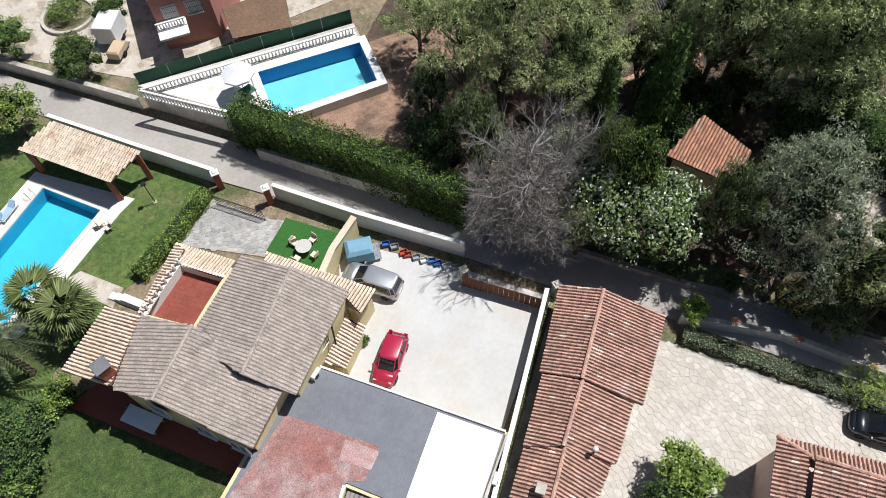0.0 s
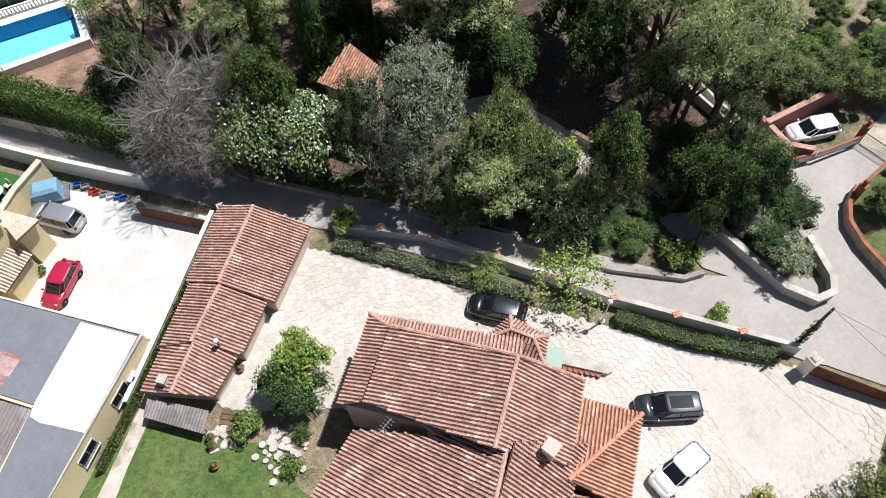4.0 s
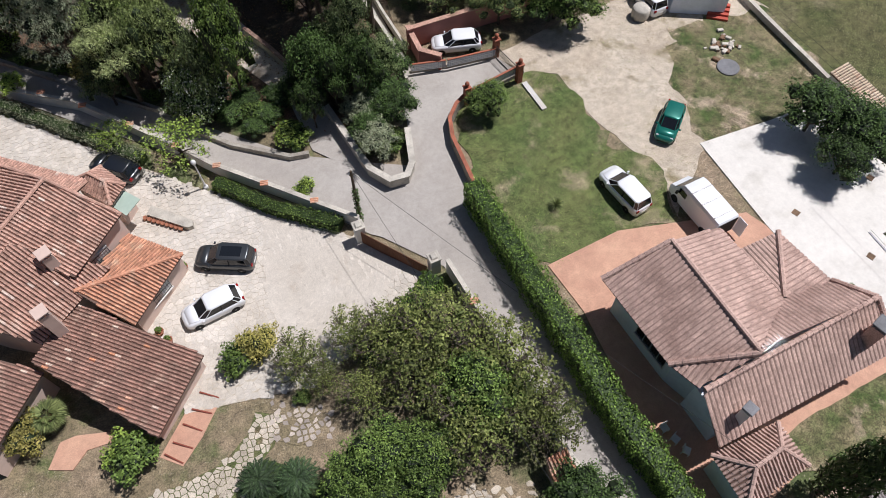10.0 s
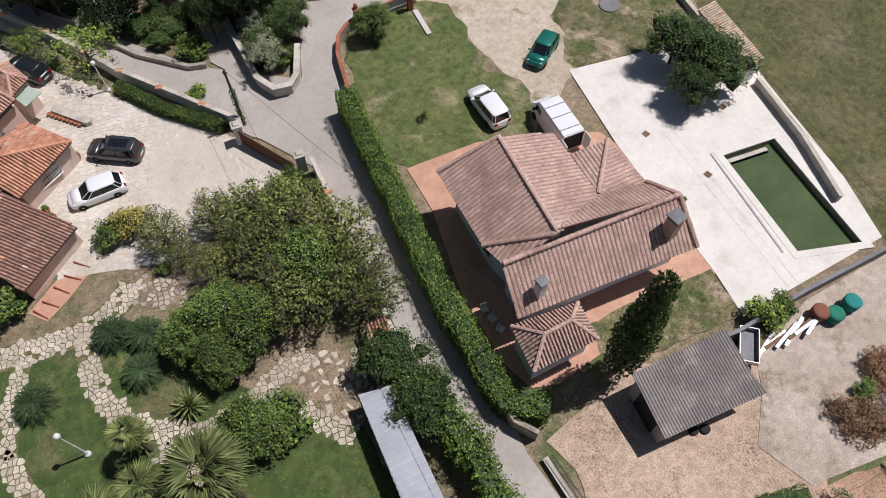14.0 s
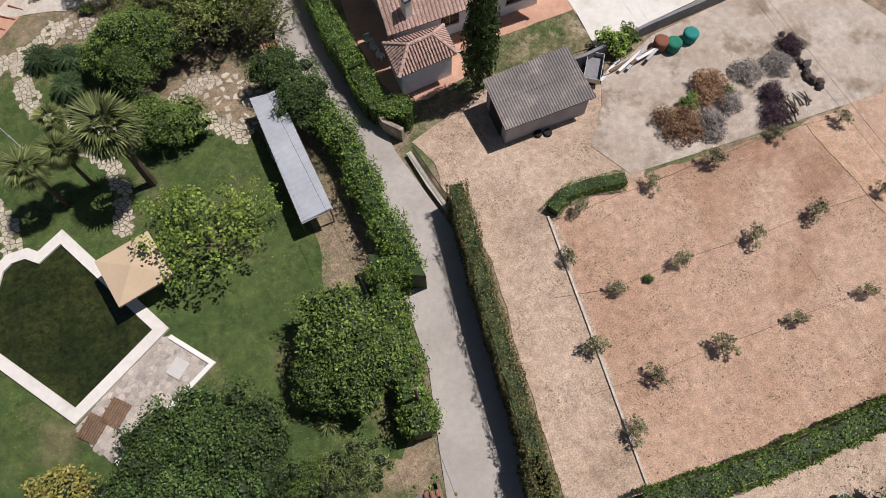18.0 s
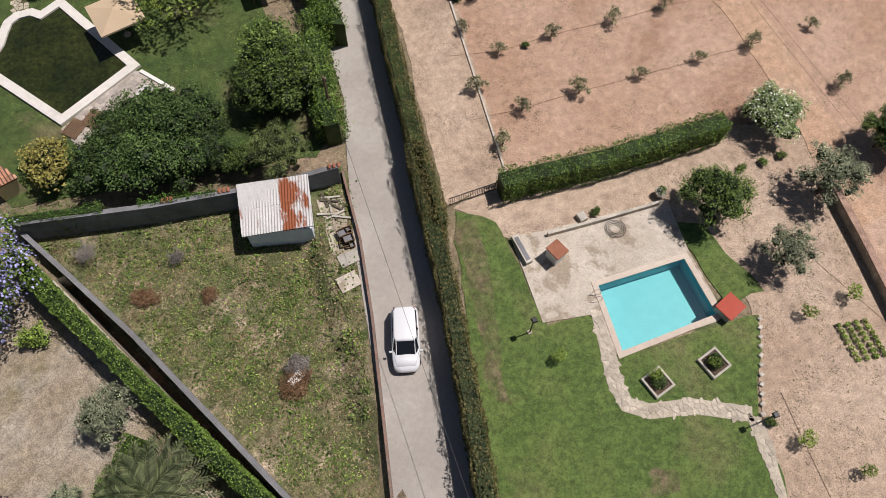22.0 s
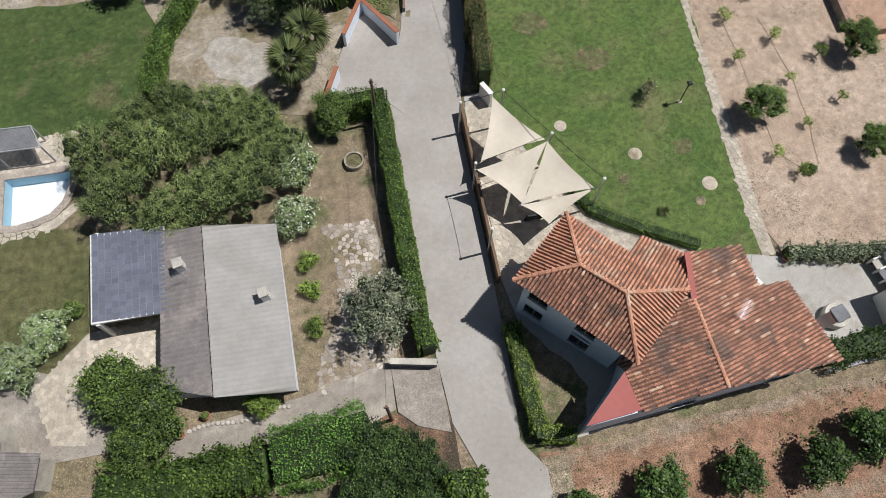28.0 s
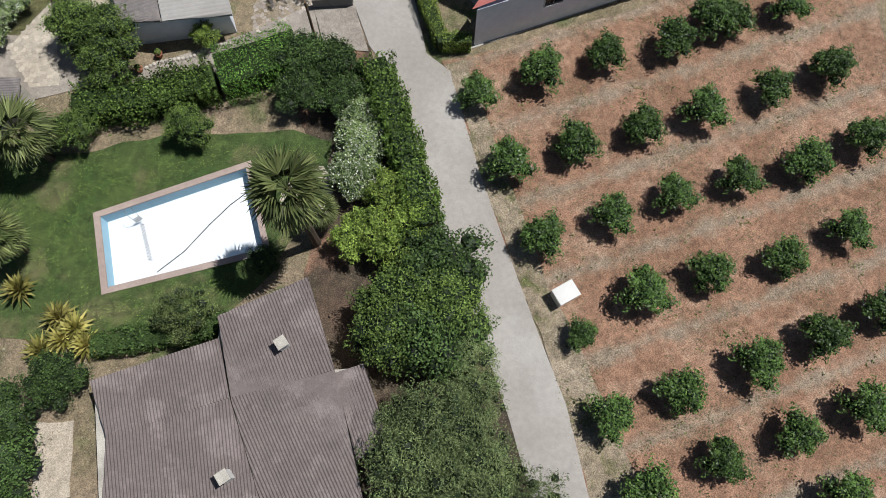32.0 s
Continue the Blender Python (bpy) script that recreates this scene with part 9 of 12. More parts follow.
part("chassis", mesh("chassis", *box_vf(-0.9, -0.55, 0.3, 1.4, 0.55, 0.45), STEEL), CT)
for sy in (-0.6, 0.6):
    part("wheel", mesh("wheel", *lathe_vf([(0.12, -0.08), (0.27, -0.08), (0.27, 0.08), (0.12, 0.08)], 12), TYRE), CT, m=pose(0, sy, 0.27, 90))
TT = thing("camper_trailer", *((4.8, 26.7)), rz=-12, label="blue-grey canvas camper trailer in the yard", category="trailer")
BLUEG = mat("blue_grey_canvas", (0.2, 0.36, 0.46), (0.16, 0.3, 0.4), fine=0.08)
part("box", mesh("box", *box_vf(-1.0, -0.75, 0.4, 1.0, 0.75, 1.7, 0.25), BLUEG), TT)
part("chassis", mesh("chassis", *box_vf(-1.0, -0.7, 0.28, 1.5, 0.7, 0.4), STEEL), TT)
for sy in (-0.72, 0.72):
    part("wheel", mesh("wheel", *lathe_vf([(0.12, -0.08), (0.28, -0.08), (0.28, 0.08), (0.12, 0.08)], 12), TYRE), TT, m=pose(0, sy, 0.28, 90))
crate_cols = [("red plastic crate by the wall", (0.45, 0.06, 0.03)), ("blue plastic crate by the wall", (0.03, 0.12, 0.4)), ("grey plastic crate by the wall", (0.3, 0.32, 0.34)), ("white plastic crate by the wall", (0.6, 0.6, 0.6)), ("brown clay tub by the wall", (0.2, 0.08, 0.04))]
for i, q in enumerate(((6.9, 26.8), (7.4, 26.3), (7.8, 25.5), (8.0, 25.2), (8.5, 24.7), (8.9, 24.2), (9.4, 23.9), (9.7, 23.5), (10.2, 23.0), (10.7, 22.6))):
    lab, col = crate_cols[(1, 2, 0, 0, 2, 3, 1, 1, 3, 2)[i]]
    cr = thing("crate", *q, rz=-17 + 5 * (i % 3), label=lab, category="crate", group="crates along the wall")
    cm = mat("crate_plastic", col, fine=0.05, rough=0.5, bump=0)
    part("tray", mesh("tray", *join(box_vf(-0.3, -0.2, 0.02, 0.3, 0.2, 0.06), box_vf(-0.3, -0.2, 0.06, -0.27, 0.2, 0.3), box_vf(0.27, -0.2, 0.06, 0.3, 0.2, 0.3), box_vf(-0.27, -0.2, 0.06, 0.27, -0.17, 0.3), box_vf(-0.27, 0.17, 0.06, 0.27, 0.2, 0.3)), cm), cr)
PH = thing("salmon_house", *((0.7, 59.4)), -1.9, label="salmon pink two-storey house with white balcony", category="house")
o = PH.matrix_basis.translation
walls_block(PH, [(-2.6, 55.3), (2.4, 54.8), (10.0, 65.1), (-0.9, 74.1), (-2.0, 64.5)], -2.1, 3.6, SALMON)
hx = [(-2.8, 54.1), (-0.2, 53.9)]
part("balcony_slab", mesh("balcony_slab", *rel(wall_vf([hx[0], hx[1]], 2.4, 0.0, 0.2, 1.0), o), WHITE), PH)
balustrade(hx[0], hx[1], 1.2, "white balcony balustrade of the salmon house", 0.8, 0.25)
for f in (0.3, 0.72):
    window_on(PH, (2.4, 54.8), (-2.6, 55.3), f, 1.3, 1.2, 1.3, -1, True, PLASTICW)
BLK = thing("round_tree_bed", -10.2, 64.2, label="round stone-edged bed with a bush on the forecourt", category="planter")
part("kerb", mesh("kerb", *lathe_vf([(2.6, -0.05), (2.6, 0.3), (2.3, 0.3), (2.3, 0.12)], 24), OLDWHITE), BLK)
part("soil", mesh("soil", *lathe_vf([(2.3, 0.0), (2.3, 0.14), (0.4, 0.2)], 24), WEEDS), BLK)
part("bush", quads("bush", leaf_cloud([(0, 0, 0.9, 1.7, 1.7, 1.0), (0.8, 0.4, 1.1, 1.0, 1.0, 0.8), (-0.7, -0.6, 1.0, 1.0, 1.0, 0.8)], 1500, 0.2), 1500, L_BROAD), BLK)
CP = thing("matting_carport", *((5.7, 54.6)), label="carport roofed with grey-brown matting", category="carport")
cpp = [(3.2, 55.4), (9.0, 55.2), (8.1, 50.0), (2.9, 51.0)]
part("roof_mat", mesh("roof_mat", *rel(prism_vf(cpp, 0.5, 0.56), CP.matrix_basis.translation), WOOD), CP)
for q in cpp:
    part("post", mesh("post", *tube_vf([(q[0] - CP.matrix_basis.translation.x, q[1] - CP.matrix_basis.translation.y, -0.1), (q[0] - CP.matrix_basis.translation.x, q[1] - CP.matrix_basis.translation.y, 2.4)], [0.05, 0.05], 6), STEEL), CP)
# roofs among the trees
FR = thing("grey_tiled_house", *((39.8, 35.4)), label="house with dark grey tile roof in the woods", category="house")
f0, f1, f2, f3 = (34.9, 34.6, 0.7), (41.7, 34.2, 0.9), (41.8, 36.6, 2.1), (36.0, 37.5, 1.9)
tile_plane(FR, [f0, f1, f2, f3], TILE_DG)
walls_block(FR, offset_poly(ccw([q[:2] for q in (f0, f1, f2, f3)]), 0.4), -2.2, 0.5, WHITE)
FO = thing("orange_tiled_outhouse", *((29.5, 19.8)), label="outhouse with orange tile roof among trees", category="hut")
f0, f1, f2, f3 = (26.9, 21.3, 3.7), (29.6, 16.9, 3.7), (31.7, 18.4, 4.6), (30.6, 22.5, 4.6)
tile_plane(FO, [f0, f1, f2, f3], TILE_O)
walls_block(FO, offset_poly(ccw([q[:2] for q in (f0, f1, f2, f3)]), 0.4), -2.2, 3.5, PINKW)
sail(*[(34.4, 31.4, 0.6), (31.2, 31.4, 0.6), (36.0, 32.3, 1.3)], "white shade sail among the pines")
sheet("terrace", [(32.2, 33.1), (38.1, 33.1), (41.9, 33.3), (39.9, 32.1), (34.0, 31.4)], 0.0, TERRA, "terracotta terrace among the pines", "paving")
WH = thing("pale_blue_cottage", *((83.7, -1.5)), label="pale cottage with red tile roof", category="house")
f0, f1, f2, f3 = (78.4, -4.3, 1.9), (83.1, -6.4, 1.9), (87.2, -2.4, 2.7), (81.4, 1.2, 2.7)
tile_plane(WH, [f0, f1, f2, f3], TILE_R)
walls_block(WH, [(78.0, -0.9), (78.3, -5.1), (82.3, -7.5), (90.7, -0.5), (83.3, 4.1)], -1.2, 1.6, BLUEW)

# ---------------------------------------------------------------- van and deck things
VAN = thing("delivery_van", *((67.8, -23.8)), rz=112, label="white delivery van with open rear doors", category="van")
vp = [(67.7, -21.3), (67.9, -26.3)]
VAN.matrix_basis = pose((vp[0][0] + vp[1][0]) / 2, (vp[0][1] + vp[1][1]) / 2, g(*vp[0]), 0, 0, math.degrees(math.atan2(vp[0][1] - vp[1][1], vp[0][0] - vp[1][0])))
vpaint = car_paint("white_van_paint", (0.75, 0.76, 0.77))
vs = [[(x, -w, 0.3), (x, -w, 0.9), (x, -w * 0.98, z - 0.25), (x, -w * 0.88, z), (x, w * 0.88, z), (x, w * 0.98, z - 0.25), (x, w, 0.9), (x, w, 0.3)] for x, w, z in ((-2.5, 0.95, 2.1), (-2.4, 0.98, 2.2), (0.9, 0.98, 2.2), (1.35, 0.95, 2.12), (2.0, 0.92, 1.25), (2.45, 0.85, 1.0), (2.55, 0.75, 0.8))]
part("body", mesh("body", *loft_vf(vs), vpaint), VAN)
part("windscreen", mesh("windscreen", [(1.42, -0.8, 2.03), (1.42, 0.8, 2.03), (2.02, 0.83, 1.29), (2.02, -0.83, 1.29), (1.4, -0.8, 1.98), (1.4, 0.8, 1.98), (2.0, 0.83, 1.24), (2.0, -0.83, 1.24)], [(0, 1, 2, 3), (7, 6, 5, 4), (0, 3, 7, 4), (1, 5, 6, 2)], CARGLASS), VAN)
for sy in (-1, 1):
    part("side_window", mesh("side_window", *box_vf(0.75, sy * 0.985 - 0.01, 1.25, 1.5, sy * 0.985 + 0.01, 1.8), CARGLASS), VAN)
    part("rear_door", mesh("rear_door", *box_vf(-3.3, sy * 1.0 - 0.03, 0.4, -2.5, sy * 1.0 + 0.03, 2.0, 0.01), vpaint), VAN, m=pose(0, 0, 0, 0, 0, 0))
    part("wing_mirror", mesh("wing_mirror", *box_vf(1.45, sy * 1.12 - 0.1, 1.2, 1.6, sy * 1.12 + 0.1, 1.5, 0.03), TYRE), VAN)
    for x in (-1.6, 1.6):
        part("wheel", mesh("wheel", *lathe_vf([(0.18, -0.11), (0.33, -0.11), (0.33, 0.11), (0.18, 0.11)], 14), TYRE), VAN, m=pose(x, sy * 0.88, 0.33, 90))
# flat black plate in place of the shaded load bay
part("load_bay", mesh("load_bay", *box_vf(-2.53, -0.85, 0.45, -2.49, 0.85, 2.0), TYRE), VAN)
for x in (-1.9, -0.6, 0.5):
    part("roof_bar", mesh("roof_bar", *box_vf(x - 0.03, -0.85, 2.2, x + 0.03, 0.85, 2.26), STEEL), VAN)
LH = thing("long_tiled_shelter", *((86.2, -23.8)), label="long low white shelter with pale tile roof", category="shed")
f0, f1, f2, f3 = (83.9, -18.2, 1.3), (83.9, -25.6, 1.3), (85.3, -25.4, 1.7), (85.4, -18.2, 1.7)
tile_plane(LH, [f0, f1, f2, f3], TILE_P)
walls_block(LH, offset_poly(ccw([q[:2] for q in (f0, f1, f2, f3)]), 0.15), -0.9, 1.2, WHITE)
for q in ((74.2, -27.0), (76.5, -32.2), (81.3, -26.9),):
    dr = thing("floor_drain", *q, -0.67, 20, label="rusty square drain in the deck", category="drain")
    part("grate", mesh("grate", *box_vf(-0.25, -0.25, 0, 0.25, 0.25, 0.035, 0.01), WOOD), dr)
tg = [(77.8, -30.6), (77.6, -40.0)]
TR = thing("deck_gutter", *tg[0], -0.66, label="long steel gutter beside the pool", category="gutter")
part("channel", mesh("channel", *rel(wall_vf(tg, 0.14, 0.0, 0.05, -0.66), (*tg[0], -0.66)), GREYW), TR)
for k in range(34):
    q = Vector((80.2, -10.4)) + Vector((rnd.gauss(0, 0.75), rnd.gauss(0, 0.6)))
    w = rnd.uniform(0.1, 0.32)
    RB_ = thing("rubble_block", q.x, q.y, rz=rnd.uniform(0, 180), label="broken pale rubble dumped on weedy ground", category="rubble", group="rubble heap")
    part("block", mesh("block", *box_vf(-w, -w * 0.6, -0.03, w, w * 0.6, w * 0.7, w * 0.15), rnd.choice((ROCK, OLDWHITE, WOOD))), RB_)
WC = thing("well_cover", 78.8, -12.9, label="round grey concrete well cover in the grass", category="cover")
part("slab", mesh("slab", *lathe_vf([(0.95, -0.05), (0.95, 0.07), (0.85, 0.11), (0.3, 0.12)], 20), DARKWALL), WC)
TK = thing("water_tank", 75.6, -4.4, label="round white water tank beside the cottage", category="tank")
part("shell", mesh("shell", *lathe_vf([(0.75, -0.05), (0.8, 0.3), (0.8, 0.9), (0.7, 1.05), (0.2, 1.15)], 18), OLDWHITE, True), TK)
for k in range(4):
    CS = thing("cottage_step", 81.6 + 0.25 * k, -7.6 + 0.3 * k, rz=50, label="red painted step up to the cottage", category="step", group="cottage steps")
    part("tread", mesh("tread", *box_vf(-0.2, -0.9, -0.05, 0.2, 0.9, 0.17 + 0.17 * k, 0.01), REDPAINT), CS)
PLK = [(62.5, -7.0), (62.6, -10.3)]
pk = thing("concrete_plank", *PLK[0], label="long pale concrete plank lying on grass", category="plank")
part("plank", mesh("plank", *rel(wall_vf(PLK, 0.45, 0.02, 0.14), (*PLK[0], g(*PLK[0]))), CONCRETE), pk)
for q, col, lab in zip(((79.1, -45.1), (77.5, -45.4), (76.7, -44.9)), ((0.02, 0.25, 0.22), (0.02, 0.2, 0.13), (0.25, 0.1, 0.06)), ("turquoise plastic water tank", "green plastic barrow tub", "rusty brown metal drum")):
    tk = thing("storage_tub", *q, rz=20, label=lab + " beside the wall", category="tub")
    part("shell", mesh("shell", *lathe_vf([(0.45, 0), (0.55, 0.1), (0.6, 0.8), (0.5, 0.9), (0.3, 0.92)], 14), mat("tub_plastic", col, fine=0.1), True), tk)
ct = thing("box_cart", *((70.9, -45.1)), rz=55, label="grey steel cart with open box", category="trailer")
part("floor", mesh("floor", *box_vf(-1.2, -0.6, 0.4, 1.2, 0.6, 0.46), DARKWALL), ct)
for n, vv in (("side_panel", (-1.2, -0.62, 0.46, 1.2, -0.58, 0.9)), ("side_panel", (-1.2, 0.58, 0.46, 1.2, 0.62, 0.9)), ("end_panel", (-1.22, -0.58, 0.46, -1.18, 0.58, 0.9)), ("end_panel", (1.18, -0.58, 0.46, 1.22, 0.58, 0.9))):
    part(n, mesh(n, *box_vf(*vv), STEEL), ct)
for sy in (-0.7, 0.7):
    part("wheel", mesh("wheel", *lathe_vf([(0.12, -0.07), (0.27, -0.07), (0.27, 0.07), (0.12, 0.07)], 12), TYRE), ct, m=pose(0, sy, 0.27, 90))
for k in range(9):
    q = Vector((71.7, -45.4)).lerp(Vector((76.1, -45.3)), k / 8)
    bd = thing("stacked_board", q.x, q.y, rz=18 + rnd.uniform(-12, 12), label="weathered board in a scrap stack", category="board", group="scrap boards")
    part("plank", mesh("plank", *box_vf(-1.3, -0.12, 0.02 + 0.06 * k, 1.3, 0.12, 0.07 + 0.06 * k, 0.01), (WOOD, PLASTICW, STEEL)[k % 3]), bd)

# ---------------------------------------------------------------- pool garden things
RB = thing("pump_house", *((71.0, -87.1)), rz=20, label="low pump box with red lid by the pool", category="box")
part("box", mesh("box", *box_vf(-0.7, -0.6, -0.05, 0.7, 0.6, 0.7), OLDWHITE), RB)
part("lid", mesh("lid", *box_vf(-0.8, -0.7, 0.7, 0.8, 0.7, 0.78, 0.02), REDPAINT), RB)
SH = thing("brick_shower", *((61.5, -79.5)), rz=20, label="small white kiosk with terracotta top", category="kiosk")
part("body", mesh("body", *box_vf(-0.45, -0.5, -0.05, 0.45, 0.5, 1.3), WHITE), SH)
part("top", mesh("top", *box_vf(-0.55, -0.6, 1.3, 0.55, 0.6, 1.4, 0.03), TERRAPOT), SH)
tq = [(59.4, -77.1), (59.6, -79.4)]
TRG = thing("stone_trough", *tq[0], label="long narrow pale stone trough", category="trough")
part("basin", mesh("basin", *rel(wall_vf(tq, 0.5, 0.0, 0.45), (*tq[0], g(*tq[0]))), OLDWHITE), TRG)
part("water", mesh("water", *rel(wall_vf([tuple(Vector(tq[0]).lerp(Vector(tq[1]), f)) for f in (0.08, 0.92)], 0.32, 0.44, 0.455), (*tq[0], g(*tq[0]))), DARKWALL), TRG)
for q in ((64.2, -90.0), (68.3, -90.1),):
    pb = thing("raised_flower_bed", *q, rz=15, label="square stone bed with green shrub", category="planter", group="flower beds")
    for vv in ((-0.8, -0.8, -0.05, 0.8, -0.65, 0.25), (-0.8, 0.65, -0.05, 0.8, 0.8, 0.25), (-0.8, -0.65, -0.05, -0.65, 0.65, 0.25), (0.65, -0.65, -0.05, 0.8, 0.65, 0.25)):
        part("kerb", mesh("kerb", *box_vf(*vv, 0.02), OLDWHITE), pb)
    part("soil", mesh("soil", *box_vf(-0.65, -0.65, -0.05, 0.65, 0.65, 0.15), FOREST), pb)
    part("shrub", quads("shrub", leaf_cloud([(0, 0, 0.4, 0.55, 0.55, 0.4), (0.2, 0.2, 0.5, 0.3, 0.3, 0.3)], 420, 0.16), 420, L_DARK), pb)


def pot(x, y, label, r=0.25, h=0.4, z=None, plant=True, material=None):
    ob = thing("plant_pot", x, y, z, label=label, category="pot")
    part("pot", mesh("pot", *lathe_vf([(r * 0.65, 0), (r * 0.95, h * 0.85), (r * 1.08, h * 0.86), (r * 1.08, h), (r * 0.9, h), (r * 0.85, h * 0.9)], 14), material or TERRAPOT, True), ob)
    if plant:
        part("plant", quads("plant", leaf_cloud([(0, 0, h + r * 0.6, r * 0.9, r * 0.9, r * 0.8)], 110, 0.14), 110, L_BROAD), ob)
    return ob


for q in ((70.8, -77.5),):
    pot(*q, "square stone urn with a plant", 0.4, 0.6, None, True, OLDWHITE)
for k in range(9):
    q = Vector((30.7, -5.9)).lerp(Vector((32.9, -8.0)), k / 8)
    pot(q.x, q.y, "small terracotta pot along the planter", 0.17, 0.28, None, False)
for q in ((32.3, -11.4), (29.5, -15.7), (29.9, -16.6), (25.3, -123.2), (23.6, -124.0), (12.3, 5.1), (8.8, 1.6), (8.7, 1.1), (8.4, -0.2)):
    pot(*q, "terracotta pot with green plant", 0.28, 0.42)
OB = thing("white_meter_box", *((47.6, -150.9)), rz=10, label="white rendered box at the orchard edge", category="box")
part("body", mesh("body", *box_vf(-0.75, -0.55, -0.1, 0.75, 0.55, 1.1), WHITE), OB)
part("lid", mesh("lid", *box_vf(-0.82, -0.62, 1.1, 0.82, 0.62, 1.2, 0.03), WHITE), OB)
WL = thing("round_stone_planter", *((38.3, -107.0)), label="round stone well ring filled with grass", category="planter")
part("ring", mesh("ring", *lathe_vf([(0.75, -0.05), (0.75, 0.45), (0.62, 0.45), (0.62, 0.3)], 20), STONEW), WL)
part("soil", mesh("soil", *lathe_vf([(0.62, 0.0), (0.62, 0.3), (0.2, 0.36)], 20), WEEDS), WL)
for i, q in enumerate(((54.4, -107.6), (59.2, -111.3), (63.8, -115.0), (57.7, -113.1), (62.6, -116.2))):
    rr = (0.5, 0.55, 0.6, 0.4, 0.4)[i]
    st = thing("earth_disc", *q, label="round bare earth tree circle in the lawn", category="soil patch")
    part("mound", mesh("mound", *lathe_vf([(rr, -0.05), (rr * 0.97, 0.03), (rr * 0.5, 0.06)], 18), SAND if i < 3 else WEEDS), st)
for k in range(22):
    f = k / 21
    q = Vector((24.1, -123.9)).lerp(Vector((30.6, -123.9)), f)
    single("edging_stone", mesh("edging_stone", *lathe_vf([(0.1, -0.05), (0.17, 0.06), (0.13, 0.15), (0.04, 0.18)], 7), ROCK), q.x, q.y + 0.15 * math.sin(f * 9), g(q.x, q.y), rnd.uniform(0, 360), "white painted edging stone", "stone", "edging stones")
for k in range(46):
    q = Vector((12.2, -1.5)) + Vector((rnd.gauss(0, 0.9), rnd.gauss(0, 0.8)))
    s = rnd.uniform(0.12, 0.3)
    single("rock", mesh("rock", [(s * math.cos(a) * rnd.uniform(0.7, 1.1), s * math.sin(a) * rnd.uniform(0.7, 1.1), z) for z in (0.0, s * 0.9) for a in (0, 1.1, 2.2, 3.3, 4.4, 5.4)], [(0, 1, 7, 6), (1, 2, 8, 7), (2, 3, 9, 8), (3, 4, 10, 9), (4, 5, 11, 10), (5, 0, 6, 11), (6, 7, 8, 9, 10, 11)], ROCK), q.x, q.y, g(q.x, q.y) - 0.05, 0, "pale rock in a garden rockery", "rock", "rockery rocks")
# vegetable rows
for r in range(4):
    for k in range(7):
        q = Vector((77.5, -90.7)).lerp(Vector((77.4, -93.1)), k / 6) + Vector((79.4, -91.0)).lerp(Vector((77.5, -90.7)), 1 - r / 3) - Vector((77.5, -90.7))
        vg = single("vegetable_plant", quads("vegetable_plant", leaf_cloud([(0, 0, 0.15, 0.2, 0.2, 0.18)], 40, 0.16), 40, L_BRIGHT), q.x, q.y, g(q.x, q.y), 0, "leafy green vegetable in a row", "vegetable", "vegetable rows")


# television aerials
def aerial(x, y, z, label, rz=0):
    ob = thing("roof_aerial", x, y, z, rz, label=label, category="aerial")
    part("mast", mesh("mast", *tube_vf([(0, 0, -0.3), (0, 0, 1.6)], [0.02, 0.02], 6), STEEL), ob)
    part("boom", mesh("boom", *box_vf(-0.7, -0.012, 1.5, 0.7, 0.012, 1.525), STEEL), ob)
    for k in range(7):
        part("element", mesh("element", *box_vf(-0.6 + 0.2 * k - 0.008, -0.3, 1.52, -0.6 + 0.2 * k + 0.008, 0.3, 1.535), STEEL), ob)


aerial(*((-6.2, 21.7)), 4.4, "thin television aerial on the roof", 30)
aerial(*((61.1, -35.9)), 5.7, "thin television aerial on the roof", 10)
aerial(*((58.8, -126.1)), 4.9, "thin television aerial on the roof", 40)
aerial(*((26.0, -114.8)), 2.6, "thin television aerial on the roof", 20)
aerial(*((18.4, -5.6)), 3.2, "thin television aerial on the roof", 20)


HC = thing("hose_coil", 66.5, -78.9, g(66.5, -78.9) + 0.03, label="dark coiled garden hose on the terrace", category="hose")
part("coil", mesh("coil", *tube_vf([((0.3 + 0.012 * i) * math.cos(0.6 * i), (0.3 + 0.012 * i) * math.sin(0.6 * i), 0.02 + 0.001 * i) for i in range(44)], [0.018] * 44, 5), IRON), HC)
SB2 = thing("stone_block", 64.6, -77.3, g(64.6, -77.3), 10, label="pale stone block beside the terrace kerb", category="stone block")
part("block", mesh("block", *box_vf(-0.3, -0.35, -0.02, 0.3, 0.35, 0.4, 0.04), OLDWHITE), SB2)
# courtyard of the orange villa
WR = thing("stone_well", 68.1, -126.8, g(68.1, -126.8), label="round white-washed well ring planted with greenery", category="well")
part("ring", mesh("ring", *lathe_vf([(0.55, 0.0), (0.58, 0.75), (0.86, 0.78), (0.9, 0.7), (0.86, 0.0)], 24), OLDWHITE), WR)
part("soil", mesh("soil", *lathe_vf([(0.6, 0.6), (0.02, 0.64)], 16), EARTH), WR)
part("plant", quads("plant", leaf_cloud([(0, 0, 0.75, 0.45, 0.45, 0.25)], 200, 0.14), 200, L_BROAD), WR)
BQ = thing("barbecue", 72.8, -124.8, g(72.8, -124.8), 8, label="white masonry barbecue with shelves in the courtyard", category="barbecue")
part("back_wall", mesh("back_wall", *box_vf(0.35, -1.3, 0, 0.5, 1.3, 1.5, 0.02), WHITE), BQ)
for k in range(4):
    part("side_wall", mesh("side_wall", *box_vf(-0.45, -1.3 + 0.8 * k, 0, 0.34, -1.16 + 0.8 * k, 1.0, 0.02), WHITE), BQ)
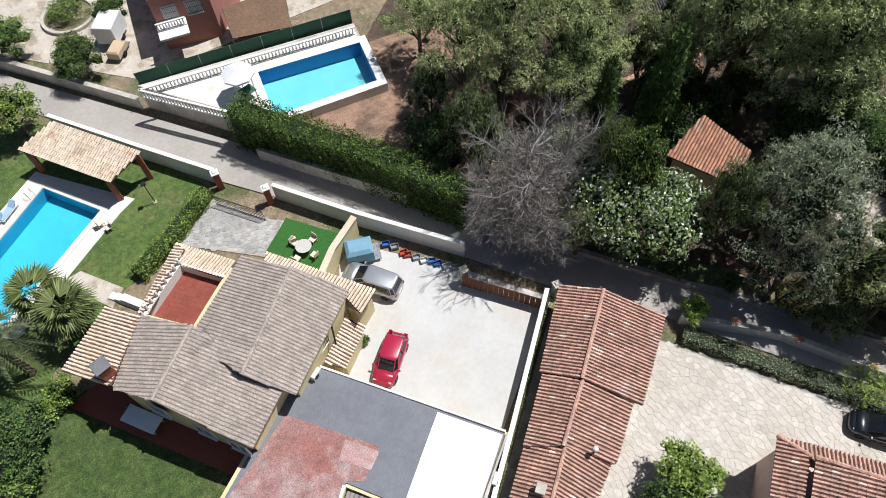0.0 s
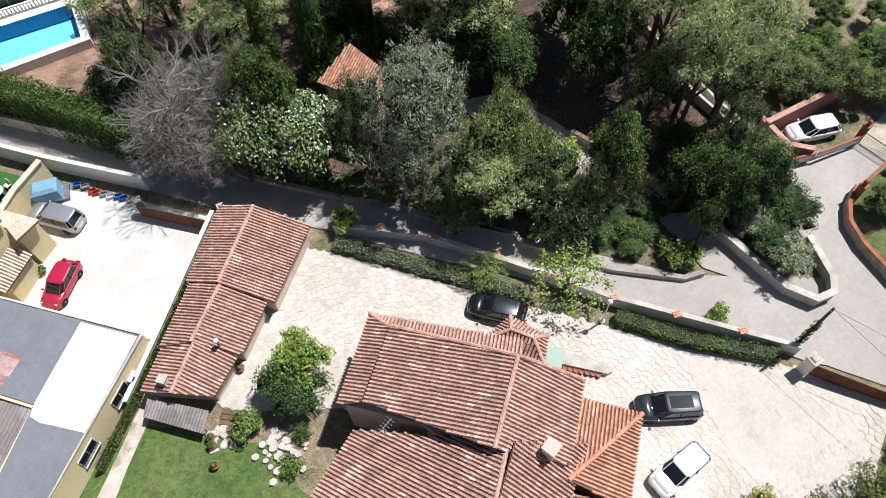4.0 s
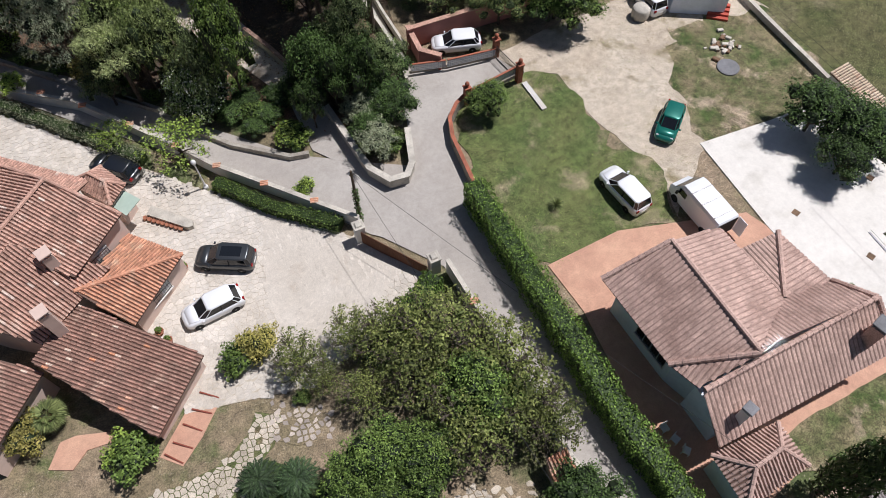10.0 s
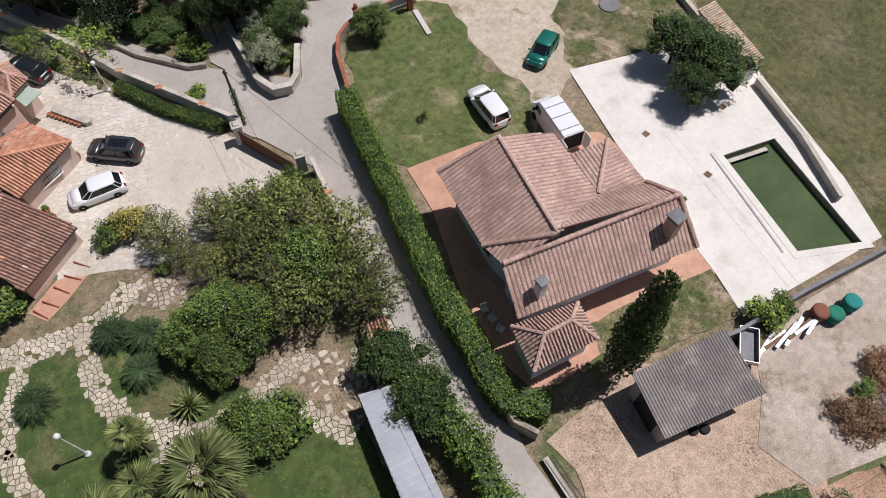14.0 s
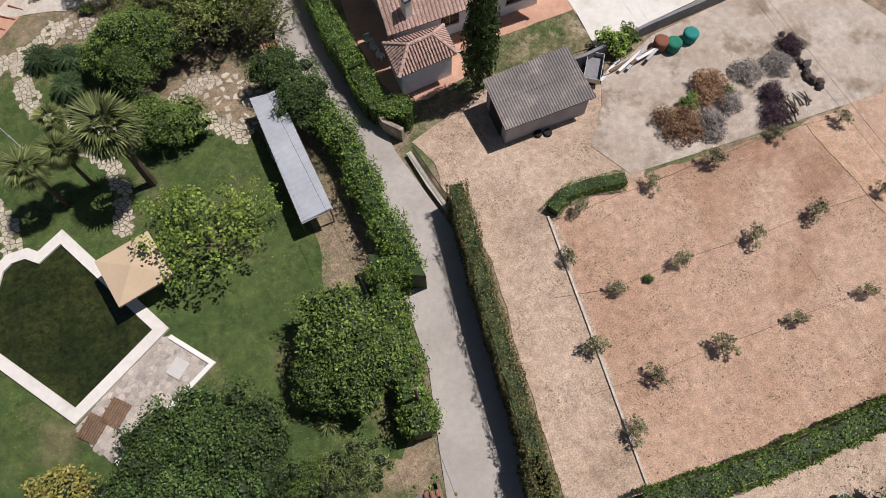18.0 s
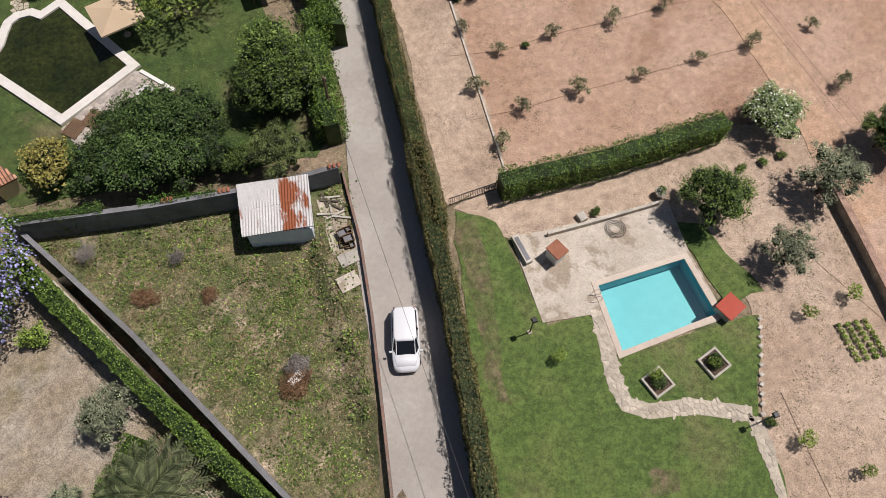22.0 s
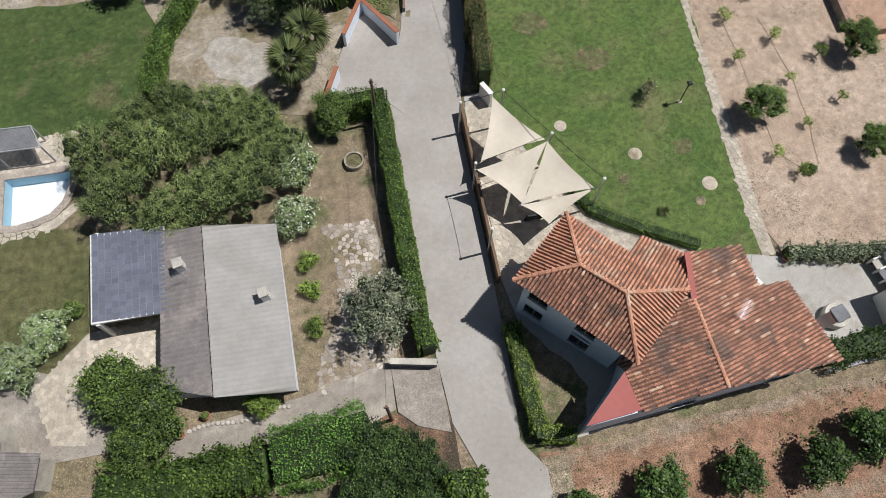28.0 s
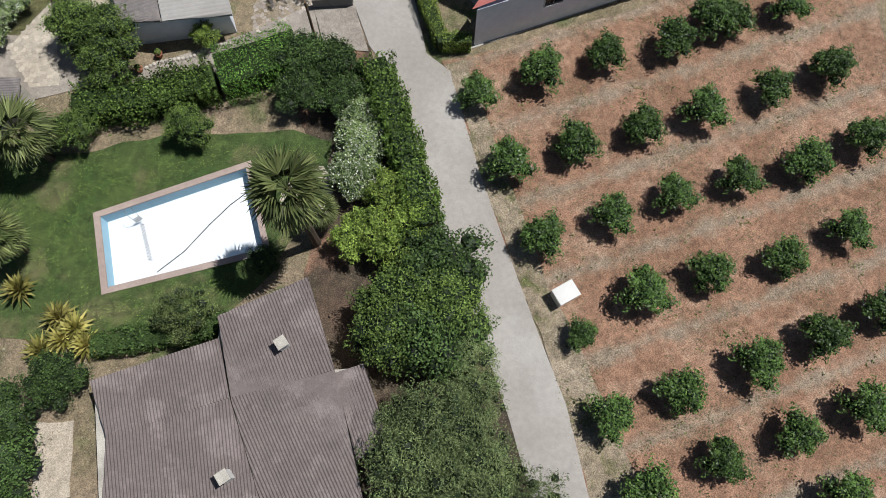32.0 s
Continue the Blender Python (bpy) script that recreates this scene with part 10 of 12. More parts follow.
for k in range(3):
    part("shelf", mesh("shelf", *box_vf(-0.5, -1.15 + 0.8 * k, 0.72, 0.34, -0.51 + 0.8 * k, 0.8, 0.01), (OLDWHITE, DARKWALL, OLDWHITE)[k]), BQ)
for q in ((66.7, -122.0), (74.9, -122.6), (75.6, -123.0)):
    pot(*q, "terracotta pot with a green plant", 0.28, 0.45)
for k in range(3):
    TC = thing("plastic_chair", 56.3 + 0.2 * k, -36.2 - 0.85 * k, g(56.3, -36.2) + 0.01, 20 * k, label="white plastic chair stored beside the villa", category="chair", group="stored chairs")
    part("seat", mesh("seat", *box_vf(-0.24, -0.24, 0.4, 0.24, 0.24, 0.45, 0.03), PLASTICW), TC)
    part("backrest", mesh("backrest", *box_vf(-0.24, 0.2, 0.45, 0.24, 0.25, 0.85, 0.02), PLASTICW), TC)
    for a in (-0.21, 0.21):
        for b in (-0.21, 0.21):
            part("leg", mesh("leg", *box_vf(a - 0.02, b - 0.02, 0, a + 0.02, b + 0.02, 0.4), PLASTICW), TC)
PH = thing("pool_hose", 21.0, -139.6, g(21.0, -139.6) - 1.16, label="thin dark hose lying across the drained pool", category="hose")
part("hose", mesh("hose", *tube_vf([(0, 0, 0.01), (2.2, 0.9, 0.01), (4.4, 2.3, 0.01), (6.2, 3.3, 0.01), (7.7, 3.9, 0.01)], [0.03] * 5, 6), IRON), PH)
RM = thing("pool_robot_hose", 20.6, -135.6, g(20.6, -135.6) - 1.16, label="ribbed grey hose folded on the pool floor", category="hose")
part("hose", mesh("hose", *tube_vf([(0.28 * (k % 2), -0.24 * (k // 2 + (k % 2) * 0.5), 0.01) for k in range(26)], [0.035] * 26, 5), DARKWALL), RM)
# ---------------------------------------------------------------- weeds, tufts and litter
def scatter(name, poly, n, size, material, label, h=0.5, clump=3, spread=0.2, seed=1):
    """Loose small tufts on a plot, as stuff."""
    p = ccw(poly)
    r = random.Random(seed)
    x0, x1, y0, y1 = min(q[0] for q in p), max(q[0] for q in p), min(q[1] for q in p), max(q[1] for q in p)
    V, k, tries = [], 0, 0
    while k < n and tries < n * 20:
        tries += 1
        x, y = r.uniform(x0, x1), r.uniform(y0, y1)
        if not inside(x, y, p) or any(inside(x, y, offset_poly(q, -1.0)) for q in HOLES) or noise.noise((x * 0.35, y * 0.35, seed)) < r.uniform(-0.5, 0.3):
            continue
        z = g(x, y)
        for _ in range(clump):
            a, s = r.uniform(0, 6.28), size * r.uniform(0.5, 1.3)
            ox, oy = x + r.gauss(0, spread), y + r.gauss(0, spread)
            dx, dy = math.cos(a) * s, math.sin(a) * s
            up = s * h * r.uniform(0.4, 1.2)
            V += [(ox, oy, z - 0.02), (ox + dx * 0.5 - dy * 0.25, oy + dy * 0.5 + dx * 0.25, z + up * 0.8 + 0.02), (ox + dx, oy + dy, z + up * 0.6 + 0.02), (ox + dx * 0.5 + dy * 0.25, oy + dy * 0.5 - dx * 0.25, z + up * 0.8 + 0.02)]
        k += 1
    me = quads(name, V, len(V) // 4, material)
    return tagged(new(name, me), label, "grass", "", "stuff")


LOT = [(27.1, -65.9), (40.9, -67.5), (45.6, -72.4), (48.9, -67.7), (49.7, -68.3), (47.7, -76.9), (46.3, -84.7), (44.9, -90.6), (44.1, -94.0), (41.7, -92.1), (32.9, -76.3)]
scatter("weed_tufts", LOT, 3200, 0.12, L_WEED, "green weeds in the vacant lot", 0.5, 3, 0.25, 1)
scatter("weed_clumps", LOT, 520, 0.15, L_WEED, "green weed clumps in the lot", 0.6, 9, 0.4, 31)
scatter("weed_clumps", LOT, 300, 0.15, L_BRIGHT, "bright green weed clumps in the lot", 0.6, 8, 0.35, 37)
scatter("weed_clumps", LOT, 420, 0.24, L_BROAD, "dark green weed clumps in the lot", 0.6, 8, 0.35, 33)
scatter("leaf_litter", LOT, 700, 0.13, L_BROWN, "dead brown weeds in the lot", 0.25, 5, 0.3, 34)
scatter("dry_tufts", LOT, 1100, 0.16, L_STRAW, "dry brown weeds in the vacant lot", 0.3, 3, 0.25, 2)
ORC = [(45.6, -130.5), (49.3, -131.0), (69.9, -131.2), (81.8, -131.6), (75.0, -154.1), (79.7, -165.1), (68.7, -181.4), (43.9, -172.1), (43.9, -164.3), (45.2, -155.2), (44.9, -140.8), (45.8, -132.0)]
scatter("weed_tufts", ORC, 1900, 0.1, L_DRYWEED, "sparse weeds between the citrus rows", 0.4, 3, 0.3, 3)
scatter("weed_clumps", ORC, 420, 0.16, L_WEED, "green weed clumps between the citrus rows", 0.5, 6, 0.3, 35)
scatter("leaf_litter", ORC, 1500, 0.08, L_STRAW, "brown litter on the orchard soil", 0.1, 3, 0.4, 4)
FLD = [(62.7, -54.7), (69.3, -54.0), (81.8, -54.9), (86.5, -54.6), (95.0, -49.5), (103.3, -60.1), (95.7, -75.4), (81.5, -74.1), (60.6, -72.6)]
scatter("leaf_litter", FLD, 1300, 0.06, L_DRYWEED, "brown dry weeds on the soil field", 0.15, 3, 0.2, 5)
scatter("weed_tufts", FLD, 1100, 0.09, L_SMOKE, "small weeds on the soil field", 0.4, 3, 0.2, 6)
SND = [(67.3, -8.3), (76.8, -1.6), (86.6, -8.4), (85.5, -17.1), (80.0, -19.1), (72.2, -18.8), (66.3, -23.4), (65.8, -16.1)]
scatter("weed_tufts", SND, 900, 0.07, L_WEED, "weeds on the sandy yard", 0.35, 3, 0.3, 7)
LW1 = [(56.9, -6.6), (63.2, -6.1), (65.7, -7.4), (65.7, -12.6), (65.8, -16.1), (67.4, -20.0), (66.1, -23.3), (55.9, -23.5), (53.9, -15.3), (54.9, -9.3)]
scatter("grass_tufts", LW1, 1500, 0.06, L_BRIGHT, "grass tufts on the patchy lawn", 0.35, 3, 0.25, 8)
PSO = [(60.9, -72.0), (77.9, -72.6), (84.1, -76.5), (83.5, -90.7), (78.3, -105.7), (83.2, -105.5), (74.6, -122.2), (66.9, -121.2), (66.1, -119.1), (67.8, -101.8), (70.2, -94.9), (72.8, -87.7), (70.3, -79.8)]
scatter("weed_tufts", PSO, 700, 0.1, L_DRYWEED, "grey-green weeds on the garden soil", 0.4, 4, 0.25, 36)
scatter("leaf_litter", PSO, 1200, 0.07, L_STRAW, "dry litter on the garden soil", 0.15, 3, 0.25, 11)
DFD = [(89.1, -9.8), (105.5, -13.2), (102.2, -26.3), (88.4, -41.1), (85.8, -36.4), (87.9, -14.3)]
scatter("grass_tufts", DFD, 5000, 0.09, L_DRYWEED, "tufts of dry field grass", 0.7, 3, 0.3, 12)
VRG = [(45.7, -130.9), (47.4, -130.9), (47.4, -135.9), (46.9, -148.7), (47.7, -158.9), (47.3, -165.5), (44.2, -164.4), (45.0, -155.6), (45.2, -140.5), (46.0, -131.8)]
scatter("weed_tufts", VRG, 500, 0.1, L_DRYWEED, "weeds along the road verge", 0.5, 3, 0.2, 13)
scatter("leaf_litter", [(13.8, 48.3), (70.6, 42.5), (65.5, 20.6), (54.6, 0.7), (45.2, -4.8), (35.1, 5.9), (16.5, 25.0), (13.6, 26.1), (0.9, 40.0)], 5000, 0.2, L_BROWN, "leaf litter under the pines", 0.3, 3, 0.4, 14)

LW2 = [(56.4, -74.1), (58.9, -78.9), (58.9, -84.0), (60.7, -90.8), (68.9, -94.0), (64.7, -120.6), (61.3, -119.4), (53.6, -111.3), (49.8, -102.6)]
scatter("grass_tufts", LW2, 2200, 0.05, L_BRIGHT, "uneven tufts in the broad lawn", 0.35, 3, 0.2, 21)
LW3 = [(23.0, -26.6), (33.8, -27.4), (38.8, -34.2), (47.2, -42.6), (47.8, -50.7), (47.9, -65.6), (34.1, -63.9), (25.8, -62.4), (23.2, -55.8)]
scatter("grass_tufts", LW3, 4200, 0.06, L_BRIGHT, "uneven tufts in the dense lawn", 0.35, 3, 0.2, 22)
WG = [(19.0, -64.8), (23.0, -65.1), (26.8, -69.0), (31.0, -75.7), (31.7, -81.3), (26.3, -89.2), (17.9, -86.4)]
scatter("dry_tufts", WG, 900, 0.08, L_STRAW, "dry straw on the garden soil", 0.3, 3, 0.25, 23)
scatter("leaf_litter", [(29.8, -87.9), (34.6, -89.8), (39.1, -95.7), (37.2, -100.9), (26.7, -99.1), (25.7, -94.1)], 450, 0.07, L_STRAW, "dry litter on the gravel yard", 0.1, 3, 0.25, 24)
scatter("grass_tufts", [(8.4, -127.4), (24.4, -130.5), (35.3, -134.7), (28.9, -142.6), (25.2, -144.5), (15.4, -142.5)], 3000, 0.06, L_BRIGHT, "uneven tufts on the pool lawn", 0.35, 3, 0.2, 25)


def hose(pts, label):
    ob = thing("drip_hose", *pts[0], label=label, category="hose")
    p = [(x + rnd.uniform(-0.06, 0.06), y + rnd.uniform(-0.06, 0.06)) for x, y in dense(pts, 1.5)]
    part("pipe", mesh("pipe", *tube_vf([(x - pts[0][0], y - pts[0][1], g(x, y) - g(*pts[0]) + 0.02) for x, y in p], [0.013] * len(p), 5), WOOD), ob)


for line in ([(60.7, -60.1), (64.8, -60.9), (69.7, -60.8), (75.2, -61.1), (80.1, -61.1), (85.4, -61.4), (90.0, -61.4)], [(60.1, -66.6), (64.4, -66.9), (69.4, -66.9), (74.7, -67.1), (79.9, -67.2), (84.9, -67.3)], [(63.2, -55.0), (70.7, -54.9), (75.5, -54.8), (81.0, -54.7), (86.1, -55.3)],
             [(70.5, -100.1), (70.4, -104.7), (69.8, -113.8), (71.1, -115.6)], [(73.5, -101.4), (73.8, -107.5), (73.3, -111.8), (72.5, -115.4)], [(78.3, -84.6), (79.8, -88.8), (81.2, -92.8)], [(71.5, -93.2), (70.8, -101.3)]):
    hose(line, "thin dark irrigation hose on the soil")

st = [(32.2, -20.7), (31.4, -21.6), (30.7, -22.5), (29.9, -23.3), (29.1, -24.2), (28.4, -24.8)]
for p, q in zip(st, st[1:]):
    TRD = thing("garden_step", *q, rz=math.degrees(math.atan2(q[1] - p[1], q[0] - p[0])), label="thin dark red garden step beside the villa", category="step", group="villa garden steps")
    part("tread", mesh("tread", *box_vf(-0.05, -0.7, -0.1, 0.05, 0.7, 0.1, 0.01), REDTILE), TRD)
for k in range(11):
    q = Vector((72.8, -88.4)).lerp(Vector((69.6, -94.1)), k / 10)
    EB = thing("edging_block", q.x, q.y, rz=rnd.uniform(0, 40), label="small white stone edging the lawn", category="stone", group="lawn edging stones")
    part("block", mesh("block", *box_vf(-0.16, -0.13, -0.1, 0.16, 0.13, 0.14, 0.04), ROCK), EB)
utility_pole(78.0, 2.0, 7.6, "tall wooden power pole"), utility_pole(84.0, -128.0, 7.6, "tall wooden power pole")
for k in (-0.4, 0.4):
    cable((78.0 + k, 2.0, g(78, 2) + 7.46), (84.0 + k, -128.0, g(84, -128) + 7.46), "overhead_cable", "thin pale power line over the fields", 0.008, 0.6, 40)

PQ = [(12.7, -99.3), (15.8, -99.6), (16.5, -101.6), (13.1, -101.3)]
PGF = thing("steel_pergola", *PQ[0], label="grey steel pergola with dark matting by the pool", category="pergola")
o = PGF.matrix_basis.translation
for q in PQ:
    part("post", mesh("post", *box_vf(q[0] - o.x - 0.05, q[1] - o.y - 0.05, -0.1, q[0] - o.x + 0.05, q[1] - o.y + 0.05, 2.2), GREYW), PGF)
for p, q in zip(PQ, PQ[1:] + PQ[:1]):
    part("beam", mesh("beam", *tube_vf([(p[0] - o.x, p[1] - o.y, 2.2), (q[0] - o.x, q[1] - o.y, 2.2)], [0.05, 0.05], 6), GREYW), PGF)
part("matting", mesh("matting", *rel(prism_vf(offset_poly(ccw(PQ), 0.1), o.z + 2.16, o.z + 2.19), o), DARKWALL), PGF)

MT2 = thing("pale_mat", *((36.8, -55.4)), -0.62, 40, label="pale square mat on the pond terrace", category="mat")
part("cover", mesh("cover", *box_vf(-0.6, -0.5, 0.0, 0.6, 0.5, 0.03, 0.005), CONCRETE), MT2)

BRD = thing("broken_board", *((41.9, -81.6)), rz=25, label="pale broken board lying on dead brush", category="board")
part("board", mesh("board", *box_vf(-0.4, -0.16, 0.35, 0.4, 0.16, 0.4, 0.01), PLASTICW), BRD)
part("batten", mesh("batten", *box_vf(-0.3, -0.05, -0.1, -0.22, 0.05, 0.35), WOOD), BRD)

# ---------------------------------------------------------------- hedges
hedge([(0.5, 41.9), (2.9, 38.9), (8.1, 33.0), (13.6, 25.9)], 2.2, 4.5, "thick dark ivy hedge above the lane", L_HEDGE, 60, 0.2)
hedge([(-3.9, 37.5), (-7.7, 34.4), (-10.7, 32.4)], 1.3, 1.1, "clipped green garden hedge", L_BRIGHT, 70, 0.15)
hedge([(15.4, 17.2), (8.4, 9.8), (5.1, 6.2), (2.0, 3.2)], 0.22, 1.3, "ivy trailing over the yard wall", L_GROVE, 60, 0.13, wav=0.2)
hedge([(22.3, 10.7), (27.7, 4.5), (31.9, -0.4)], 1.1, 0.8, "low grey-green shrubs along the wall", L_OLIVE, 60, 0.16)
hedge([(36.4, -5.2), (39.6, -9.3), (43.8, -13.3)], 1.1, 0.9, "green shrubs inside the roadside wall", L_BROAD, 60, 0.16)
hedge([(53.4, -15.6), (53.5, -20.9), (53.7, -27.4), (53.8, -34.7), (54.4, -39.6)], 1.5, 2.7, "thick ivy hedge on the stone wall", L_HEDGE, 65, 0.18)
hedge([(54.3, -38.2), (54.7, -42.8), (57.0, -44.1)], 1.5, 2.2, "ivy hedge end at the lane", L_HEDGE, 65, 0.18)
hedge([(47.9, -20.9), (44.8, -22.8), (41.4, -24.5)], 1.4, 1.9, "clipped dark hedge closing the yard", L_HEDGE, 65, 0.18)
hedge([(50.4, -39.6), (51.8, -45.3), (51.9, -50.7), (52.7, -55.6), (50.8, -54.5), (49.9, -62.2), (49.6, -65.2)], 1.5, 2.9, "tall dark conifer hedge beside the lane", L_HEDGE, 70, 0.2, wav=0.36)
hedge([(57.3, -51.3), (56.1, -59.5), (55.0, -68.8), (54.3, -75.6)], 1.2, 3.3, "clipped hedge along the lane", L_HEDGEB, 75, 0.15)
hedge([(54.7, -68.7), (53.2, -80.6), (51.5, -90.3), (49.8, -98.5)], 1.2, 3.3, "clipped browning hedge along the lane", L_HEDGEB, 75, 0.15)
hedge([(50.5, -95.7), (49.4, -103.2)], 1.2, 3.2, "clipped browning hedge along the lane", L_HEDGEB, 75, 0.15)
hedge([(59.7, -73.4), (67.5, -74.1), (77.6, -74.2)], 1.6, 2.3, "clipped dark hedge between field and garden", L_HEDGE, 70, 0.16)
hedge([(63.1, -54.5), (64.3, -53.7), (66.3, -53.7), (68.8, -54.2)], 1.1, 0.9, "low curved rosemary hedge", L_HEDGE, 80, 0.13)
hedge([(26.4, -67.6), (27.8, -70.3), (29.1, -72.6), (33.0, -79.3), (36.4, -85.1), (38.7, -88.8), (40.3, -92.0)], 0.95, 3.0, "clipped hedge along the ditch", L_HEDGE, 70, 0.16)
hedge([(32.0, -82.2), (29.0, -85.9), (26.8, -89.9), (25.5, -92.1), (24.3, -98.3)], 1.3, 1.9, "curved clipped garden hedge", L_HEDGE, 70, 0.16)
hedge([(26.3, -65.1), (29.4, -65.6), (32.8, -66.2)], 0.7, 2.6, "bright ivy on top of the block wall", L_VINE, 70, 0.14, wav=0.25)
hedge([(35.0, -66.6), (38.0, -67.0), (40.4, -67.3)], 0.45, 2.45, "bright ivy on top of the block wall", L_VINE, 60, 0.14, wav=0.2)
hedge([(36.6, -102.9), (41.2, -102.9), (40.8, -110.5), (40.2, -120.3), (40.4, -122.7)], 1.2, 2.6, "clipped dark hedge along the lane", L_HEDGE, 75, 0.16)
hedge([(46.2, -122.1), (46.1, -127.1), (46.1, -129.5), (48.2, -130.2)], 1.1, 1.5, "clipped bright hedge round the villa", L_BRIGHT, 75, 0.15)
hedge([(52.6, -110.7), (54.4, -115.2), (56.8, -117.0), (61.0, -119.6)], 0.8, 0.8, "low clipped lawn-edge hedge", L_HEDGE, 75, 0.13)
hedge([(23.2, -127.2), (26.6, -127.3), (29.0, -127.3)], 2.6, 2.0, "broad leafy hedge between gardens", L_HEDGE, 50, 0.24, wav=0.25)
hedge([(29.4, -127.2), (32.2, -127.2), (35.6, -127.0)], 3.8, 2.4, "broad bright vine-covered hedge", L_VINE, 60, 0.17, wav=0.1)
hedge([(65.8, -129.3), (69.6, -129.2), (74.2, -129.2)], 1.6, 1.4, "dark overgrown hedge below the courtyard", L_DARK, 70, 0.2, wav=0.2)
hedge([(66.7, -121.7), (70.1, -122.5), (73.6, -123.2)], 1.1, 1.0, "flowering bushes along the courtyard edge", L_OLIVE, 70, 0.2, wav=0.25)
hedge([(18.8, -126.5), (24.0, -127.3), (28.6, -127.5)], 2.6, 2.2, "broad leafy hedge between gardens", L_HEDGE, 45, 0.24, wav=0.2)
hedge([(40.6, -130.6), (40.5, -136.8), (40.2, -143.8)], 2.0, 3.4, "tall dark conifer hedge beside the lane", L_HEDGE, 55, 0.24, wav=0.2)
hedge([(16.4, -143.9), (21.5, -144.8), (25.3, -145.3)], 1.6, 1.2, "dark clipped hedge behind the pool lawn", L_DARK, 60, 0.2)

# ---------------------------------------------------------------- plants, built once and then set out
T_BROAD = make_tree("broadleaf_tree", "dense dark green broadleaf tree", L_BROAD, 3.0, 4.2, 1.3, 5800, 0.25, 24, lump=0.36, spread=0.75)
T_BRIGHT = make_tree("broadleaf_tree", "bright green leafy garden tree", L_BRIGHT, 2.5, 3.2, 1.2, 3000, 0.32, 12, shell=0.6, spread=0.7, lump=0.4, core=0.5)
T_DARK = make_tree("broadleaf_tree", "dense very dark green tree", L_DARK, 3.0, 4.0, 1.0, 4600, 0.28, 22, lump=0.36, spread=0.75)
T_PINE = make_tree("pine_tree", "tall pine tree with dark needle crown", L_PINE, 4.0, 5.0, 5.0, 8500, 0.33, 26, aspect=0.28, tr=0.28, shell=0.75, lump=0.3, spread=0.82, flat=0.55, core=0.3)
T_FINE = make_tree("broadleaf_tree", "dark fine-leaved evergreen tree", L_FINE, 3.0, 4.0, 1.2, 6500, 0.23, 26, aspect=0.35, shell=0.7, lump=0.33, spread=0.8, core=0.45)
T_GROVE = make_tree("grove_tree", "open yellowish-green tree with bare twigs", L_GROVE, 2.4, 3.2, 1.0, 2400, 0.24, 18, aspect=0.5, shell=0.9, lump=0.34, spread=0.85, core=0)
part("branchwork", mesh("branchwork", *twig_tree(2.6, 3.4, 0.8, 3), TWIGS), T_GROVE)
T_FIG = make_tree("fig_tree", "open tree with large bright leaves", L_BRIGHT, 3.2, 3.4, 1.3, 1500, 0.3, 24, shell=0.95, lump=0.24, spread=1.05, aspect=0.7, core=0)
T_CEDAR = make_tree("cedar_tree", "grey-green cedar with drooping branches", L_CEDAR, 3.8, 7.0, 1.5, 10500, 0.23, 38, aspect=0.3, tr=0.28, shell=0.85, lump=0.25, spread=0.88, flat=0.5, droop=0.4, core=0.5)
T_SCRUB = make_tree("olive_green_tree", "feathery olive-green pepper tree", L_SMOKE, 3.2, 4.0, 1.5, 7600, 0.28, 24, aspect=0.25, shell=0.75, droop=0.5, lump=0.32, spread=0.8, core=0.6)
T_OLIVE = make_tree("olive_tree", "silvery grey-green olive tree", L_OLIVE, 2.2, 2.8, 1.0, 3600, 0.24, 18, aspect=0.45, shell=0.7, lump=0.34, spread=0.75, core=0.5)
T_CITRUS = make_tree("orange_tree", "round dark green citrus tree", L_CITRUS, 1.6, 2.3, 0.35, 2600, 0.23, 17, tr=0.1, lump=0.4, spread=0.68)
T_FLOWER = make_tree("flowering_shrub", "green shrub covered with white blossom", L_FLOWER, 3.0, 3.4, 0.6, 4400, 0.28, 20, blossom=1000, lump=0.38, spread=0.72, category="shrub")
T_LILAC = make_tree("jacaranda_tree", "spreading tree in lilac blossom", L_BROAD, 3.0, 3.6, 1.4, 2600, 0.3, 13, blossom=2600, blossom_mat=L_LILAC, core=0)
T_PURPLE = make_tree("purple_plum_tree", "round purple-leaved plum tree", L_PURPLE, 2.2, 2.6, 0.6, 4600, 0.26, 16, lump=0.45)
T_YELLOW = make_tree("yellow_shrub", "leafy yellow-green variegated shrub", L_YELLOW, 1.8, 2.0, 0.4, 2200, 0.26, 11, category="shrub", tr=0.08)
T_SHRUB = make_tree("shrub", "rounded dark green shrub", L_BROAD, 1.0, 1.2, 0.1, 900, 0.2, 8, category="shrub", tr=0.06)
T_BSHRUB = make_tree("shrub", "rounded bright green shrub", L_BRIGHT, 1.0, 1.2, 0.1, 900, 0.2, 8, category="shrub", tr=0.06)
T_SAPLING = make_tree("sapling", "thin young olive sapling", L_SAPL, 0.75, 1.1, 0.3, 620, 0.2, 9, aspect=0.4, tr=0.05, shell=0.8, spread=0.8, lump=0.4, core=0)
T_YOUNG = make_tree("young_citrus_tree", "small bright young citrus tree", L_BRIGHT, 0.6, 0.8, 0.35, 260, 0.17, 6, tr=0.04, core=0)
T_BRUSH = make_tree("brushwood_heap", "heap of dry brown brushwood", L_BROWN, 1.7, 1.0, -0.1, 3400, 0.3, 14, aspect=0.3, category="brush heap", tr=0.05, core=0)
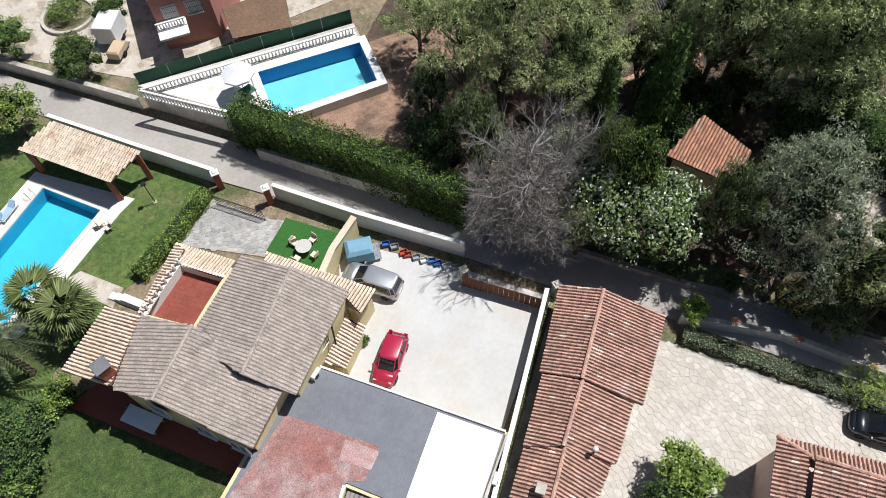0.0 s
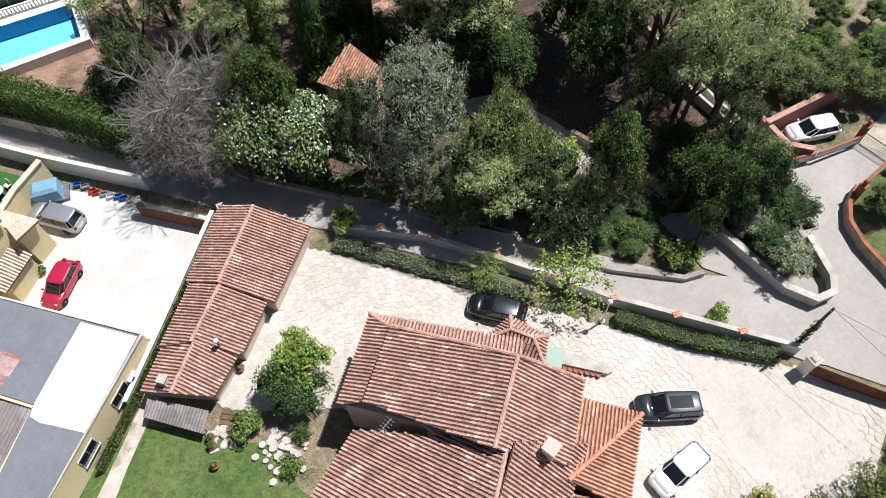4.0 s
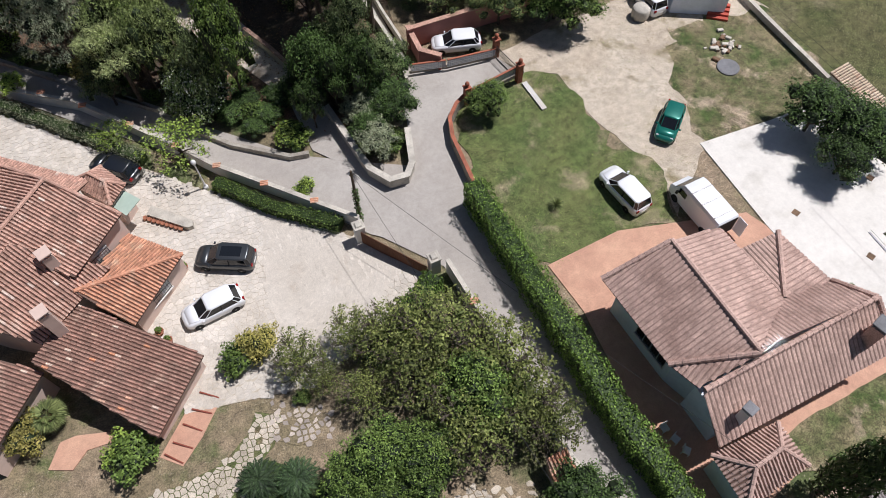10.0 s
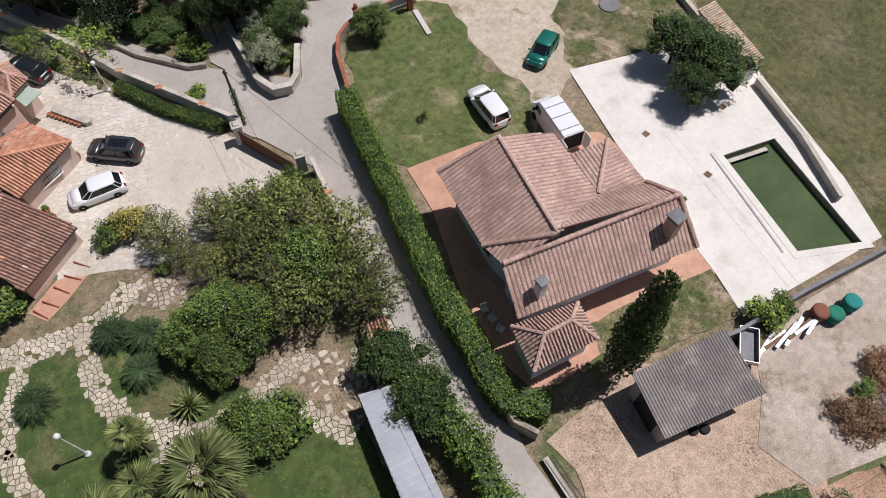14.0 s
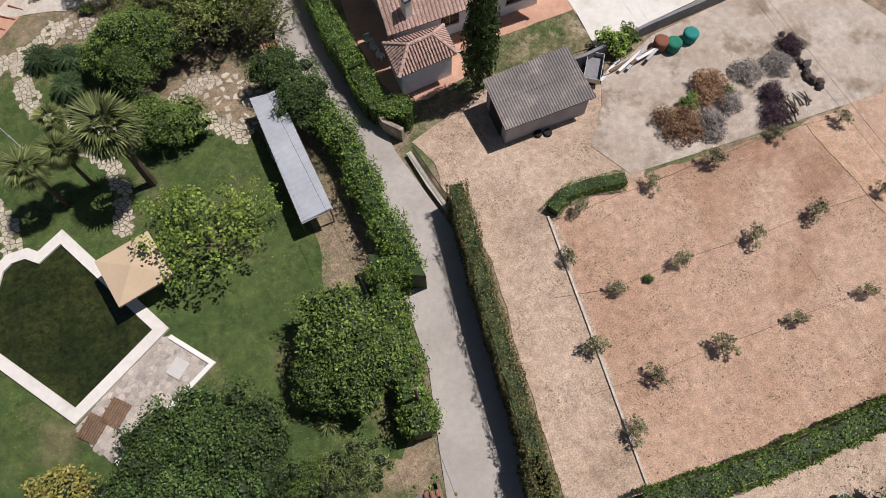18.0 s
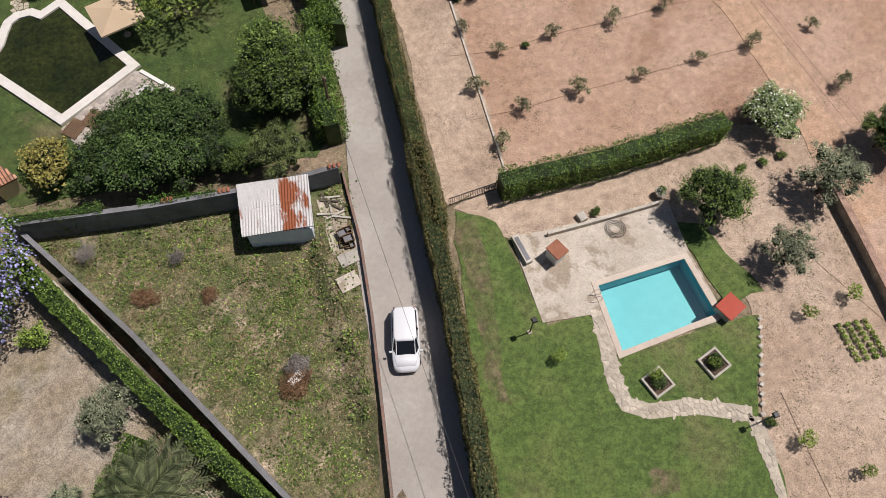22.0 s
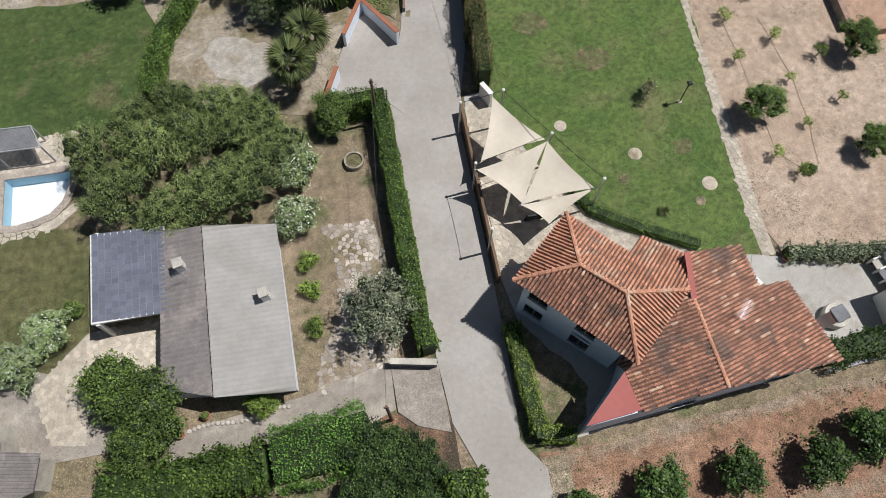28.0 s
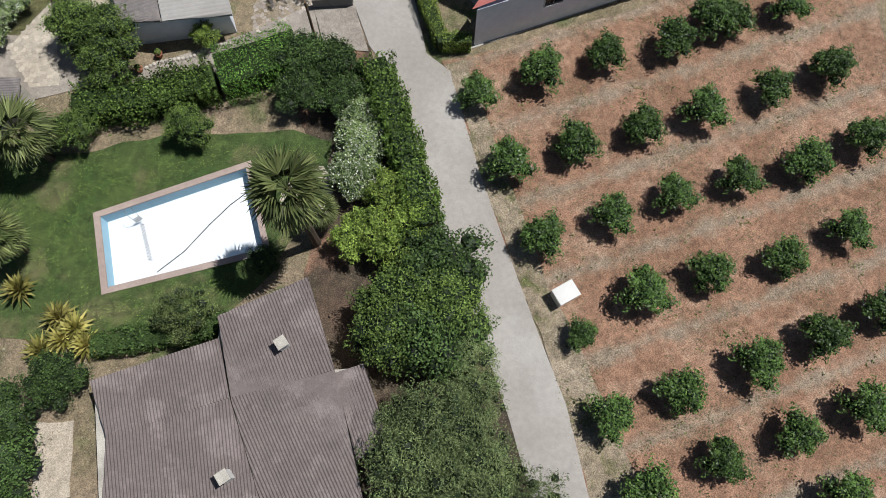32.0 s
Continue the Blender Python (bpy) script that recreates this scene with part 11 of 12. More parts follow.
T_GBRUSH = make_tree("brushwood_heap", "heap of grey dry brushwood", L_GREYDRY, 1.5, 0.9, -0.1, 3200, 0.3, 14, aspect=0.25, category="brush heap", tr=0.05, core=0)
T_DBRUSH = make_tree("brushwood_heap", "heap of dark wilted prunings", L_PURPLE, 1.5, 0.9, -0.1, 2600, 0.3, 12, aspect=0.25, category="brush heap", tr=0.05, core=0)
BARE = thing("bare_tree", 0, 0, 0, label="bare grey tree with dense dry twigs", category="tree")
part("bare_crown", mesh("bare_crown", *twig_tree(5.0, 6.5, 2.0, 4), GREYBARK), BARE)
part("twig_mass", quads("twig_mass", leaf_cloud([(0, 0, 3.2, 3.6, 3.6, 2.2), (0.8, 1.2, 4.6, 2.6, 2.6, 1.8), (-1.0, -0.8, 4.4, 2.6, 2.4, 1.8)], 5200, 0.6, 0.07, 0.9), 5200, L_GREYDRY), BARE)
CYP = thing("cypress_tree", 0, 0, 0, label="tall narrow dark cypress", category="tree")
part("trunk", mesh("trunk", *tube_vf([(0, 0, -0.1), (0, 0, 6.0)], [0.15, 0.04], 7), BARK), CYP)
part("crown", quads("crown", leaf_cloud([(0, 0, 0.9 + 0.8 * i, 1.05 * (1 - abs(i - 2.5) / 9.5), 1.05 * (1 - abs(i - 2.5) / 9.5), 0.95) for i in range(8)], 4200, 0.28, 0.3, 0.4, 0, 0.8), 4200, L_DARK), CYP)
PALM_F = fan_palm("fan palm with broad green fronds", 1.7, 3.2)
PALM_S = fan_palm("slender fan palm with small crown", 1.3, 4.5, 26, tr=0.13)
PALM_T = fan_palm("tall fan palm with a thick grey trunk", 2.1, 7.4, 34, tr=0.26)
PALM_D = feather_palm("date palm with long grey-green fronds", 3.0, 2.6, 36)
CYCAD = feather_palm("dark cycad with stiff fronds", 1.6, 0.8, 40, L_CYCAD, 20, 0.18, "cycad", 0.05, 0.17)
AGAVE = spiky("spiky green yucca clump", 1.1, 60, L_PALM)
YUCCA = spiky("yellow-striped yucca rosette in the bed", 1.0, 50, L_YELLOW, "yucca", 0.08)
MODELS = (T_FIG, T_DBRUSH, T_FINE, T_GROVE, T_BROAD, T_BRIGHT, T_DARK, T_PINE, T_CEDAR, T_SCRUB, T_OLIVE, T_CITRUS, T_FLOWER, T_LILAC, T_PURPLE, T_YELLOW, T_SHRUB, T_BSHRUB, T_SAPLING, T_YOUNG, T_BRUSH, T_GBRUSH, BARE, CYP, PALM_F, PALM_S, PALM_T, PALM_D, CYCAD, AGAVE, YUCCA)

# woods above the lane
for q, s in zip(((31.1, 6.7), (37.1, 6.1), (46.2, 0.0), (49.1, -1.9), (52.0, -1.9), (51.5, -6.0)), (0.75, 0.7, 0.7, 0.75, 0.8, 0.6)):
    put(T_DARK if s < 0.75 else T_FINE, *q, s, None, None, s * 1.2)
put(T_FLOWER, *((37.7, 2.1)), 0.9), put(T_OLIVE, *((49.2, -4.6)), 0.8), put(T_OLIVE, *((48.8, -8.4)), 0.85), put(T_BSHRUB, *((43.2, -3.8)), 1.5)
def off_lane(q, gap=3.2):
    """Whether a point keeps clear of the shaded lane and the fork."""
    mid = [((a[0] + b[0]) / 2, (a[1] + b[1]) / 2) for a, b in WEST]
    for a, b in zip(mid, mid[1:]):
        u, w = Vector(b) - Vector(a), Vector(q) - Vector(a)
        f = max(0.0, min(1.0, u.dot(w) / u.length_squared))
        if (w - u * f).length < gap:
            return False
    return not any(math.dist(q, c) < 6.0 for c in ((53.6, -7.1), (52.3, -11.3)))


def tall(model, q, s, k):
    if off_lane(q):
        put(model, *q, s, None, None, s * k)


for q, s in zip(((16.7, 33.1), (20.2, 33.2), (33.7, 26.1), (37.4, 24.8), (38.5, 20.5), (42.1, 21.4)), (0.9, 1.0, 1.0, 1.0, 1.0, 1.1)):
    tall(T_PINE, q, s, 1.7)
for q, s in zip(((13.4, 31.3), (32.1, 27.5), (30.1, 23.9), (34.1, 25.1), (37.9, 25.1), (38.5, 19.6), (41.3, 16.8)), (0.9, 1.0, 0.9, 0.8, 0.8, 0.9, 0.9)):
    tall(T_DARK, q, s, 1.5)
wood = random.Random(11)
for k, q in enumerate(((25.0, 31.0), (32.0, 27.3), (39.7, 19.9), (48.8, 12.3), (36.5, 22.9))):
    tall((T_FINE, T_PINE, T_DARK)[k % 3], q, (0.95, 0.85, 0.9)[k % 3], (2.3, 1.4, 2.2)[k % 3])
# tall trees added beside the kerb to throw shade on the lane
for k, (a, b) in enumerate(WEST[7:13]):
    u = (Vector(b) - Vector(a)).normalized()
    for f in (1.6, 3.4):
        q = Vector(b) + u * f + Vector((u.y, -u.x)) * wood.uniform(-2.5, 2.5)
        tall((T_FINE, T_SCRUB, T_BROAD)[(k + int(f)) % 3], (q.x, q.y), 0.52 + 0.08 * f, 2.7)
for q, s in zip(((15.0, 35.5), (31.7, 30.9), (40.8, 19.5), (48.9, 7.2), (46.9, -0.6), (50.2, 0.2)), itertools.cycle((0.75, 0.85, 0.65, 0.8))):
    tall((T_FINE, T_DARK, T_FINE, T_SCRUB)[wood.randrange(4)], q, s, 2.0)
for q in ((12.7, 35.6), (15.4, 37.0), (15.7, 23.6), (32.7, 16.7), (32.2, 14.1), (34.6, 10.2), (36.1, 7.9), (18.2, 27.8), (24.9, 14.9), (27.8, 12.4), (32.4, 8.3), (34.2, 5.9), (36.2, 4.0), (41.1, 0.2), (43.7, 1.0), (41.3, 4.0)):
    put(T_SHRUB, *q, wood.uniform(0.8, 1.6))
for q, s in zip(((19.2, 19.7), (33.1, 5.8)), (0.6, 0.8)):
    put(T_PINE, *q, s, None, None, s * 1.15)
put(BARE, *((16.3, 23.3)), 1.05, None, None, 1.5)
put(BARE, *((15.4, 23.4)), 0.9)
put(BARE, *((17.5, 21.2)), 0.8)
put(BARE, *((23.7, 27.6)), 0.75)
put(T_CEDAR, *((22.2, 25.7)), 0.55)
put(T_CEDAR, *((30.2, 12.3)), 1.2, None, None, 1.75), put(T_CEDAR, *((32.0, 13.6)), 0.95, None, None, 1.7)
put(T_CEDAR, *((17.4, 29.8)), 0.6)
put(T_FLOWER, *((21.3, 19.8)), 1.25, None, None, 2.3), put(T_FLOWER, *((24.3, 17.7)), 1.2, None, None, 2.1)
put(T_FLOWER, *((38.1, 2.5)), 0.85, None, None, 1.5)
put(T_SCRUB, *((34.3, 7.4)), 1.1, None, None, 2.1), put(T_SCRUB, *((36.3, 5.3)), 1.05, None, None, 1.8), put(T_SCRUB, *((32.0, 8.2)), 0.75, None, None, 1.2)
put(T_BSHRUB, *((23.8, 17.5)), 1.5), put(T_YELLOW, *((31.3, 12.5)), 0.8), put(T_BSHRUB, *((43.7, -4.1)), 1.2), put(T_BSHRUB, *((41.6, 8.1)), 1.5)
for q, s in zip(((49.0, 3.3), (50.6, 0.1), (51.9, -2.1), (51.2, -5.0), (49.0, -6.9)), (0.7, 0.8, 0.8, 0.7, 0.6)):
    put(T_DARK, *q, s)
for q in ((49.6, -3.6), (48.4, -4.5),):
    put(T_OLIVE, *q, 0.6)
for q, s in zip(((48.7, -7.4), (49.6, -8.5), (50.7, -7.9)), (1.6, 1.3, 1.0)):
    put(T_SHRUB, *q, s)
for q, s in zip(((59.3, 5.5), (60.4, 3.2), (60.6, 7.4), (63.2, 2.2), (66.8, 0.8), (68.7, -1.2), (63.9, 0.3)), (0.8, 0.8, 0.8, 0.8, 0.9, 1.0, 0.8)):
    put(T_BROAD if s > 0.8 else T_SCRUB, *q, s)
put(T_BROAD, *((69.2, -2.9)), 1.0), put(T_DARK, *((68.1, -1.3)), 0.8)
# pines and dark conifers that close the wood
for q, w in zip(((19.5, 38.5), (20.4, 34.0), (26.0, 35.0), (26.6, 31.2), (30.5, 33.5), (24.0, 30.0), (22.8, 38.0), (29.0, 37.5), (33.0, 37.0), (17.0, 42.0)), (1.0, 0.9, 1.1, 0.9, 1.0, 0.8, 0.9, 1.0, 0.9, 0.8)):
    put(T_PINE, *q, w, None, None, w * 1.1)
for q, w in zip(((37.7, 26.7), (41.4, 24.8), (45.9, 23.8), (39.7, 20.2), (43.0, 18.8), (35.5, 29.5), (47.4, 12.3), (48.4, 16.5), (40.0, 29.0), (50.5, 20.0)), (1.1, 1.0, 1.1, 1.0, 1.0, 0.9, 0.9, 1.0, 1.0, 1.1)):
    put(T_DARK if q[0] > 42 else T_PINE, *q, w * 1.1, None, None, w * (2.0 if q[0] > 43 else 1.2), label="tall conifer closing the wood")
for q, w in zip(((51.7, 10.3), (55.3, 8.5), (53.6, 4.4), (51.0, 6.2), (54.5, 13.5), (59.5, 12.0), (63.0, 8.5)), (0.95, 1.0, 0.9, 0.85, 1.0, 1.0, 0.9)):
    put(T_PINE, *q, w, None, None, w * 1.5, label="pine with yellowish green needle clumps")
for q, w in zip(((28.4, 25.0), (34.5, 31.5), (25.0, 26.8)), (1.5, 1.4, 1.2)):
    put(CYP, *q, w, None, None, w * 1.25, label="narrow dark conifer beside the orange roof")
for q in ((62.5, 4.5), (66.5, 5.2), (70.0, 3.0), (64.5, 9.5), (69.0, 7.5), (73.0, 5.5), (61.5, 8.0), (66.0, 2.6)):
    put(T_BROAD, *q, wood.uniform(0.5, 0.75), label="low green fruit tree behind the salmon wall")
put(BARE, 19.4, 23.2, 0.85, None, None, 1.5), put(T_CEDAR, 19.6, 24.2, 0.62, None, None, 1.2)
# made-up tall trees, added only to cast shadow over the lane end
for q, w in zip(((47.6, -2.6), (45.4, -3.4), (49.8, -3.2)), (0.7, 0.5, 0.7)):
    put(T_DARK, *q, w, None, None, w * 2.2)
for q, w in zip(((29.2, 10.4), (33.6, 15.6)), (0.8, 0.8)):
    put(T_CEDAR, *q, w, None, None, w * 1.5)
put(T_YELLOW, 30.4, 8.9, 1.0, None, None, 1.5)
# street gardens at the start
put(T_BROAD, *((-10.0, 55.2)), 0.8), put(T_BROAD, *((-15.4, 60.4)), 0.8), put(T_BRIGHT, *((-16.2, 50.7)), 1.1), put(T_DARK, *((-6.2, 61.1)), 0.6)
put(PALM_F, *((-16.5, 31.7)), 1.2), put(PALM_F, *((-14.9, 29.7)), 1.2), put(PALM_D, *((-19.2, 28.4)), 1.0, None, None, 2.0)
put(T_DARK, *((-20.1, 23.0)), 0.9), put(T_BSHRUB, *((-17.2, 25.6)), 1.4), put(T_SHRUB, *((-20.9, 20.5)), 1.6), put(T_BSHRUB, *((-18.3, 25.0)), 1.2)
put(T_BRIGHT, *((16.0, 2.6)), 1.0), put(T_BSHRUB, *((2.3, 20.3)), 0.6)
put(T_DARK, *((14.8, 1.4)), 0.8), put(T_SHRUB, *((11.2, 1.1)), 1.3), put(T_SHRUB, *((12.6, -2.9)), 0.9), put(T_SHRUB, *((14.1, -1.3)), 0.8)
put(T_FIG, *((30.4, 2.2)), 0.5), put(T_FIG, *((34.8, -1.5)), 0.85), put(T_BRIGHT, *((23.7, 11.5)), 0.5), put(T_BSHRUB, *((42.5, -8.8)), 0.9)
# villa garden and grove
for q, s, k in zip(((46.2, -25.4), (48.4, -28.3), (46.6, -30.2), (44.1, -27.3), (43.4, -24.1), (48.9, -31.2), (49.7, -33.2), (41.4, -22.7), (45.4, -31.8)), (1.1, 1.1, 1.1, 1.0, 0.9, 1.0, 0.8, 0.7, 1.0), (0, 0, 1, 0, 0, 0, 0, 0, 0)):
    put((T_GROVE, T_BROAD)[k], *q, s * (1.25 if k == 0 else 0.9))
for q, s in zip(((39.6, -31.0), (42.3, -32.2), (37.6, -31.4), (39.4, -33.4)), (0.85, 0.8, 0.65, 0.7)):
    put(T_BROAD, *q, s)
put(T_GROVE, 37.6, -22.6, 0.85), put(T_GROVE, 38.6, -24.4, 0.6), put(T_GROVE, 40.6, -26.6, 0.8), put(T_SHRUB, 36.9, -24.6, 0.7)
put(T_SHRUB, *((33.7, -20.5)), 1.4), put(T_YELLOW, *((35.6, -20.1)), 0.9), put(T_SHRUB, *((26.5, -24.0)), 1.8), put(T_YELLOW, *((20.1, -19.6)), 1.0), put(T_BSHRUB, *((25.9, -23.2)), 1.4)
for q in ((32.9, -28.6), (35.0, -29.5), (34.4, -32.0), (27.8, -31.6),):
    put(CYCAD, *q, 0.95)
for q in ((36.7, -35.3), (33.3, -36.2),):
    put(AGAVE, *q, 1.3)
put(PALM_F, *((22.0, -19.0)), 0.7, None, None, 0.4)
put(T_DARK, *((49.2, -38.0)), 0.8), put(T_DARK, *((50.2, -41.0)), 0.8), put(T_SHRUB, *((42.2, -38.9)), 2.0)
put(CYP, *((62.4, -43.2)), 1.35, None, None, 1.75)
put(T_DARK, *((79.9, -21.1)), 0.95), put(T_DARK, *((81.3, -24.3)), 1.0), put(T_DARK, *((79.1, -25.4)), 0.8), put(T_BROAD, *((58.2, -8.8)), 0.6)
put(AGAVE, *((58.7, -18.9)), 0.7)
put(T_BSHRUB, *((73.1, -43.7)), 1.4), put(T_SHRUB, *((74.5, -43.7)), 1.2)
# pond garden
put(PALM_T, 38.3, -41.9, 1.0), put(PALM_S, 34.4, -40.5, 1.05), put(PALM_S, 32.4, -41.3, 1.15), put(PALM_S, 33.9, -37.0, 0.85)
put(T_BROAD, *((40.2, -38.9)), 0.75)
put(T_FIG, *((41.2, -48.7)), 1.15), put(T_FIG, *((40.0, -45.5)), 0.6), put(T_FIG, *((44.0, -47.6)), 0.65)
put(T_BROAD, *((47.0, -58.3)), 1.1), put(T_BROAD, *((47.9, -60.2)), 1.0), put(T_BROAD, *((45.8, -59.6)), 0.85)
for q, s in zip(((37.8, -60.5), (35.4, -60.7), (40.0, -61.7), (35.9, -63.0), (38.0, -64.2), (33.7, -62.5), (40.5, -63.4)), (1.0, 0.9, 1.0, 0.9, 1.0, 0.9, 0.8)):
    put(T_DARK, *q, s)
put(T_YELLOW, *((29.6, -60.6)), 1.3), put(T_SCRUB, *((45.2, -65.8)), 0.75), put(T_BROAD, *((42.8, -65.1)), 0.5), put(AGAVE, *((44.7, -62.1)), 1.0)
# young trees in the soil field
for q in ((64.9, -55.0), (70.4, -55.2), (75.2, -55.1), (80.5, -55.0), (85.5, -55.6), (62.6, -57.9), (64.6, -61.1), (69.4, -60.9), (74.8, -61.3), (79.6, -61.3), (84.8, -61.5), (64.2, -67.0), (69.1, -67.0), (74.3, -67.2), (79.5, -67.3), (84.4, -67.4), (61.5, -69.6), (61.6, -64.0), (90.5, -55.6), (89.4, -61.5), (90.1, -67.3), (89.0, -73.4), (89.8, -61.3), (93.0, -61.8)):
    put(T_SAPLING, *q, rnd.uniform(0.8, 1.25))
put(T_SHRUB, *((66.9, -61.2)), 0.4), put(T_SHRUB, *((73.6, -33.5)), 0.25)
for m, q, k in zip((T_BRUSH, T_GBRUSH, T_BRUSH, T_SHRUB, T_GBRUSH, T_GBRUSH, T_GBRUSH, T_DBRUSH, T_DBRUSH, T_DBRUSH, T_SHRUB), ((74.5, -51.6), (76.7, -52.5), (78.0, -49.8), (76.0, -50.4), (78.9, -51.3), (81.5, -49.5), (83.9, -49.7), (82.2, -51.9), (81.3, -53.5), (85.7, -48.7), (79.1, -50.4)), (0.95, 0.85, 0.9, 0.8, 0.7, 0.8, 0.8, 0.7, 0.75, 0.7, 0.6)):
    put(m, *q, k * 1.15, None, None, k * 0.95)
for k in range(26):
    q = Vector((80.9, -53.6)).lerp(Vector((84.4, -53.3)), rnd.random()) + Vector((0, rnd.uniform(-0.5, 0.5)))
    LG = thing("pruned_branch", q.x, q.y, rz=rnd.uniform(60, 120), label="dark pruned branch in a stacked row", category="log", group="pruned branches")
    zz = rnd.uniform(0.08, 0.5)
    part("log", mesh("log", *tube_vf([(-0.6, 0, zz), (0, rnd.uniform(-0.08, 0.08), zz + 0.03), (0.6, 0, zz)], [0.07, 0.06, 0.04], 6), TWIGS), LG)
for k in range(16):
    q = Vector((86.2, -47.4)).lerp(Vector((85.8, -52.6)), k / 15) + Vector((rnd.uniform(-0.4, 0.4), 0))
    w = rnd.uniform(0.25, 0.5)
    DR = thing("dark_boulder", q.x, q.y, rz=rnd.uniform(0, 360), label="dark rough boulder at the edge of the pad", category="boulder", group="boulders")
    part("stone", mesh("stone", *core_vf([(0, 0, w * 0.5, w, w * 0.8, w * 0.7)], 1.0), DARKROCK), DR)
for q, w in (((37.2, -66.95), 0.9), ((41.1, -67.45), 0.9), ((49.0, -68.45), 1.0)):
    CT2 = thing("coping_tiles", q[0], q[1], g(*q) + 2.27, -8, label="terracotta coping tiles on the block wall", category="coping")
    for k in range(3):
        part("tile", mesh("tile", *tube_vf([(-w / 2 + k * w / 3, -0.16, 0), (-w / 2 + k * w / 3, 0, 0.06), (-w / 2 + k * w / 3, 0.16, 0)], [0.11, 0.13, 0.11], 8), TERRAPOT), CT2)
for k in range(7):
    q = Vector((48.3, -72.6)).lerp(Vector((48.2, -73.7)), k / 6)
    CR = thing("crate", q.x - 0.35 * (k % 2), q.y, g(48.2, -73) + 0.02 + (0.26 if k % 3 == 1 else 0.0), rnd.uniform(-12, 12), label="weathered grey crate beside the rusty shed", category="crate", group="crates")
    for a in (-0.28, 0.28):
        part("side", mesh("side", *box_vf(-0.36, a - 0.015, 0.0, 0.36, a + 0.015, 0.24), WOOD), CR)
        part("end", mesh("end", *box_vf(-0.36 if a < 0 else 0.33, -0.265, 0.0, -0.33 if a < 0 else 0.36, 0.265, 0.24), WOOD), CR)
    part("bottom", mesh("bottom", *box_vf(-0.33, -0.265, 0.0, 0.33, 0.265, 0.02), DARKWALL), CR)
for q, l, w, rz, mt, lab in (((47.8, -74.7), 0.7, 0.5, 8, OLDWHITE, "rust-stained white slab leaning by the wall"), ((47.3, -76.4), 0.75, 0.6, 10, OLDCON, "pale slab lying in the weeds"), ((42.1, -81.7), 0.5, 0.3, 30, WHITE, "white board on the brush heap")):
    SL = thing("loose_slab", q[0], q[1], g(*q) + (0.55 if mt is WHITE else 0.0), rz, label=lab, category="slab")
    part("slab", mesh("slab", *box_vf(-l, -w, 0.02, l, w, 0.12, 0.02), mt), SL)
for k in range(9):
    q = Vector((47.9, -69.8)) + Vector((rnd.uniform(-0.6, 0.6), rnd.uniform(-1.6, 0.3)))
    PK = thing("scrap_board", q.x, q.y, g(q.x, q.y) + 0.05, rnd.uniform(0, 180), label="weathered scrap board beside the rusty shed", category="board", group="scrap boards")
    part("board", mesh("board", *box_vf(-0.7, -0.07, 0.02, 0.7, 0.07, 0.06 + 0.01 * k), TWIGS if k % 2 else OLDWHITE), PK)
for q, w in (((30.5, -68.0), 0.2), ((36.4, -70.3), 0.16)):
    put(BARE, *q, w, label="small dead shrub in the vacant lot")
put(T_BRUSH, 33.8, -72.6, 0.5), put(T_GBRUSH, 42.4, -80.9, 0.7)
put(T_BRUSH, *((42.0, -81.9)), 0.7), put(T_BRUSH, *((37.9, -73.8)), 0.4), put(T_BRUSH, *((33.3, -72.3)), 0.4)
put(T_PINE, *((49.1, 4.1)), 0.8, None, None, 1.45), put(T_PINE, *((51.4, 3.3)), 0.75, None, None, 1.3)
put(T_FLOWER, *((37.9, 3.9)), 1.0)
for q, w in zip(((39.3, 1.1), (41.1, 1.4), (42.2, -0.9), (40.8, -1.5), (43.3, -3.0), (43.6, 0.6), (43.4, -4.5)), (0.5, 0.5, 0.45, 0.4, 0.35, 0.5, 0.3)):
    put(T_DARK, *q, w, None, None, w * 0.7)
# pool garden
put(T_FLOWER, *((81.2, -74.6)), 0.85), put(T_BROAD, *((73.2, -80.0)), 0.85), put(T_OLIVE, *((82.0, -81.2)), 1.15), put(T_OLIVE, *((76.2, -85.1)), 0.9), put(T_BROAD, *((88.3, -79.2)), 0.7), put(T_BROAD, *((89.1, -79.4)), 0.7)
for q in ((79.4, -77.6), (81.0, -77.6), (77.6, -77.6), (65.7, -77.3), (69.7, -94.7),):
    put(T_SHRUB, *q, 0.45)
for q in ((58.7, -86.4), (79.4, -89.0), (75.7, -89.2), (71.0, -96.5), (73.6, -99.3), (70.5, -101.3), (73.6, -103.8), (64.1, -89.6), (68.2, -90.1), (70.6, -100.5), (69.9, -105.1), (73.3, -107.9), (76.6, -106.2), (76.4, -110.5), (72.8, -112.0), (69.4, -114.1), (70.6, -115.8)):
    put(T_YOUNG, *q, rnd.uniform(0.8, 1.3))
put(T_BROAD, *((69.3, -110.2)), 0.62), put(T_BROAD, *((76.3, -115.2)), 0.5), put(T_BROAD, *((79.3, -106.4)), 0.6), put(T_SHRUB, *((71.5, -115.8)), 0.6), put(AGAVE, *((59.6, -116.4)), 0.6), put(T_SAPLING, *((61.7, -106.6)), 1.2)
# west garden
put(T_LILAC, *((25.7, -69.0)), 1.15, None, None, 1.5), put(T_LILAC, *((24.7, -71.2)), 0.9, None, None, 1.3), put(T_BSHRUB, *((26.3, -73.1)), 1.1), put(T_OLIVE, *((30.6, -80.2)), 0.9), put(T_PURPLE, *((22.7, -85.1)), 1.25), put(T_OLIVE, *((27.2, -84.3)), 0.5)
put(T_OLIVE, *((25.8, -86.4)), 0.7)
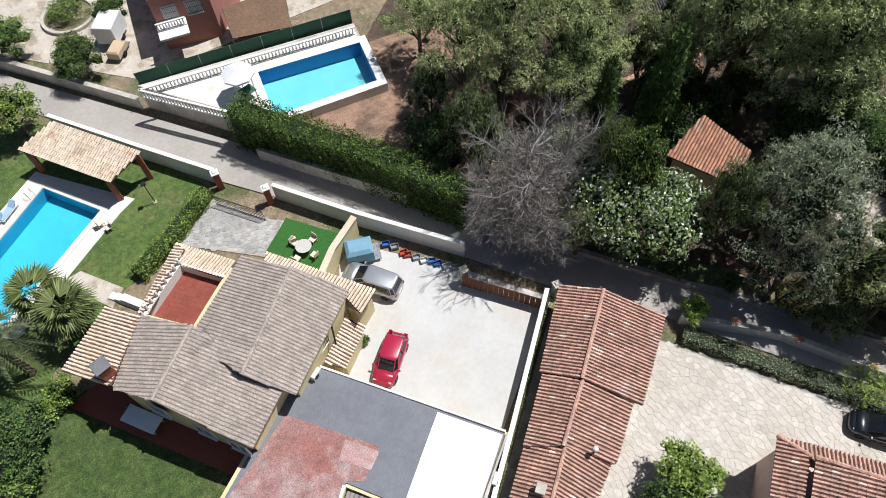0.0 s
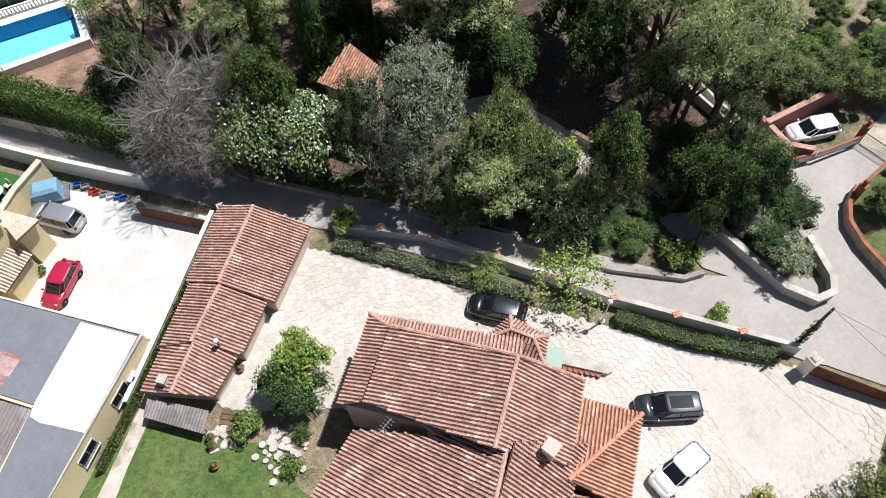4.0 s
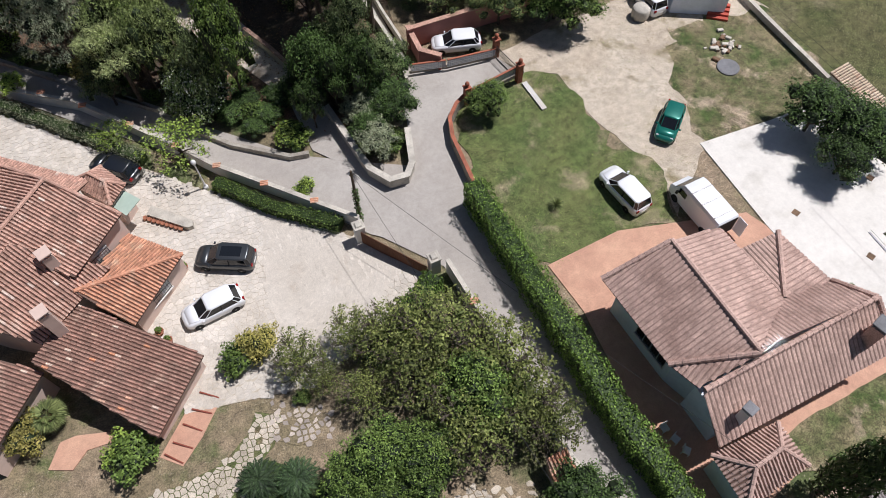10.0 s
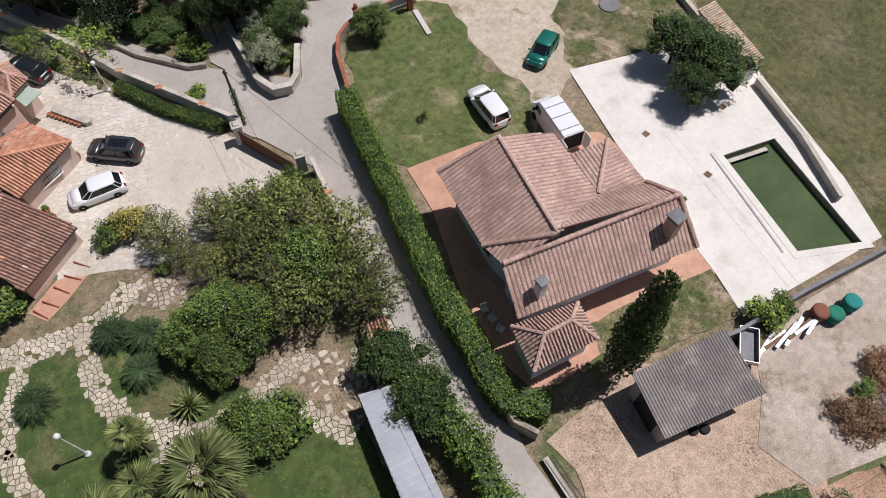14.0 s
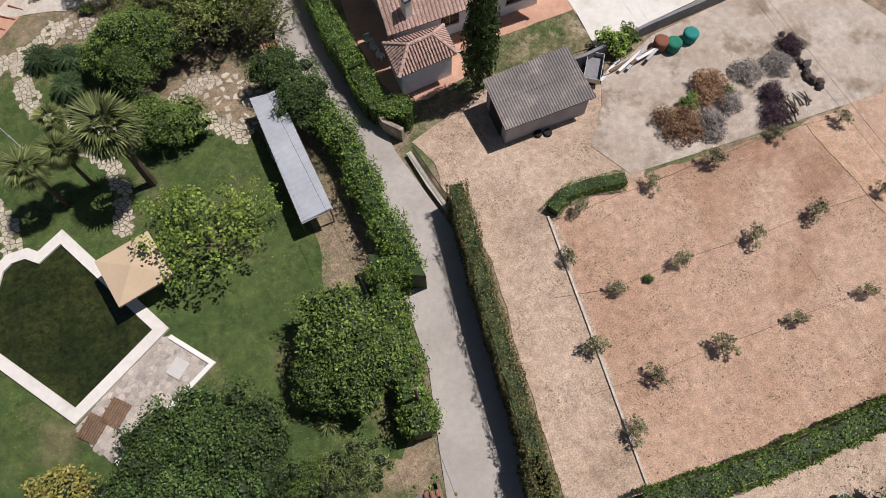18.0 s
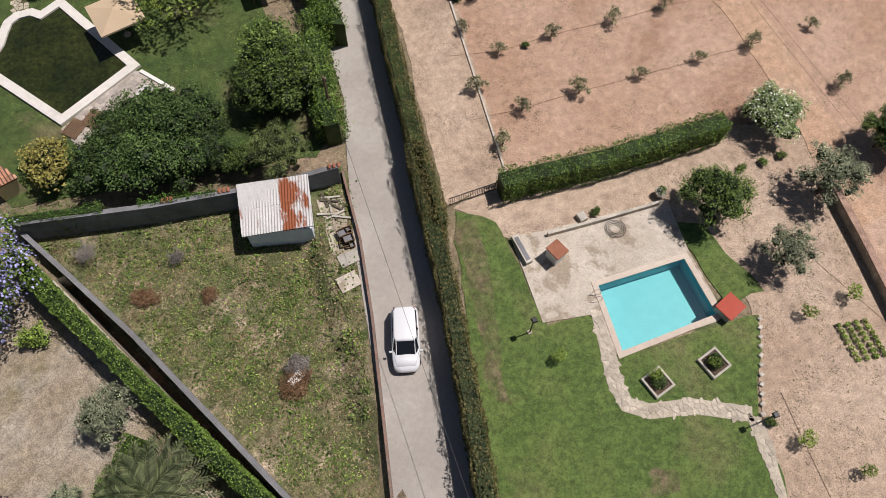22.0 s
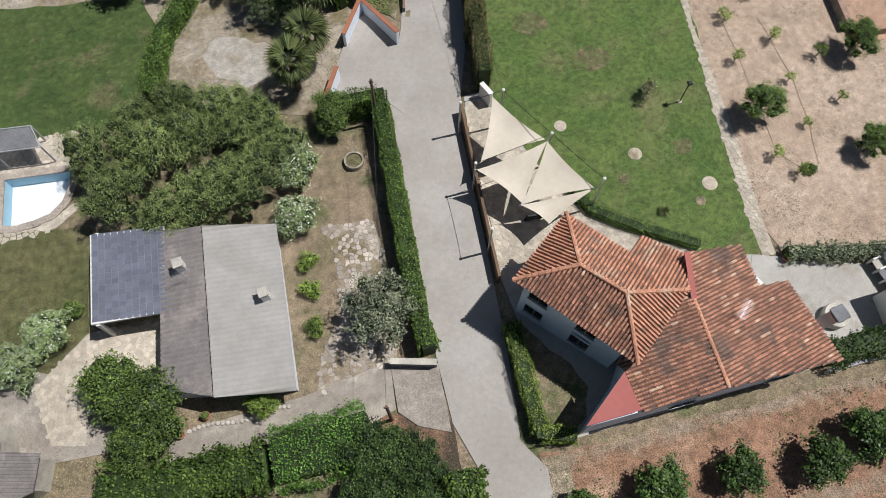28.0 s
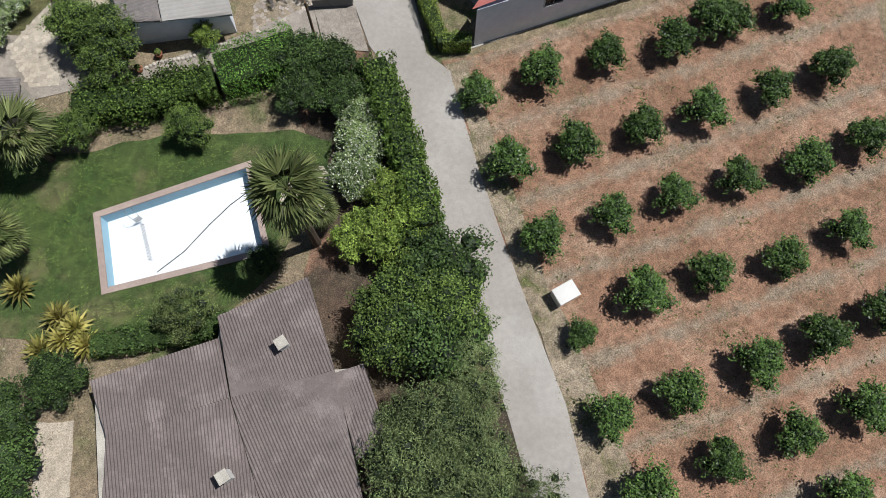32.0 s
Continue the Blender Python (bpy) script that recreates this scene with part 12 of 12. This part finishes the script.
put(PALM_D, *((32.9, -86.3)), 1.3), put(PALM_F, *((38.1, -92.3)), 1.5), put(T_FINE, *((34.2, -90.1)), 0.95), put(T_FINE, *((35.3, -92.2)), 0.7), put(PALM_F, *((36.9, -97.0)), 1.1), put(PALM_F, *((35.3, -99.4)), 1.1)
for q, s in zip(((21.8, -107.1), (24.6, -104.1), (27.5, -103.1), (28.0, -108.6), (31.4, -103.9), (30.6, -108.1), (24.9, -109.2), (33.2, -105.5)), (0.9, 0.85, 0.8, 0.9, 0.85, 0.85, 0.75, 0.7)):
    put(T_SCRUB, *q, s)
for q, w in zip(((20.4, -103.4), (23.4, -101.4), (26.4, -100.9), (29.6, -101.6), (31.8, -103.2)), (0.8, 0.75, 0.75, 0.8, 0.7)):
    put(T_SCRUB, *q, w, None, None, w * rnd.uniform(0.8, 1.4))
put(T_FLOWER, *((33.8, -106.8)), 0.7), put(T_FLOWER, *((33.3, -110.8)), 0.6), put(T_BROAD, *((37.6, -103.3)), 0.6), put(T_FLOWER, *((15.8, -115.4)), 0.6), put(T_FLOWER, *((14.0, -117.3)), 0.6), put(T_SHRUB, *((17.3, -114.0)), 0.9)
for q in ((33.6, -114.3), (33.4, -116.4), (33.3, -119.1),):
    put(T_BSHRUB, *q, 0.85)
put(T_OLIVE, *((37.9, -119.5)), 1.25)
for q, s in zip(((20.7, -120.8), (22.6, -122.4), (21.8, -123.9)), (0.85, 0.9, 0.75)):
    put(T_BROAD, *q, s)
put(T_BRIGHT, *((29.1, -123.4)), 0.5)
# last garden
for q, s in zip(((36.0, -128.4), (37.8, -129.5), (34.9, -130.5), (37.5, -131.8)), (0.8, 0.8, 0.7, 0.7)):
    put(T_DARK, *q, s)
for q, s in zip(((38.1, -133.6), (37.7, -136.3), (36.4, -138.1)), (0.65, 0.75, 0.7)):
    put(T_FLOWER, *q, s)
for q, s in zip(((38.4, -140.6), (36.2, -142.4), (39.0, -142.5), (34.9, -142.8), (36.9, -144.0)), (0.8, 0.8, 0.8, 0.7, 0.8)):
    put(T_BRIGHT, *q, s)
for q, s in zip(((39.9, -147.1), (37.2, -148.1), (39.8, -149.4), (35.2, -149.7), (37.8, -151.0)), (1.1, 1.0, 1.0, 1.0, 1.1)):
    put(T_DARK if s > 1 else T_BROAD, *q, s)
for q, s in zip(((36.4, -156.0), (37.9, -157.9), (34.0, -157.9), (36.1, -160.0), (38.2, -160.0), (34.0, -155.8), (34.5, -160.7)), (1.1, 1.0, 1.1, 1.1, 1.0, 0.8, 1.0)):
    put(T_FINE, *q, s)
for q, w in zip(((39.6, -153.2), (39.3, -155.6), (39.8, -162.4), (37.0, -163.4), (39.6, -165.2), (35.0, -164.6), (33.6, -163.0), (38.6, -152.2)), (0.85, 0.8, 0.95, 1.1, 0.9, 1.0, 0.9, 0.8)):
    put(T_FINE, *q, w, label="dark fine-leaved evergreen leaning over the lane")
put(PALM_T, 32.5, -141.6, 1.1, None, None, 1.4), put(PALM_F, *((33.5, -140.3)), 0.8), put(PALM_F, *((15.9, -129.1)), 1.4), put(PALM_F, *((13.0, -135.5)), 1.1), put(T_DARK, *((28.9, -142.0)), 0.4), put(T_BROAD, *((26.4, -130.7)), 0.6), put(T_SCRUB, *((22.9, -144.1)), 0.7)
for q in ((14.6, -141.2), (15.5, -142.3), (16.0, -143.7), (13.1, -143.1), (14.6, -142.8), (12.4, -138.4),):
    put(YUCCA, *q, 1.5)
put(T_DARK, *((14.4, -145.5)), 0.7), put(T_DARK, *((10.9, -147.0)), 0.8), put(T_DARK, *((10.4, -150.1)), 0.9), put(T_BROAD, *((18.5, -128.5)), 0.6)

# citrus orchard in rows
for q in ((47.0, -134.8), (52.2, -134.6), (57.4, -134.8), (62.6, -135.3), (67.8, -135.2), (72.4, -135.4), (47.2, -140.8), (52.4, -141.0), (57.6, -141.3), (62.3, -141.5), (67.9, -141.4), (72.9, -141.4), (47.5, -146.8), (52.7, -146.8), (57.5, -146.9), (62.4, -147.2), (67.5, -147.6), (72.6, -147.4), (47.5, -153.8), (52.5, -152.7), (57.5, -152.8), (62.8, -153.5), (68.0, -153.2), (47.2, -159.4), (52.2, -159.4), (57.7, -159.4), (62.7, -159.3), (67.6, -159.0), (47.7, -164.4), (52.8, -164.3), (58.1, -164.3), (63.0, -164.3), (59.2, -168.8), (66.2, -134.6), (62.4, -126.5)):
    if q[1] < -129.5:
        put(T_CITRUS, *q, rnd.uniform(1.02, 1.25) * (0.7 if q == (47.5, -153.8) else 1.0))
for o in MODELS:
    for c in list(o.children_recursive) + [o]:
        bpy.data.objects.remove(c)

# ---------------------------------------------------------------- cars
C_WHITE = car("white hatchback car parked on paving", car_paint("white_car_paint", (0.75, 0.76, 0.77)))
C_SUV = car("white sport utility car with dark windows", car_paint("white_suv_paint", (0.75, 0.76, 0.77)), 4.4, 1.85, 1.6, "estate")
C_RED = car("red hatchback car parked on concrete", car_paint("red_car_paint", (0.38, 0.015, 0.05)), 3.9, 1.68, 1.42)
C_SILVER = car("silver people carrier parked by the villa", car_paint("silver_car_paint", (0.45, 0.46, 0.47), 0.35, 0.6), 4.5, 1.8, 1.65, "estate")
C_BLACK = car("black hatchback car in tree shade", car_paint("black_car_paint", (0.01, 0.012, 0.016)), 4.2, 1.75, 1.45)
C_GREY = car("dark grey crossover with glass roof", car_paint("grey_car_paint", (0.05, 0.055, 0.06), 0.3, 0.4), 4.3, 1.82, 1.58, "estate", True)
C_GREEN = car("green metallic hatchback on sandy ground", car_paint("green_car_paint", (0.01, 0.16, 0.12), 0.3, 0.3), 4.0, 1.7, 1.42)
park(C_SUV, (49.0, -84.1), (50.3, -79.6))
park(C_RED, (2.2, 16.6), (4.7, 19.4))
park(C_SILVER, (3.3, 25.7), (6.1, 22.6))
park(C_BLACK, (28.2, 1.1), (31.1, -2.0))
park(C_GREY, (33.5, -11.2), (37.0, -13.1))
park(C_WHITE, (31.2, -15.8), (35.5, -15.4))
park(C_GREEN, (68.9, -17.5), (72.2, -14.7))
park(C_SUV, (63.5, -18.0), (64.0, -22.2))
park(C_SUV, (77.0, -1.0), (77.1, -5.1))
park(C_WHITE, (57.3, -0.1), (61.2, -1.4))
for o in (C_WHITE, C_SUV, C_RED, C_SILVER, C_BLACK, C_GREY, C_GREEN):
    for c in list(o.children_recursive) + [o]:
        bpy.data.objects.remove(c)
finish_paving()
